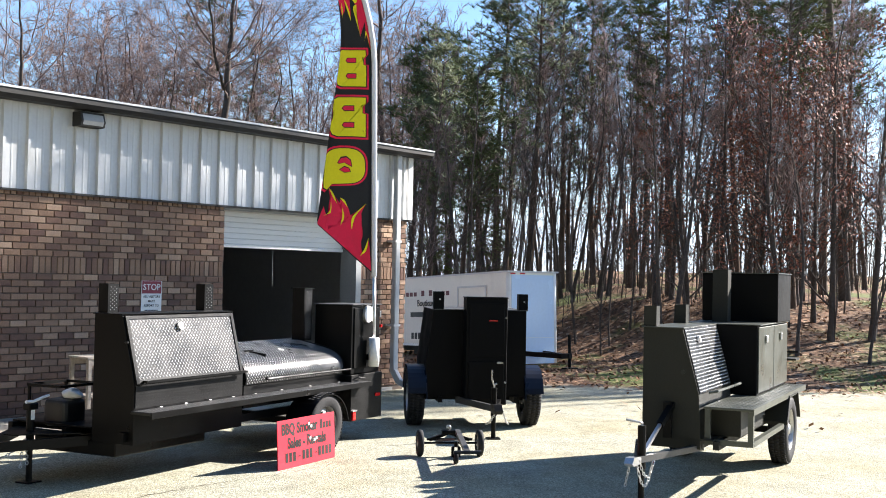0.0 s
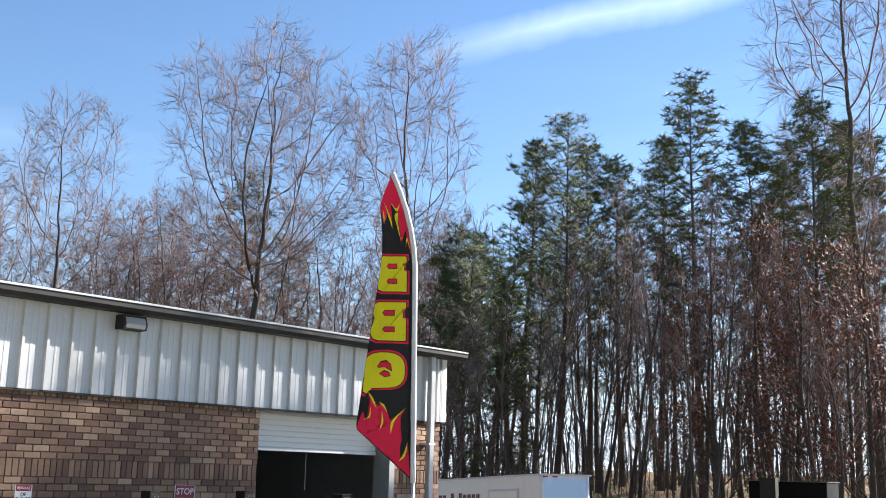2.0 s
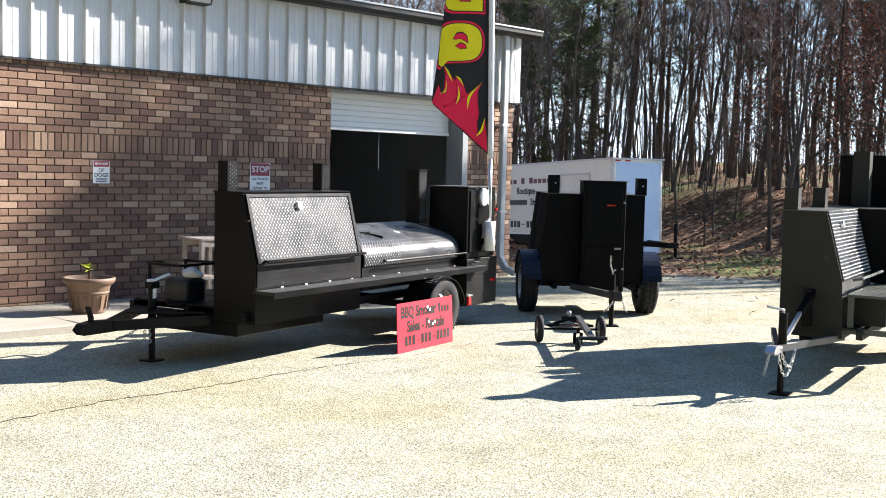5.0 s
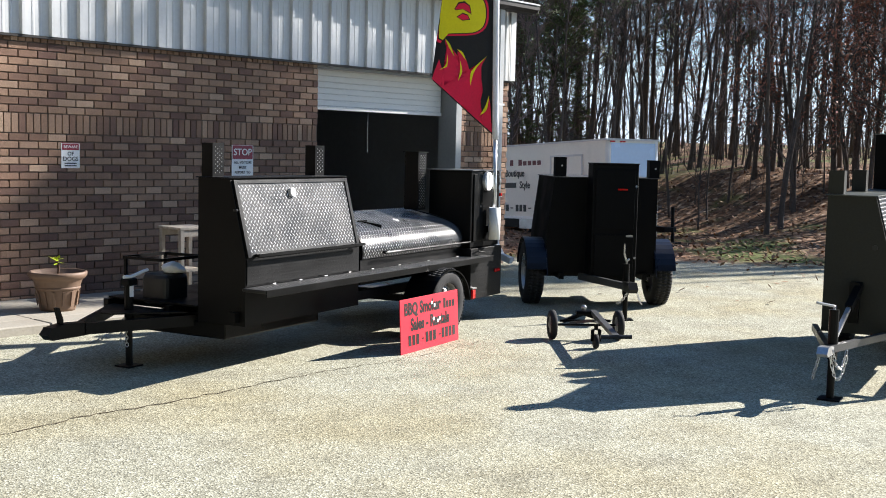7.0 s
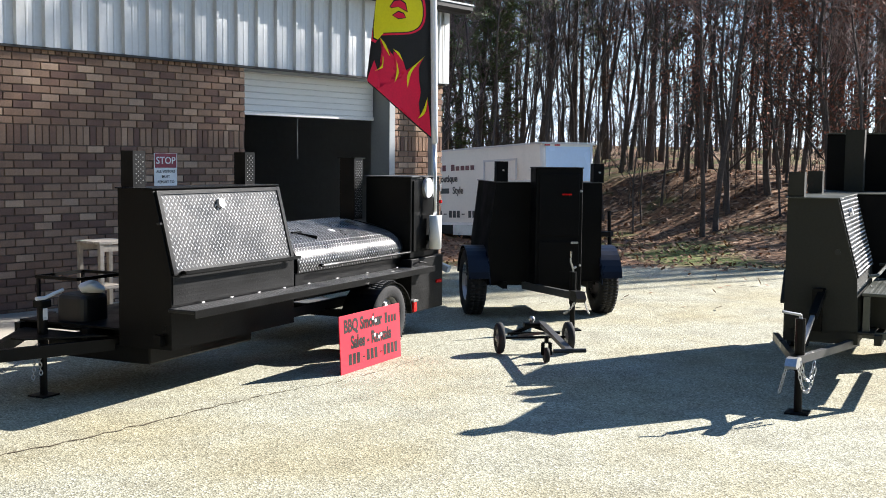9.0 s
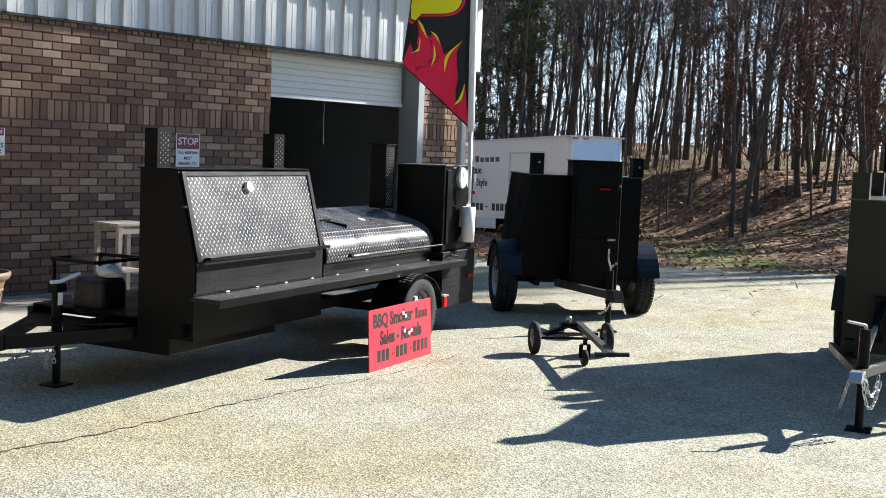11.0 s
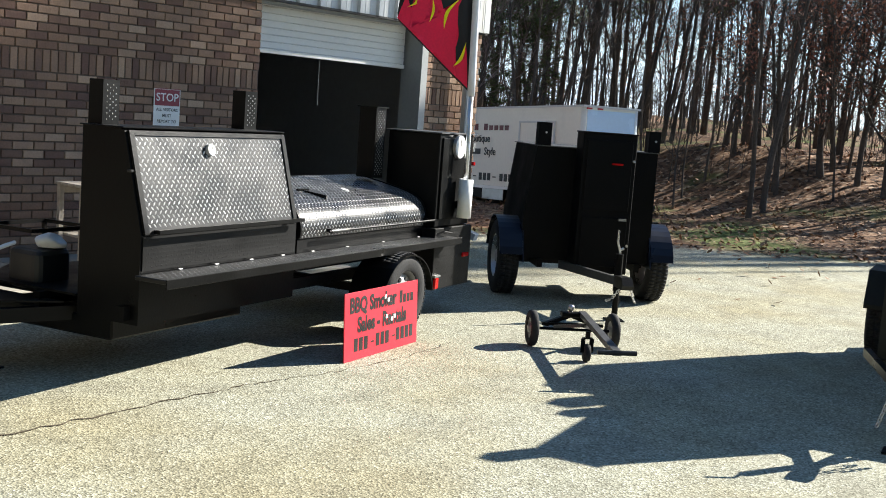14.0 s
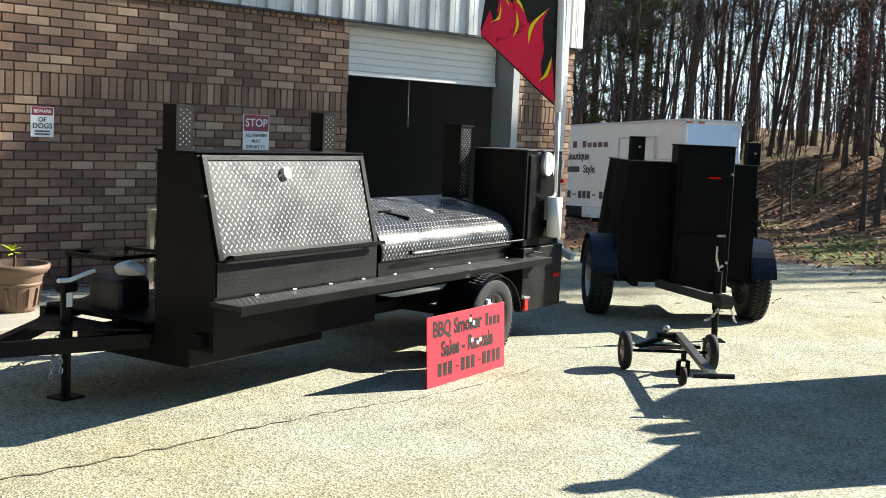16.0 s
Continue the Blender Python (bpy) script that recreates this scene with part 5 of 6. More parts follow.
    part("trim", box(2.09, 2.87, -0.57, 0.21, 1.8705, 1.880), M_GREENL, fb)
    for z in (1.46, 1.54, 1.62, 1.70, 1.78):
        part("louvre", box(2.872, 2.89, -0.50, -0.12, z, z + 0.03), M_ZINC, fb)
    square_stack(t, 1.72, -0.14, 0.15, 0.15, 1.382, 1.90, M_GREEN, 0, False)
    part("handle", bar((2.86, -0.40, 1.05), (2.98, -0.62, 1.05), 0.02, 0.02), M_PAINT, cab)
    part("side_table", box(2.87, 3.12, -0.62, -0.30, 0.96, 0.98), M_GREEN, cab)
    # chassis
    for v in (-0.45, 0.12):
        part("rail", box(0.0, 2.95, v, v + 0.05, 0.36, 0.43), M_GREEN, t)
    part("deck", box(0.0, 2.95, -0.40, 0.19, 0.431, 0.445), M_GREEN, t)
    part("axle", box(2.0, 2.06, -0.62, 0.36, 0.29, 0.35), M_PAINT, t)
    wheel(t, (2.03, -0.63, 0.335), 0.335, 0.19, 0.20, -1, M_RIM)
    wheel(t, (2.03, 0.37, 0.335), 0.335, 0.19, 0.20, 1, M_RIM)
    for v in (-0.63, 0.37):
        part("fender", prism([(1.63, 0.42), (1.63, 0.45), (1.78, 0.69), (2.28, 0.69), (2.43, 0.45), (2.43, 0.42), (2.27, 0.68), (1.79, 0.68)], "y", v - 0.11, v + 0.11), M_GREEN, t)
    # tongue
    for v in (-0.28, 0.28):
        part("tongue_bar", bar((0.12, v, 0.36), (-0.88, 0.0, 0.36), 0.04, 0.05), M_PAINT if v > 0 else M_STEELG, t, "steel tongue bar")
    part("brace", bar((0.0, -0.05, 0.72), (-0.30, -0.026, 0.575), 0.05, 0.05), M_PAINT, t, "black upper end of the brace")
    part("brace", bar((-0.30, -0.026, 0.575), (-0.66, 0.0, 0.40), 0.028, 0.028), M_ZINC, t, "bright steel brace")
    part("coupler", prism([(-0.86, 0.335), (-1.06, 0.335), (-1.10, 0.36), (-1.05, 0.40), (-0.94, 0.395), (-0.86, 0.38)], "y", -0.035, 0.035), M_ZINC, t, "zinc ball coupler")
    jack_stand(t, -0.77, -0.01, 0.62, True, (-0.10, 0.10))
    chain(t, (-0.90, 0.04, 0.36), (-0.84, 0.10, 0.14), 0.0, 8)
    chain(t, (-0.92, -0.04, 0.36), (-0.74, -0.10, 0.34), 0.12, 12)
    chain(t, (-0.96, -0.03, 0.34), (-0.86, -0.12, 0.32), 0.16, 12)
    part("prop_post", bar((-0.03, -0.02, 0.44), (-0.03, -0.02, 0.74), 0.07, 0.05), M_PAINT, t)
    return t


olive_smoker()


def small_smoker():
    t = thing("smoker_trailer", pose(1.07, -3.42, 0, 0, 0, -133), "black box smoker trailer seen from its tongue, blue-black fenders", "smoker trailer")
    part("chamber", prism([(-0.60, 0.37), (-0.595, 0.75), (-0.52, 1.385), (0.595, 1.385), (0.60, 0.37)], "x", -0.75, 0.30), M_BLACKM, t)
    # top plate greyer than the black chamber
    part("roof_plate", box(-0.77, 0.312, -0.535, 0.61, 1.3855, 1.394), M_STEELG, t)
    ch = part("fire_box", box(0.302, 0.56, -0.165, 0.32, 0.30, 1.535, 0.006), M_BLACKM, t, "tall black fire box on the tongue")
    part("fire_box_lid", box(0.295, 0.57, -0.172, 0.327, 1.5355, 1.548, 0.003), M_BLACKM, ch)
    part("fire_door", box(0.5605, 0.572, -0.13, 0.285, 0.36, 0.80, 0.004), M_BLACKM, ch)
    part("vent_door", box(0.5605, 0.572, -0.13, 0.285, 0.86, 1.48, 0.004), M_BLACKM, ch)
    part("door_latch", box(0.5725, 0.59, 0.10, 0.20, 1.268, 1.284), M_REDLENS, ch, "small red-tipped latch")
    part("door_latch", box(0.5725, 0.60, 0.20, 0.27, 0.78, 0.80), M_ZINC, ch, "bright latch")
    for z in (1.31, 0.56):
        part("bolt", tube((0.56, 0.300, z), (0.582, 0.300, z), 0.012, n=8), M_ZINC, ch)
    for v0, v1, z1 in ((-0.515, -0.395, 1.60), (0.505, 0.615, 1.585)):
        bm = box(0.16, 0.28, v0, v1, 1.394, z1)
        part("chimney", bm, M_BLACKM, t, "square black smoke stack")
        part("bolt", tube((0.28, (v0 + v1) / 2 + 0.01, z1 - 0.09), (0.29, (v0 + v1) / 2 + 0.01, z1 - 0.09), 0.010, n=8), M_ZINC, t)
    for v in (-0.45, 0.45):
        part("rail", box(-0.85, 0.35, v, v + 0.05, 0.30, 0.369), M_BLACKM, t)
    part("axle", box(-0.03, 0.03, -0.62, 0.62, 0.30, 0.36), M_PAINT, t)
    for v, s in ((-0.70, -1), (0.70, 1)):
        wheel(t, (0.0, v, 0.345), 0.345, 0.20, 0.20, s, M_RIM)
        bm = bent_sheet(0.0, 0.34, 0.40, 0.385, v - 0.105, v + 0.105)
        fe = part("fender", bm, M_BLUEP, t, "glossy blue-black fender")
        w = v + 0.112 * (-1 if s > 0 else 1)
        part("fender_plate", prism([(0.42, 0.34), (0.30, 0.62), (-0.30, 0.62), (-0.42, 0.34)], "y", w - 0.004, w + 0.004), M_BLUEP, fe)
    part("step", box(-0.2, 0.2, 0.535, 0.60, 0.86, 0.88), M_BLACKM, t)
    for v in (-0.22, 0.30):
        part("tongue_bar", bar((0.30, v, 0.33), (1.30, 0.06, 0.34), 0.045, 0.07), M_STEELG if v < 0 else M_PAINT, t)
    part("coupler", prism([(1.28, 0.30), (1.50, 0.30), (1.55, 0.34), (1.48, 0.40), (1.28, 0.39)], "y", 0.015, 0.105), M_PAINT, t, "black ball coupler")
    jack_stand(t, 1.22, 0.06, 0.56, True, (0.0, 0.03))
    part("jack_crank_upright", sweep([(1.22, 0.06, 0.58), (1.24, 0.03, 0.66), (1.24, 0.03, 0.76)], 0.010), M_ZINC, t, "zinc crank handle")
    chain(t, (1.34, 0.14, 0.32), (1.24, 0.22, 0.16), 0.02, 10)
    chain(t, (1.36, 0.06, 0.32), (1.20, -0.02, 0.16), 0.03, 10)
    return t


small_smoker()


# ---- the white enclosed trailer behind ----
def cargo_trailer():
    # local x runs back along the lettered side, y is out of that side
    t = thing("cargo_trailer", pose(8.32, 1.38, -0.19, 0, 2.6, 71.5) @ Matrix.Scale(1.072, 4), "white enclosed cargo trailer with dark lettering on its side", "cargo trailer")
    L, W, Z0, Z1 = 4.6, -1.14, 0.60, 1.96
    part("shell", prism([(0.03, 0), (L, 0), (L, W), (0.02, W), (-0.04, W + 0.10), (-0.04, -0.07)], "z", Z0, Z1), M_TRWHITE, t)
    part("roof_edge", prism([(-0.06, 0.02), (L + 0.02, 0.02), (L + 0.02, W - 0.02), (-0.06, W - 0.02)], "z", Z1 + 0.001, Z1 + 0.03), M_SIDING, t)
    part("front_corner", tube((0.025, -0.065, Z0 - 0.3), (0.025, -0.065, Z1), 0.066, n=16), M_TRWHITE, t, "rounded white corner", True)
    # thin panels over the nose hold the sky's blue in their colour
    part("nose_panel", box(-0.049, -0.0405, W + 0.10, -0.07, 0.745, Z1 - 0.045), M_TRSKY, t, "glossy nose panel tinted blue for reflected sky")
    part("stone_guard", box(-0.054, -0.0415, W + 0.10, -0.07, 0.26, 0.74), M_TRSKY, t, "glossy stone guard on the nose, tinted blue for reflected sky")
    part("nose_post", tube((0.02, W + 0.065, 0.26), (0.02, W + 0.065, Z1), 0.066, n=16), M_WHITEPL, t, "rounded white corner post", True)
    part("lower_rail", box(0.10, L, -0.02, 0.012, Z0 - 0.05, Z0 - 0.002), M_WHITEPL, t, "white lower rail")
    dr = part("side_door", box(0.66, 1.68, 0.003, 0.016, Z0 + 0.06, Z1 - 0.22), M_TRWHITE, t)
    for x0, x1 in ((0.66, 0.695), (1.645, 1.68)):
        part("door_trim", box(x0, x1, 0.0165, 0.030, Z0 + 0.06, Z1 - 0.22), M_SIDING, dr)
    part("door_trim", box(0.696, 1.644, 0.0165, 0.030, Z1 - 0.255, Z1 - 0.22), M_SIDING, dr)
    part("door_latch", box(1.57, 1.63, 0.017, 0.035, 1.16, 1.26, 0.005), M_INK, dr, "black door latch")

    def words(text, size, x, z, mat):
        part("letters", moved(letters(text, size, 0.002, 0.02), pose(x, 0.006, z, 0, 0, 180)), mat, t)
    # a name and a number stand as bars, two plain words as letters
    for x0, n in ((2.02, 5), (2.99, 1), (3.30, 5)):
        for k in range(n):
            tall = 0.115 if k == n - 1 else 0.085
            part("lettering_bar", box(x0 + 0.165 * k, x0 + 0.165 * k + 0.115, 0.001, 0.007, 1.58, 1.58 + tall), M_MAROON, t, "dark red bar of lettering")
    words("Boutique", 0.19, 2.93, 1.43, M_INK)
    words("Style", 0.19, 2.57, 1.20, M_INK)
    part("lettering_bar", box(2.88, 3.55, 0.001, 0.007, 1.15, 1.25), M_INK, t)
    for x0, n in ((1.72, 4), (2.52, 3), (3.15, 3)):
        for k in range(n):
            part("lettering_bar", box(x0 + 0.137 * k, x0 + 0.137 * k + 0.095, 0.001, 0.007, 0.69, 0.82), M_INK, t, "black bar of lettering")
    for x in (2.40, 3.03):
        part("lettering_bar", box(x - 0.05, x + 0.05, 0.001, 0.007, 0.745, 0.765), M_INK, t)
    for y in (-0.10, -0.32):
        part("roof_lamp", box(-0.065, -0.0415, y - 0.05, y + 0.05, Z1 - 0.035, Z1 - 0.008), M_REDLENS, t, "small red roof lamp")
    part("wheel_skirt", box(2.08, 2.74, 0.0, 0.018, 0.36, Z0 - 0.052, 0.004), M_ZINC, t, "dull metal skirt over the wheel")
    part("dark_panel", box(2.745, 3.4, -0.03, 0.012, 0.38, Z0 - 0.052, 0.004), M_PAINT, t, "dark lower panel")
    wheel(t, (2.5, -0.12, 0.585), 0.29, 0.18, 0.17, 1, M_RIM)
    wheel(t, (2.5, W + 0.12, 0.585), 0.29, 0.18, 0.17, -1, M_RIM)
    for y in (-0.28, W + 0.28):
        part("rail", box(0.05, L, y - 0.04, y + 0.04, 0.44, Z0 - 0.052), M_PAINT, t)
        part("tongue_bar", bar((0.15, y, 0.46), (-0.95, W / 2, 0.42), 0.06, 0.09), M_PAINT, t)
    part("axle", box(2.47, 2.53, W + 0.2, -0.2, 0.555, 0.615), M_PAINT, t)
    part("coupler", box(-1.15, -0.92, W / 2 - 0.045, W / 2 + 0.045, 0.38, 0.47, 0.01), M_PAINT, t)
    part("jack_leg", tube((-0.80, W / 2 - 0.25, 0.20), (-0.80, W / 2 - 0.25, 0.80), 0.03, n=10), M_PAINT, t)
    part("jack_foot", box(-0.91, -0.69, W / 2 - 0.36, W / 2 - 0.14, 0.176, 0.205, 0.01), M_PAINT, t)


cargo_trailer()


# ---- the small dolly ----
def dolly():
    A, B = Vector((-1.24, -4.60, 0)), Vector((-0.80, -5.00, 0))
    c = (A + B) / 2
    ang = math.degrees(math.atan2((B - A).y, (B - A).x))
    t = thing("trailer_dolly", pose(c.x, c.y, 0, 0, 0, ang), "small black three-wheeled trailer dolly with a T-bar handle", "dolly")
    h = (B - A).length / 2
    for s in (-1, 1):
        m = Matrix.Translation((s * h, 0, 0.132)) @ Matrix.Rotation(radians(90), 4, "Y")
        prof = [(0.075, -0.022), (0.11, -0.030), (0.126, -0.022), (0.132, 0), (0.126, 0.022), (0.11, 0.030), (0.075, 0.022)]
        ty = part("tyre", lathe(prof, 24, m=m), M_RUBBER, t, "small black pneumatic tyre", True)
        part("rim", lathe([(0.076, -0.018), (0.04, -0.006), (0.03, -0.028), (0.0, -0.028)], 16, m=m), M_RIMD, ty, "", True)
        part("rim", lathe([(0.0, 0.028), (0.03, 0.028), (0.04, 0.006), (0.076, 0.018)], 16, m=m), M_RIMD, ty, "", True)
    part("axle", tube((-h, 0, 0.132), (h, 0, 0.132), 0.011, n=8), M_PAINT, t)
    part("cross_frame", bar((-h + 0.07, 0.02, 0.165), (h - 0.07, 0.02, 0.165), 0.03, 0.02), M_PAINT, t)
    for s in (-1, 1):
        part("frame_leg", bar((s * (h - 0.10), 0.02, 0.16), (0.0, 0.10, 0.22), 0.03, 0.03), M_PAINT, t)
        part("frame_leg", bar((s * (h - 0.16), -0.01, 0.15), (0.02, -0.20, 0.20), 0.022, 0.022), M_STEELG, t)
    part("ball_mount", box(-0.07, 0.07, 0.05, 0.13, 0.21, 0.245, 0.006), M_PAINT, t)
    part("hitch_ball", lathe([(0.0, 0.30), (0.018, 0.297), (0.026, 0.28), (0.022, 0.262), (0.014, 0.255), (0.014, 0.245)], 12, m=Matrix.Translation((0, 0.09, 0))), M_ZINC, t, "bright hitch ball", True)
    # tow bar runs to the handle
    inv = pose(c.x, c.y, 0, 0, 0, ang).inverted()
    hub, hd = inv @ Vector((-0.88, -4.78, 0.235)), inv @ Vector((-1.837, -5.668, 0.222))
    part("tow_bar", bar(hub, hd, 0.05, 0.035), M_STEELG, t)
    a, b = inv @ Vector((-1.92, -5.58, 0.222)), inv @ Vector((-1.735, -5.745, 0.222))
    part("handle", tube(a, b, 0.016, n=10), M_INK, t, "black rubber handle")
    f = inv @ Vector((-1.33, -5.13, 0))
    m = Matrix.Translation((f.x, f.y, 0.062)) @ Matrix.Rotation(radians(90), 4, "Y")
    part("caster_wheel", lathe([(0.0, -0.02), (0.04, -0.02), (0.058, -0.018), (0.062, 0), (0.058, 0.018), (0.04, 0.02), (0.0, 0.02)], 18, m=m), M_RUBBER, t, "", True)
    fk = bmesh.new()
    for s in (-0.03, 0.03):
        bar((f.x + s, f.y, 0.062), (f.x + s, f.y, 0.16), 0.006, 0.03, fk)
    bar((f.x - 0.033, f.y, 0.163), (f.x + 0.033, f.y, 0.163), 0.04, 0.008, fk)
    part("caster_fork", fk, M_PAINT, t)
    part("caster_post", tube((f.x, f.y, 0.165), (f.x, f.y, 0.21), 0.018, n=8), M_PAINT, t)


dolly()


# ---- the red notice board on the ground ----
def red_sign():
    m = pose(-4.25, -4.25, 0, 0, 0, 13.5) @ pose(1.865, -0.372, 0.0, -3, 0, -0.3)
    t = thing("notice_board", m, "bright red sign board with black lettering leaning on a wheel", "sign")
    W = 0.955
    part("board", box(-W / 2, W / 2, -0.004, 0.004, 0.0, 0.440, 0.001), M_RED, t)
    def line(text, size, x, z, sx=1.0):
        part("letters", moved(letters(text, size, 0.0006, 0.040), Matrix.Translation((x, -0.0052, z)) @ Matrix.Diagonal((sx, 1, 1, 1))), M_INK, t)
    line("BBQ Smoker", 0.135, -0.12, 0.350, 0.82)
    for k, tall in enumerate((0.085, 0.058, 0.058, 0.058)):
        part("lettering_bar", box(0.225 + 0.050 * k, 0.261 + 0.050 * k, -0.0056, -0.0046, 0.305, 0.305 + tall), M_INK, t)
    line("Sales - Rentals", 0.135, 0.0, 0.220, 0.82)
    for x0, n in ((-0.36, 3), (-0.085, 3), (0.185, 4)):
        for k in range(n):
            part("lettering_bar", box(x0 + 0.062 * k, x0 + 0.062 * k + 0.044, -0.0056, -0.0046, 0.055, 0.140), M_INK, t)
    for x in (-0.13, 0.15):
        part("lettering_bar", box(x - 0.018, x + 0.018, -0.0056, -0.0046, 0.088, 0.098), M_INK, t)
    for k, (x, z) in enumerate(((0.03, 0.37), (0.07, 0.345), (0.05, 0.235), (0.12, 0.21), (0.155, 0.225))):
        part("scuff", box(x - 0.012, x + 0.014, -0.0066, -0.0058, z - 0.012, z + 0.014), M_WHITEPL, t, "white scuff mark")


red_sign()


# ---- the feather flag ----
def feather_flag():
    base = pose(-4.25, -4.25, 0, 0, 0, 13.5) @ Vector((3.555, -0.095, 0))
    t = thing("feather_flag", Matrix.Translation(base), "tall black feather flag with yellow letters and red flames", "flag")
    part("holder", lathe([(0.0, 0.79), (0.058, 0.79), (0.058, 1.10), (0.050, 1.10), (0.050, 0.86), (0.0, 0.86)], 24), M_WHITEPL, t, "white plastic pole holder", True)
    part("holder_bracket", box(-0.03, 0.03, 0.045, 0.075, 0.86, 0.92), M_PAINT, t)
    out = Vector((-0.72, 0.69, 0)).normalized()
    nrm = Vector((-out.y, out.x, 0))
    if nrm.y > 0:
        nrm = -nrm
    Z0, Z1 = 1.80, 5.12

    def pole(z):
        k = max(0.0, (z - 4.0) / 1.12)
        return Vector((0, 0, z)) + out * (0.26 * k * k) + Vector((-0.042, -0.01, 0)) * max(0.0, z - 1.1)

    def at(s, z, lift=0.0):
        """A point of the cloth: s out from the pole, z up, lifted off towards the lot."""
        w = 0.035 * math.sin(2.2 * z + 5 * s) * min(1, s * 4) + 0.05 * s * math.sin(1.3 * z)
        return pole(z) + out * s + nrm * (w + lift)

    def width(z):
        """The free edge: a straight run that narrows upwards, a slanting hem and a pointed tip."""
        if z < 2.31:
            return max(0.031, 0.03 + 0.59 * (z - Z0) / 0.51)
        if z < 4.72:
            return 0.62 - 0.335 * (z - 2.31) / 2.41
        return max(0.031, 0.285 * (1 - ((z - 4.72) / 0.40) ** 1.25))

    def sheet(inside, z0, z1, nz, lift, mat, name, label=""):
        """A patch of the cloth between s = lo(z) and hi(z)."""
        bm = bmesh.new()
        rows = []
        for i in range(nz + 1):
            z = z0 + (z1 - z0) * i / nz
            lo, hi = inside(z)
            rows.append([bm.verts.new(at(lo + (hi - lo) * k / 6, z, lift)) for k in range(7)])
        for a, b in zip(rows, rows[1:]):
            for k in range(6):
                bm.faces.new((a[k], a[k + 1], b[k + 1], b[k]))
        if lift == 0.0:
            r = bmesh.ops.extrude_face_region(bm, geom=bm.faces[:])
            bmesh.ops.translate(bm, verts=[v for v in r["geom"] if isinstance(v, bmesh.types.BMVert)], vec=-nrm * 0.004)
        part(name, bm, mat, t, label, True)

    sheet(lambda z: (0.03, max(0.031, width(z))), Z0, Z1, 60, 0.0, M_FLAGK, "cloth")
    pts = [pole(1.76 + 3.36 * k / 16) + nrm * 0.001 for k in range(17)]
    part("sleeve", sweep(pts, 0.030, 10), M_SLEEVE, t, "pale sleeve along the pole", True)
    part("pole", tube((0, 0, 0.87), pole(1.78), 0.019, n=12), M_ALU, t, "aluminium pole", True)
    part("tie_cord", sweep([(-0.025, -0.02, 1.78), (-0.05, -0.03, 1.62), (-0.035, -0.03, 1.50), (-0.02, -0.02, 1.38)], 0.005, 6), M_WHITEPL, t)

    def patch(name, mat, outline, lift, label=""):
        """A printed shape: an outline of (s, z), cut into a net so that it follows the cloth."""
        bm = bmesh.new()
        face = bm.faces.new([bm.verts.new((min(max(q, 0.033), width(z) - 0.002) if z > Z0 + 0.02 else q, 0, z)) for q, z in outline])
        bmesh.ops.triangulate(bm, faces=[face])
        z0, z1 = min(z for _, z in outline), max(z for _, z in outline)
        for k in range(int(z0 / 0.055), int(z1 / 0.055) + 2):
            bmesh.ops.bisect_plane(bm, geom=bm.verts[:] + bm.edges[:] + bm.faces[:], plane_co=(0, 0, k * 0.055), plane_no=(0, 0, 1))
        for k in range(1, 13):
            bmesh.ops.bisect_plane(bm, geom=bm.verts[:] + bm.edges[:] + bm.faces[:], plane_co=(k * 0.05, 0, 0), plane_no=(1, 0, 0))
        for v in bm.verts:
            v.co = at(v.co.x, v.co.z, lift)
        part(name, bm, mat, t, label, True)

    def bend(points, n=5):
        """A smooth closed run through points; a doubled point stays a sharp tip."""
        out, m = [], len(points)
        for i in range(m):
            a, b, c, d = (points[(i + k) % m] for k in (-1, 0, 1, 2))
            if b == c:
                continue
            a, d = (b if a == b else a), (c if d == c else d)
            for k in range(n):
                f = k / n
                out.append(tuple(0.5 * (2 * b[q] + (c[q] - a[q]) * f + (2 * a[q] - 5 * b[q] + 4 * c[q] - d[q]) * f * f + (3 * b[q] - a[q] - 3 * c[q] + d[q]) * f ** 3) for q in (0, 1)))
        return out

    def sharp(*points):
        return [p for p in points for _ in (0, 1)]

    # red flames along the hem, with yellow licks on their edges
    hem = sharp((0.034, 1.82), (0.614, 2.315)) + [(0.585, 2.40)] + sharp((0.545, 2.50)) + [(0.52, 2.42)] + sharp((0.50, 2.40)) + [(0.475, 2.52)] + sharp((0.49, 2.69))
    hem += [(0.43, 2.60), (0.385, 2.45)] + sharp((0.362, 2.33)) + [(0.335, 2.44)] + sharp((0.372, 2.58)) + [(0.30, 2.53), (0.255, 2.40)] + sharp((0.238, 2.27))
    hem += [(0.205, 2.40)] + sharp((0.095, 2.53)) + [(0.145, 2.41), (0.125, 2.22), (0.155, 2.08)] + sharp((0.15, 1.995)) + [(0.10, 2.03)] + sharp((0.065, 2.16)) + [(0.05, 2.06)]
    patch("flame", M_FLAGR, bend(hem), 0.005)
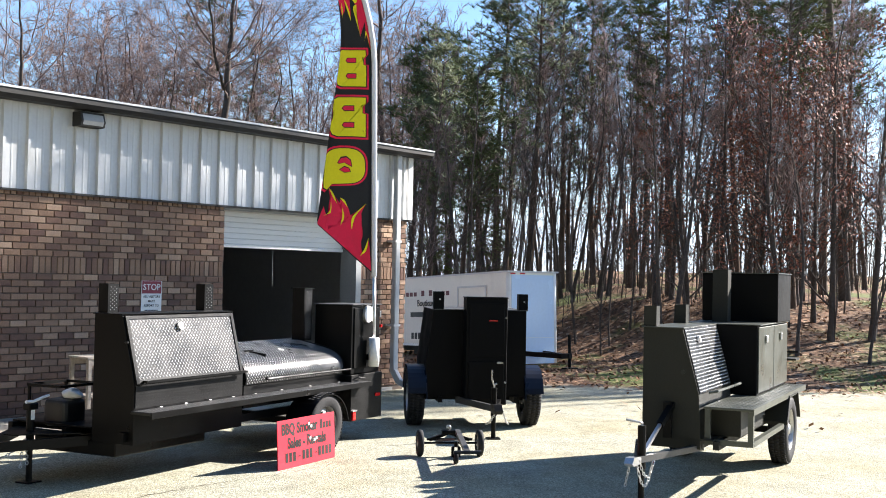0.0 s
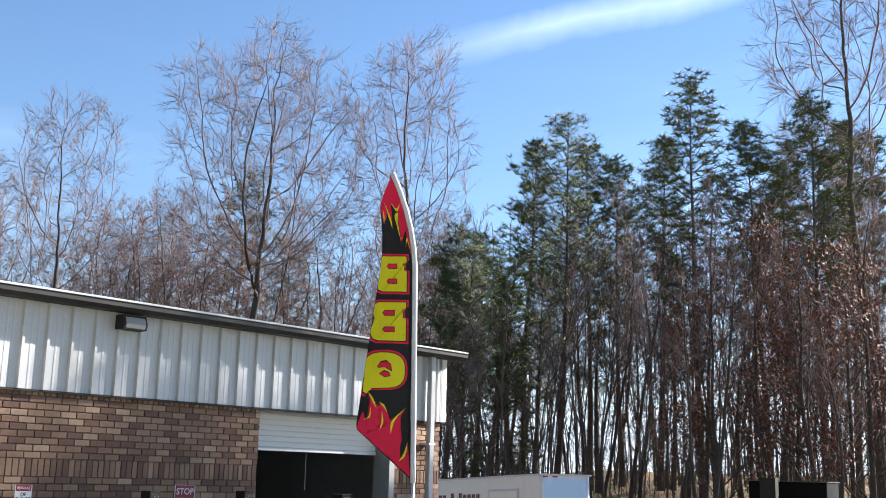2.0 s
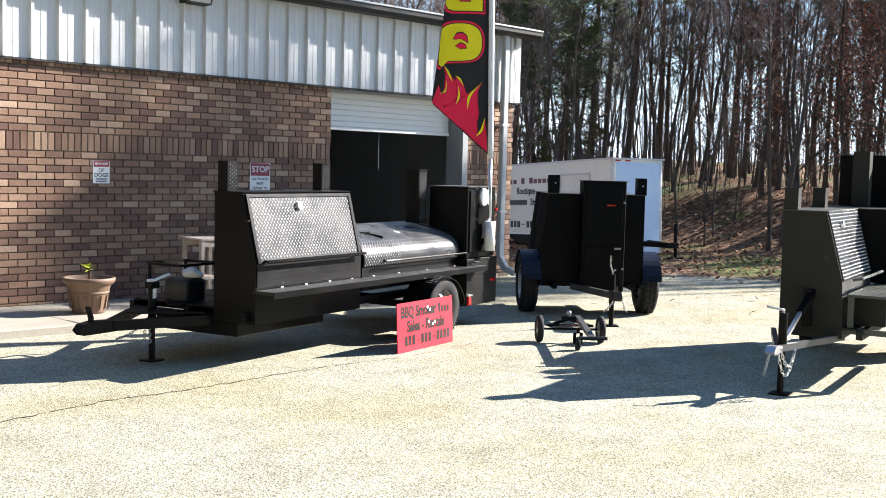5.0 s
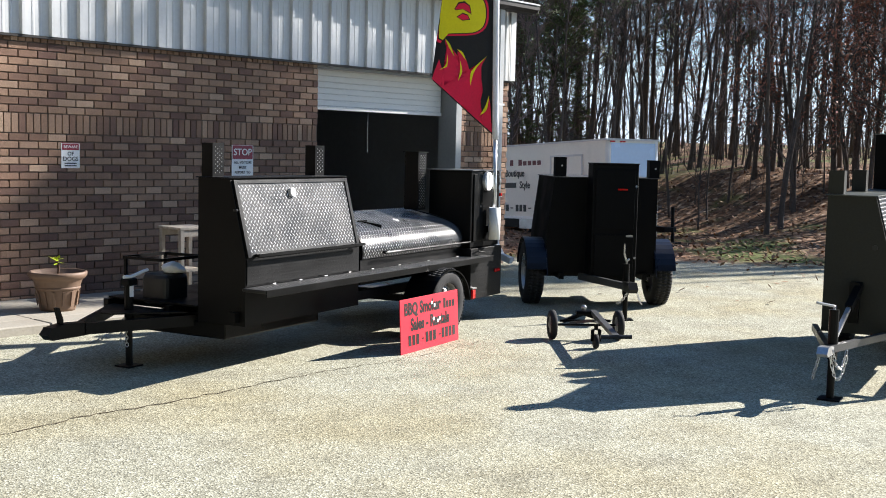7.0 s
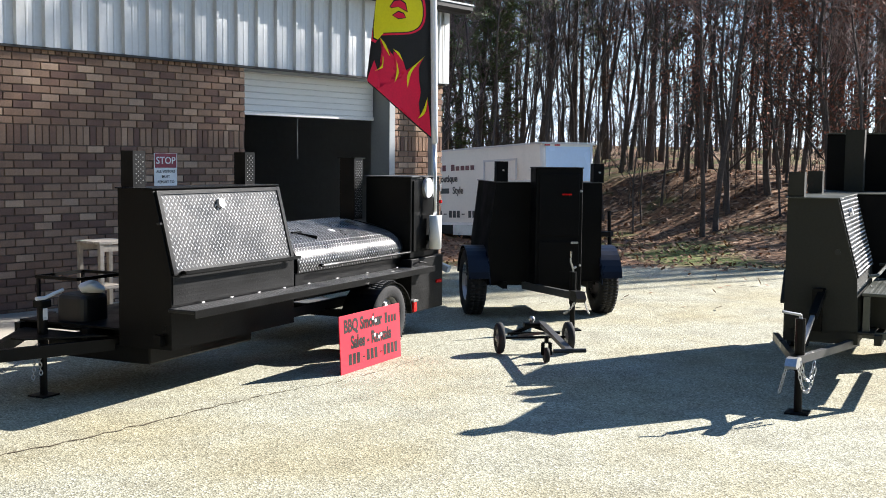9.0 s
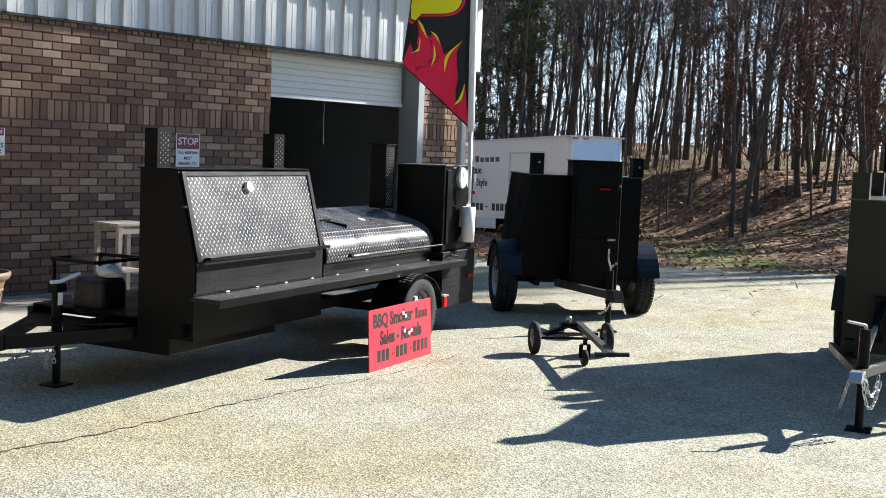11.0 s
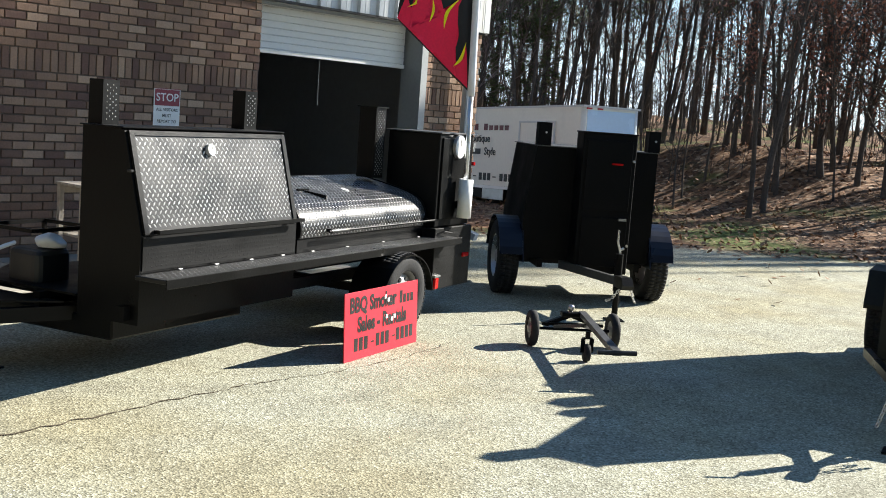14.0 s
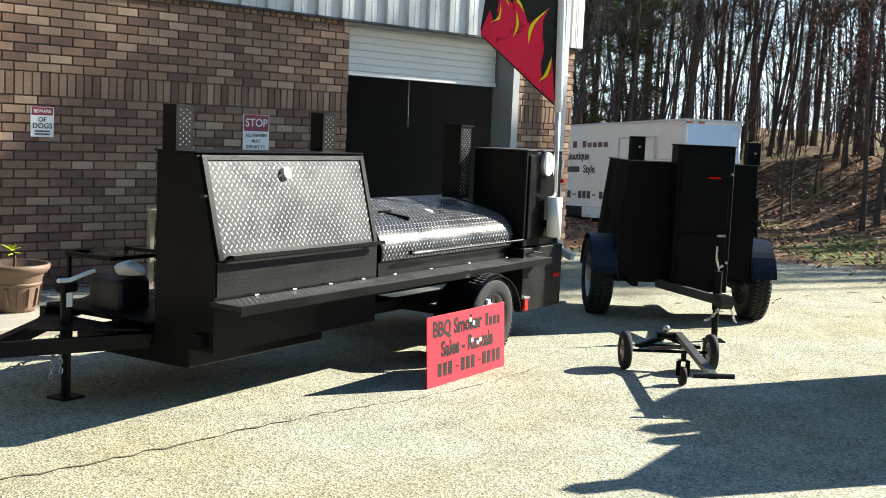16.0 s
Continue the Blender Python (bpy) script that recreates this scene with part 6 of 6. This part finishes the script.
    for lick in (sharp((0.49, 2.70)) + [(0.44, 2.64)] + sharp((0.40, 2.53)) + [(0.45, 2.61)],
                 sharp((0.545, 2.40), (0.47, 2.43)) + [(0.462, 2.50)] + sharp((0.467, 2.55)) + [(0.482, 2.45)],
                 sharp((0.376, 2.60)) + [(0.32, 2.57)] + sharp((0.285, 2.49)) + [(0.325, 2.545)],
                 sharp((0.365, 2.30)) + [(0.325, 2.39)] + sharp((0.345, 2.50)) + [(0.345, 2.40)],
                 sharp((0.245, 2.26)) + [(0.235, 2.40)] + sharp((0.085, 2.545)) + [(0.20, 2.41)],
                 sharp((0.155, 1.98)) + [(0.085, 2.04)] + sharp((0.062, 2.18)) + [(0.105, 2.06)]):
        patch("flame_lick", M_FLAGY, bend(lick), 0.009)
    # the red tip runs down the pole in tongues
    tip = sharp((0.034, 5.10), (0.034, 4.20)) + [(0.06, 4.36)] + sharp((0.055, 4.52)) + [(0.10, 4.48)] + sharp((0.125, 4.33)) + [(0.125, 4.52), (0.11, 4.66)] + sharp((0.15, 4.78))
    tip += [(0.18, 4.62)] + sharp((0.20, 4.52)) + [(0.205, 4.64)] + sharp((0.21, 4.75)) + [(0.24, 4.62)] + sharp((0.285, 4.56)) + [(0.283, 4.66)] + sharp((0.28, 4.74)) + [(0.16, 4.95)]
    patch("flame", M_FLAGR, bend(tip), 0.005)
    for lick in (sharp((0.125, 4.31)) + [(0.135, 4.50)] + sharp((0.10, 4.68)) + [(0.15, 4.62)], sharp((0.15, 4.80)) + [(0.11, 4.72)] + sharp((0.05, 4.78)) + [(0.11, 4.69)],
                 sharp((0.20, 4.50)) + [(0.195, 4.62)] + sharp((0.22, 4.78)) + [(0.215, 4.62)], sharp((0.034, 4.18)) + [(0.06, 4.40)] + sharp((0.09, 4.28)) + [(0.06, 4.36)],
                 sharp((0.285, 4.54)) + [(0.262, 4.62)] + sharp((0.255, 4.70)) + [(0.272, 4.63)]):
        patch("flame_lick", M_FLAGY, bend(lick), 0.009)

    # three heavy slab letters, read from the far side of the cloth, each with a dark outline in a red border
    def letter(shape, counters, z0, z1, a, b):
        def place(points, grow):
            return [(a - grow + u * (b - a + 2 * grow), z0 - grow + v * (z1 - z0 + 2 * grow)) for u, v in points]
        patch("letter_border", M_FLAGR, place(shape, 0.030), 0.005)
        patch("letter_outline", M_FLAGK, place(shape, 0.010), 0.008)
        patch("letter", M_FLAGY, place(shape, 0.0), 0.011)
        for c in counters:
            patch("letter_counter_outline", M_FLAGK, place([((u - 0.5) * 1.12 + 0.5, (v - c[0]) * 1.35 + c[0]) for u, v in c[1]], 0.0), 0.0135)
            patch("letter_counter", M_FLAGR, place(c[1], 0.0), 0.016)

    slab = ((0, 0), (0, 0.15), (0.09, 0.17), (0.09, 0.42), (0.0, 0.44), (0.0, 0.58), (0.09, 0.60), (0.09, 0.83), (0, 0.85), (0, 1), (0.78, 1), (0.92, 0.95), (0.97, 0.84), (0.96, 0.68), (0.90, 0.57),
            (0.84, 0.52), (0.93, 0.45), (1.0, 0.34), (1.0, 0.16), (0.94, 0.05), (0.80, 0))
    eyes = tuple((m, ((0.34, m - 0.055), (0.34, m + 0.055), (0.60, m + 0.055), (0.66, m), (0.60, m - 0.055))) for m in (0.29, 0.72))
    letter(slab, eyes, 3.80, 4.19, 0.09, 0.415)
    letter(slab, eyes, 3.26, 3.68, 0.095, 0.475)
    ring = [(0.5 + 0.5 * math.copysign(abs(math.cos(w)) ** 0.75, math.cos(w)), 0.56 + 0.44 * math.copysign(abs(math.sin(w)) ** 0.75, math.sin(w))) for w in (math.pi * (-0.32 + 2 * k / 28) for k in range(26))]
    ring = [(u, v) for u, v in ring if not (u > 0.72 and v < 0.34)]
    k = max(range(len(ring)), key=lambda i: ring[i][0] - ring[i][1] * 0.4)
    low = min(range(len(ring)), key=lambda i: (ring[i][0] - 0.68) ** 2 + (ring[i][1] - 0.15) ** 2)
    ring = ring[:low + 1] + [(0.80, 0.10), (0.92, -0.04), (1.0, 0.0), (1.0, 0.22)] + ring[low + 1:] if low > k else [(0.80, 0.10), (0.92, -0.04), (1.0, 0.0), (1.0, 0.22)] + ring
    eye = ((0.66, ((0.33, 0.56), (0.36, 0.70), (0.46, 0.77), (0.58, 0.75), (0.66, 0.64), (0.62, 0.62), (0.50, 0.64))), (0.45, ((0.36, 0.42), (0.40, 0.50), (0.50, 0.53), (0.62, 0.46), (0.50, 0.40))))
    letter(ring, eye, 2.70, 3.13, 0.10, 0.545)


feather_flag()


# ---- wall signs ----
def wall_sign(name, x, z, w, h, label, head, head_mat, lines, bars):
    t = thing(name, pose(x, -0.008, z), label, "sign")
    part("plate", box(0, w, -0.004, 0.0, -h, 0, 0.0012), M_WHITEPL, t)
    part("header", box(0.010, w - 0.010, -0.006, -0.0042, -h * head, -0.010), head_mat, t)
    for text, size, zz, mat in lines:
        part("letters", moved(letters(text, size, 0.0004), Matrix.Translation((w / 2, -0.0068, zz))), mat, t)
    for zz, bw in bars:
        part("lettering_bar", box(w / 2 - bw / 2, w / 2 + bw / 2, -0.0056, -0.0043, zz - 0.006, zz + 0.006), M_INK, t)
    part("border", box(0.0, w, -0.0056, -0.0041, -0.006, 0.0), head_mat, t)
    for zz in (-0.012, -h + 0.012):
        part("screw", tube((w / 2, -0.006, zz), (w / 2, -0.0075, zz), 0.004, n=8), M_ZINC, t)


wall_sign("stop_sign", -1.288, 1.655, 0.305, 0.457, "white wall sign with a dark red stop header", 0.36, M_SIGNRED,
          (("STOP", 0.108, -0.088, M_WHITEPL), ("ALL VISITORS", 0.042, -0.205, M_INK), ("MUST", 0.042, -0.262, M_INK), ("REPORT TO", 0.042, -0.318, M_INK)), ((-0.375, 0.20), (-0.42, 0.14)))
wall_sign("warning_sign", -3.392, 1.633, 0.203, 0.256, "small white warning sign with a red header", 0.29, M_SIGNRED,
          (("BEWARE", 0.040, -0.042, M_WHITEPL), ("OF", 0.055, -0.112, M_INK), ("DOGS", 0.062, -0.165, M_INK)), ((-0.208, 0.13), (-0.232, 0.13)))


# ---- pots and the little table by the wall ----
def flower_pot(x, y, s, tilt, label, plant_it):
    t = thing("flower_pot", pose(x, y, 0.08, 0, tilt, 0), label, "flower pot")
    prof = [(0.0, 0.0), (0.165, 0.0), (0.175, 0.03), (0.205, 0.20), (0.235, 0.30), (0.245, 0.315), (0.265, 0.325), (0.285, 0.355), (0.285, 0.385), (0.270, 0.392),
            (0.252, 0.385), (0.235, 0.31), (0.0, 0.31)]
    part("pot", lathe([(r * s, z * s) for r, z in prof], 40), M_TERRA, t, "", True)
    part("soil", lathe([(0.0, 0.325 * s), (0.12 * s, 0.33 * s), (0.238 * s, 0.322 * s)], 24), M_SOIL, t, "", True)
    part("band", lathe([(0.213 * s, 0.215 * s), (0.222 * s, 0.222 * s), (0.222 * s, 0.238 * s), (0.215 * s, 0.245 * s)], 40), M_TERRA, t, "", True)
    for k in range(14):
        a = 2 * math.pi * k / 14
        part("flute", bar((0.190 * s * math.cos(a), 0.190 * s * math.sin(a), 0.05 * s), (0.214 * s * math.cos(a), 0.214 * s * math.sin(a), 0.20 * s), 0.022 * s, 0.012 * s,
                          up=(math.cos(a), math.sin(a), 0)), M_TERRA, t)
    if plant_it:
        st = part("stem", sweep([(0.0, 0.0, 0.31 * s), (0.01, 0.0, 0.42 * s), (0.0, 0.01, 0.50 * s)], 0.011, 8), M_WOODB, t, "brown cut stem")
        rng = random.Random(3)
        for k in range(11):
            a = rng.uniform(0, 6.28)
            d = Vector((math.cos(a), math.sin(a), rng.uniform(-0.2, 0.7))).normalized()
            p = Vector((0.0, 0.01, (0.47 + 0.05 * rng.random()) * s))
            w = Wood()
            w.leaf(p, d * rng.uniform(0.06, 0.10), d.cross(Vector((0, 0, 1))).normalized() * 0.018)
            o = new("leaf", w.mesh("leaf", M_LEAFY, False))
            o.parent = st


flower_pot(-3.90, -0.86, 0.93, 0, "tan plastic flower pot with a young yellow-green plant", True)


def wood_table():
    t = thing("side_table", pose(-2.42, -0.75, 0.08), "pale wooden side table with a low shelf beside the wall", "table")
    for k in range(4):
        part("board", box(-0.20, 0.20, -0.20 + 0.102 * k, -0.105 + 0.102 * k, 0.70, 0.725, 0.003), M_WOODP, t)
    for x in (-0.165, 0.165):
        for y in (-0.17, 0.17):
            part("leg", box(x - 0.022, x + 0.022, y - 0.022, y + 0.022, 0.0, 0.70, 0.003), M_WOODP, t)
    for y in (-0.17, 0.17):
        part("rail", box(-0.14, 0.14, y - 0.012, y + 0.012, 0.63, 0.69), M_WOODP, t)
    for k in range(3):
        part("shelf_board", box(-0.142, 0.142, -0.19 + 0.13 * k, -0.07 + 0.13 * k, 0.27, 0.29, 0.003), M_WOODP, t)


wood_table()


# ---- inside the workshop ----
def workbench():
    t = thing("workbench", pose(1.6, 4.9, 0.05), "dark workbench with a pale top inside the workshop", "workbench")
    part("top", box(-0.7, 1.3, -0.35, 0.35, 0.86, 0.91, 0.004), M_WOODB, t)
    for x in (-0.65, 1.2):
        for y in (-0.3, 0.28):
            part("leg", box(x, x + 0.06, y, y + 0.06, 0.0, 0.86), M_PAINT, t)
    part("lower_shelf", box(-0.65, 1.25, -0.3, 0.3, 0.30, 0.33), M_WOODB, t)
    for x, w, h, mat in ((-0.45, 0.30, 0.28, M_WHITEPL), (0.05, 0.5, 0.20, M_JAMB), (0.7, 0.3, 0.36, M_WOODB)):
        solid("storage_box", box(-w / 2, w / 2, -0.2, 0.2, 0.0, h, 0.01), mat, "plain storage box on the workbench", "box", pose(1.6 + x, 4.9, 0.965), "boxes on the bench")


workbench()


def shelf_unit():
    t = thing("shelf_unit", pose(0.3, 5.3, 0.05), "tall grey steel shelf unit at the back of the workshop", "shelf")
    for x in (-0.5, 0.5):
        for y in (-0.2, 0.2):
            part("post", box(x - 0.02, x + 0.02, y - 0.02, y + 0.02, 0.0, 2.0), M_JAMB, t)
    for z in (0.25, 0.8, 1.35, 1.9):
        part("shelf", box(-0.5, 0.5, -0.22, 0.22, z, z + 0.025), M_JAMB, t)


shelf_unit()


# ---- bricks, crack and fine litter ----
def brick_mesh(name, w, h, seed):
    """A brick face block, worn at its corners."""
    rng = random.Random(seed)
    bm = box(0, w, -0.008, 0.014, 0, h)
    for v in bm.verts:
        v.co.x += rng.uniform(-0.0015, 0.0015)
        v.co.z += rng.uniform(-0.0012, 0.0012)
    front = [e for e in bm.edges if all(v.co.y < 0 for v in e.verts)]
    bmesh.ops.bevel(bm, geom=front, offset=0.003, segments=1, affect="EDGES")
    return to_mesh(name, bm, M_BRICK)


def lay_bricks(wall, x0, x1, near):
    """Courses of stretchers with two soldier bands. Those on the stretch 'near' are objects of their own, the rest one joined part."""
    rng = random.Random(12)
    C, L, J = 0.0765, 0.203, 0.0115
    rows = []
    z = 2.608
    rows.append(("soldier", z, 0.19, 0.0))
    for _ in range(9):
        z -= C
        rows.append(("brick", z, C - J, 0.0))
    z -= 0.197
    rows.append(("soldier", z, 0.187, 0.005))
    while z > 0.10:
        z -= C
        rows.append(("brick", z, C - J, 0.0))
    full = [brick_mesh("brick", L - J, C - J, s) for s in range(4)]
    stand = [brick_mesh("brick", C - J, 0.187, 9 + s) for s in range(4)]
    rest_v, rest_f, made = [], [], 0
    for r, (kind, zz, h, back) in enumerate(rows):
        step = L if kind == "brick" else C
        x = x0 - (step / 2 if (r % 2 and kind == "brick") else 0)
        while x < x1 - 0.02:
            a, b = max(x, x0), min(x + step - J, x1)
            if b - a > 0.03:
                y = back + rng.uniform(-0.0018, 0.0018)
                if near[0] < a < near[1] and near[2] < zz < near[3] and b - a > step - J - 0.002 and made < 300 and zz > 0.09:
                    o = new("brick", rng.choice(full if kind == "brick" else stand))
                    o.parent = wall
                    o.location = (a, y, zz)
                    made += 1
                else:
                    q = 0.003
                    top = min(zz + h, ZS)
                    lo = max(zz, 0.082)
                    if top > lo:
                        n = len(rest_v)
                        for yy, k in ((y - 0.008, q), (y - 0.005, 0.0), (y + 0.014, 0.0)):
                            rest_v += [(a + k, yy, lo + k), (b - k, yy, lo + k), (b - k, yy, top - k), (a + k, yy, top - k)]
                        rest_f.append((n, n + 1, n + 2, n + 3))
                        for s in (0, 4):
                            for k in range(4):
                                rest_f.append((n + s + k, n + s + 4 + k, n + s + 4 + (k + 1) % 4, n + s + (k + 1) % 4))
            x += step
    me = bpy.data.meshes.new("brickwork")
    me.from_pydata(rest_v, [], rest_f)
    me.materials.append(M_BRICK)
    bm = bmesh.new()
    bm.from_mesh(me)
    bmesh.ops.recalc_face_normals(bm, faces=bm.faces)
    bm.to_mesh(me)
    bm.free()
    o = new("brickwork", me)
    o.parent = wall
    tagged(o, "tan and brown bricks in running bond", "", "", "stuff")


lay_bricks(wall_brick, X0, 0.0, (-3.6, -1.4, 1.2, 2.7))
lay_bricks(wall_pier, XP, X1, (0, 0, 0, 0))


def crack():
    """A long ragged crack in the asphalt, from the walk's front towards the red board."""
    rng = random.Random(8)
    path = [(-7.6, -4.85), (-6.30, -4.59), (-5.72, -4.48), (-5.2, -4.50), (-4.67, -4.46), (-4.1, -4.40), (-3.57, -4.38), (-3.0, -4.42), (-2.3, -4.38), (-1.6, -4.2)]
    pts = []
    for (xa, ya), (xb, yb) in zip(path, path[1:]):
        for k in range(10):
            f = k / 10
            pts.append((xa + (xb - xa) * f + rng.uniform(-0.012, 0.012), ya + (yb - ya) * f + rng.uniform(-0.02, 0.02)))
    bm = bmesh.new()
    prev = None
    for i, (x, y) in enumerate(pts):
        w = rng.uniform(0.003, 0.012) * (1.0 - 0.7 * i / len(pts))
        cur = (bm.verts.new((x, y - w, 0.004)), bm.verts.new((x, y + w, 0.004)))
        if prev:
            bm.faces.new((prev[0], cur[0], cur[1], prev[1]))
        prev = cur
    tagged(part("ground_crack", bm, M_CRACK), "thin dark crack across the asphalt lot", "crack", "", "structure")


crack()


def litter():
    """Dry leaves lying on the bank and blown along the lot's edge."""
    rng = random.Random(21)
    w = Wood()
    for _ in range(16000):
        s, q = rng.uniform(-0.6, 11.0) if rng.random() < 0.96 else rng.uniform(-5, 0), rng.uniform(-9, 12)
        x, y = 6.2 + s * 0.80 + q * 0.60, -1.6 + s * 0.60 - q * 0.80
        a = Vector((rng.uniform(-1, 1), rng.uniform(-1, 1), rng.uniform(-0.2, 0.5))).normalized()
        if s < -0.3 and rng.random() < 0.7:
            continue
        w.leaf(Vector((x, y, ground_height(x, y) + 0.012)), a * rng.uniform(0.06, 0.13), a.cross(Vector((rng.uniform(-0.3, 0.3), rng.uniform(-0.3, 0.3), 1))).normalized() * rng.uniform(0.02, 0.04))
    o = new("fallen_leaves", w.mesh("fallen_leaves", M_LITTER, False))
    tagged(o, "dry brown leaves lying over the bank", "leaves", "", "stuff")


litter()
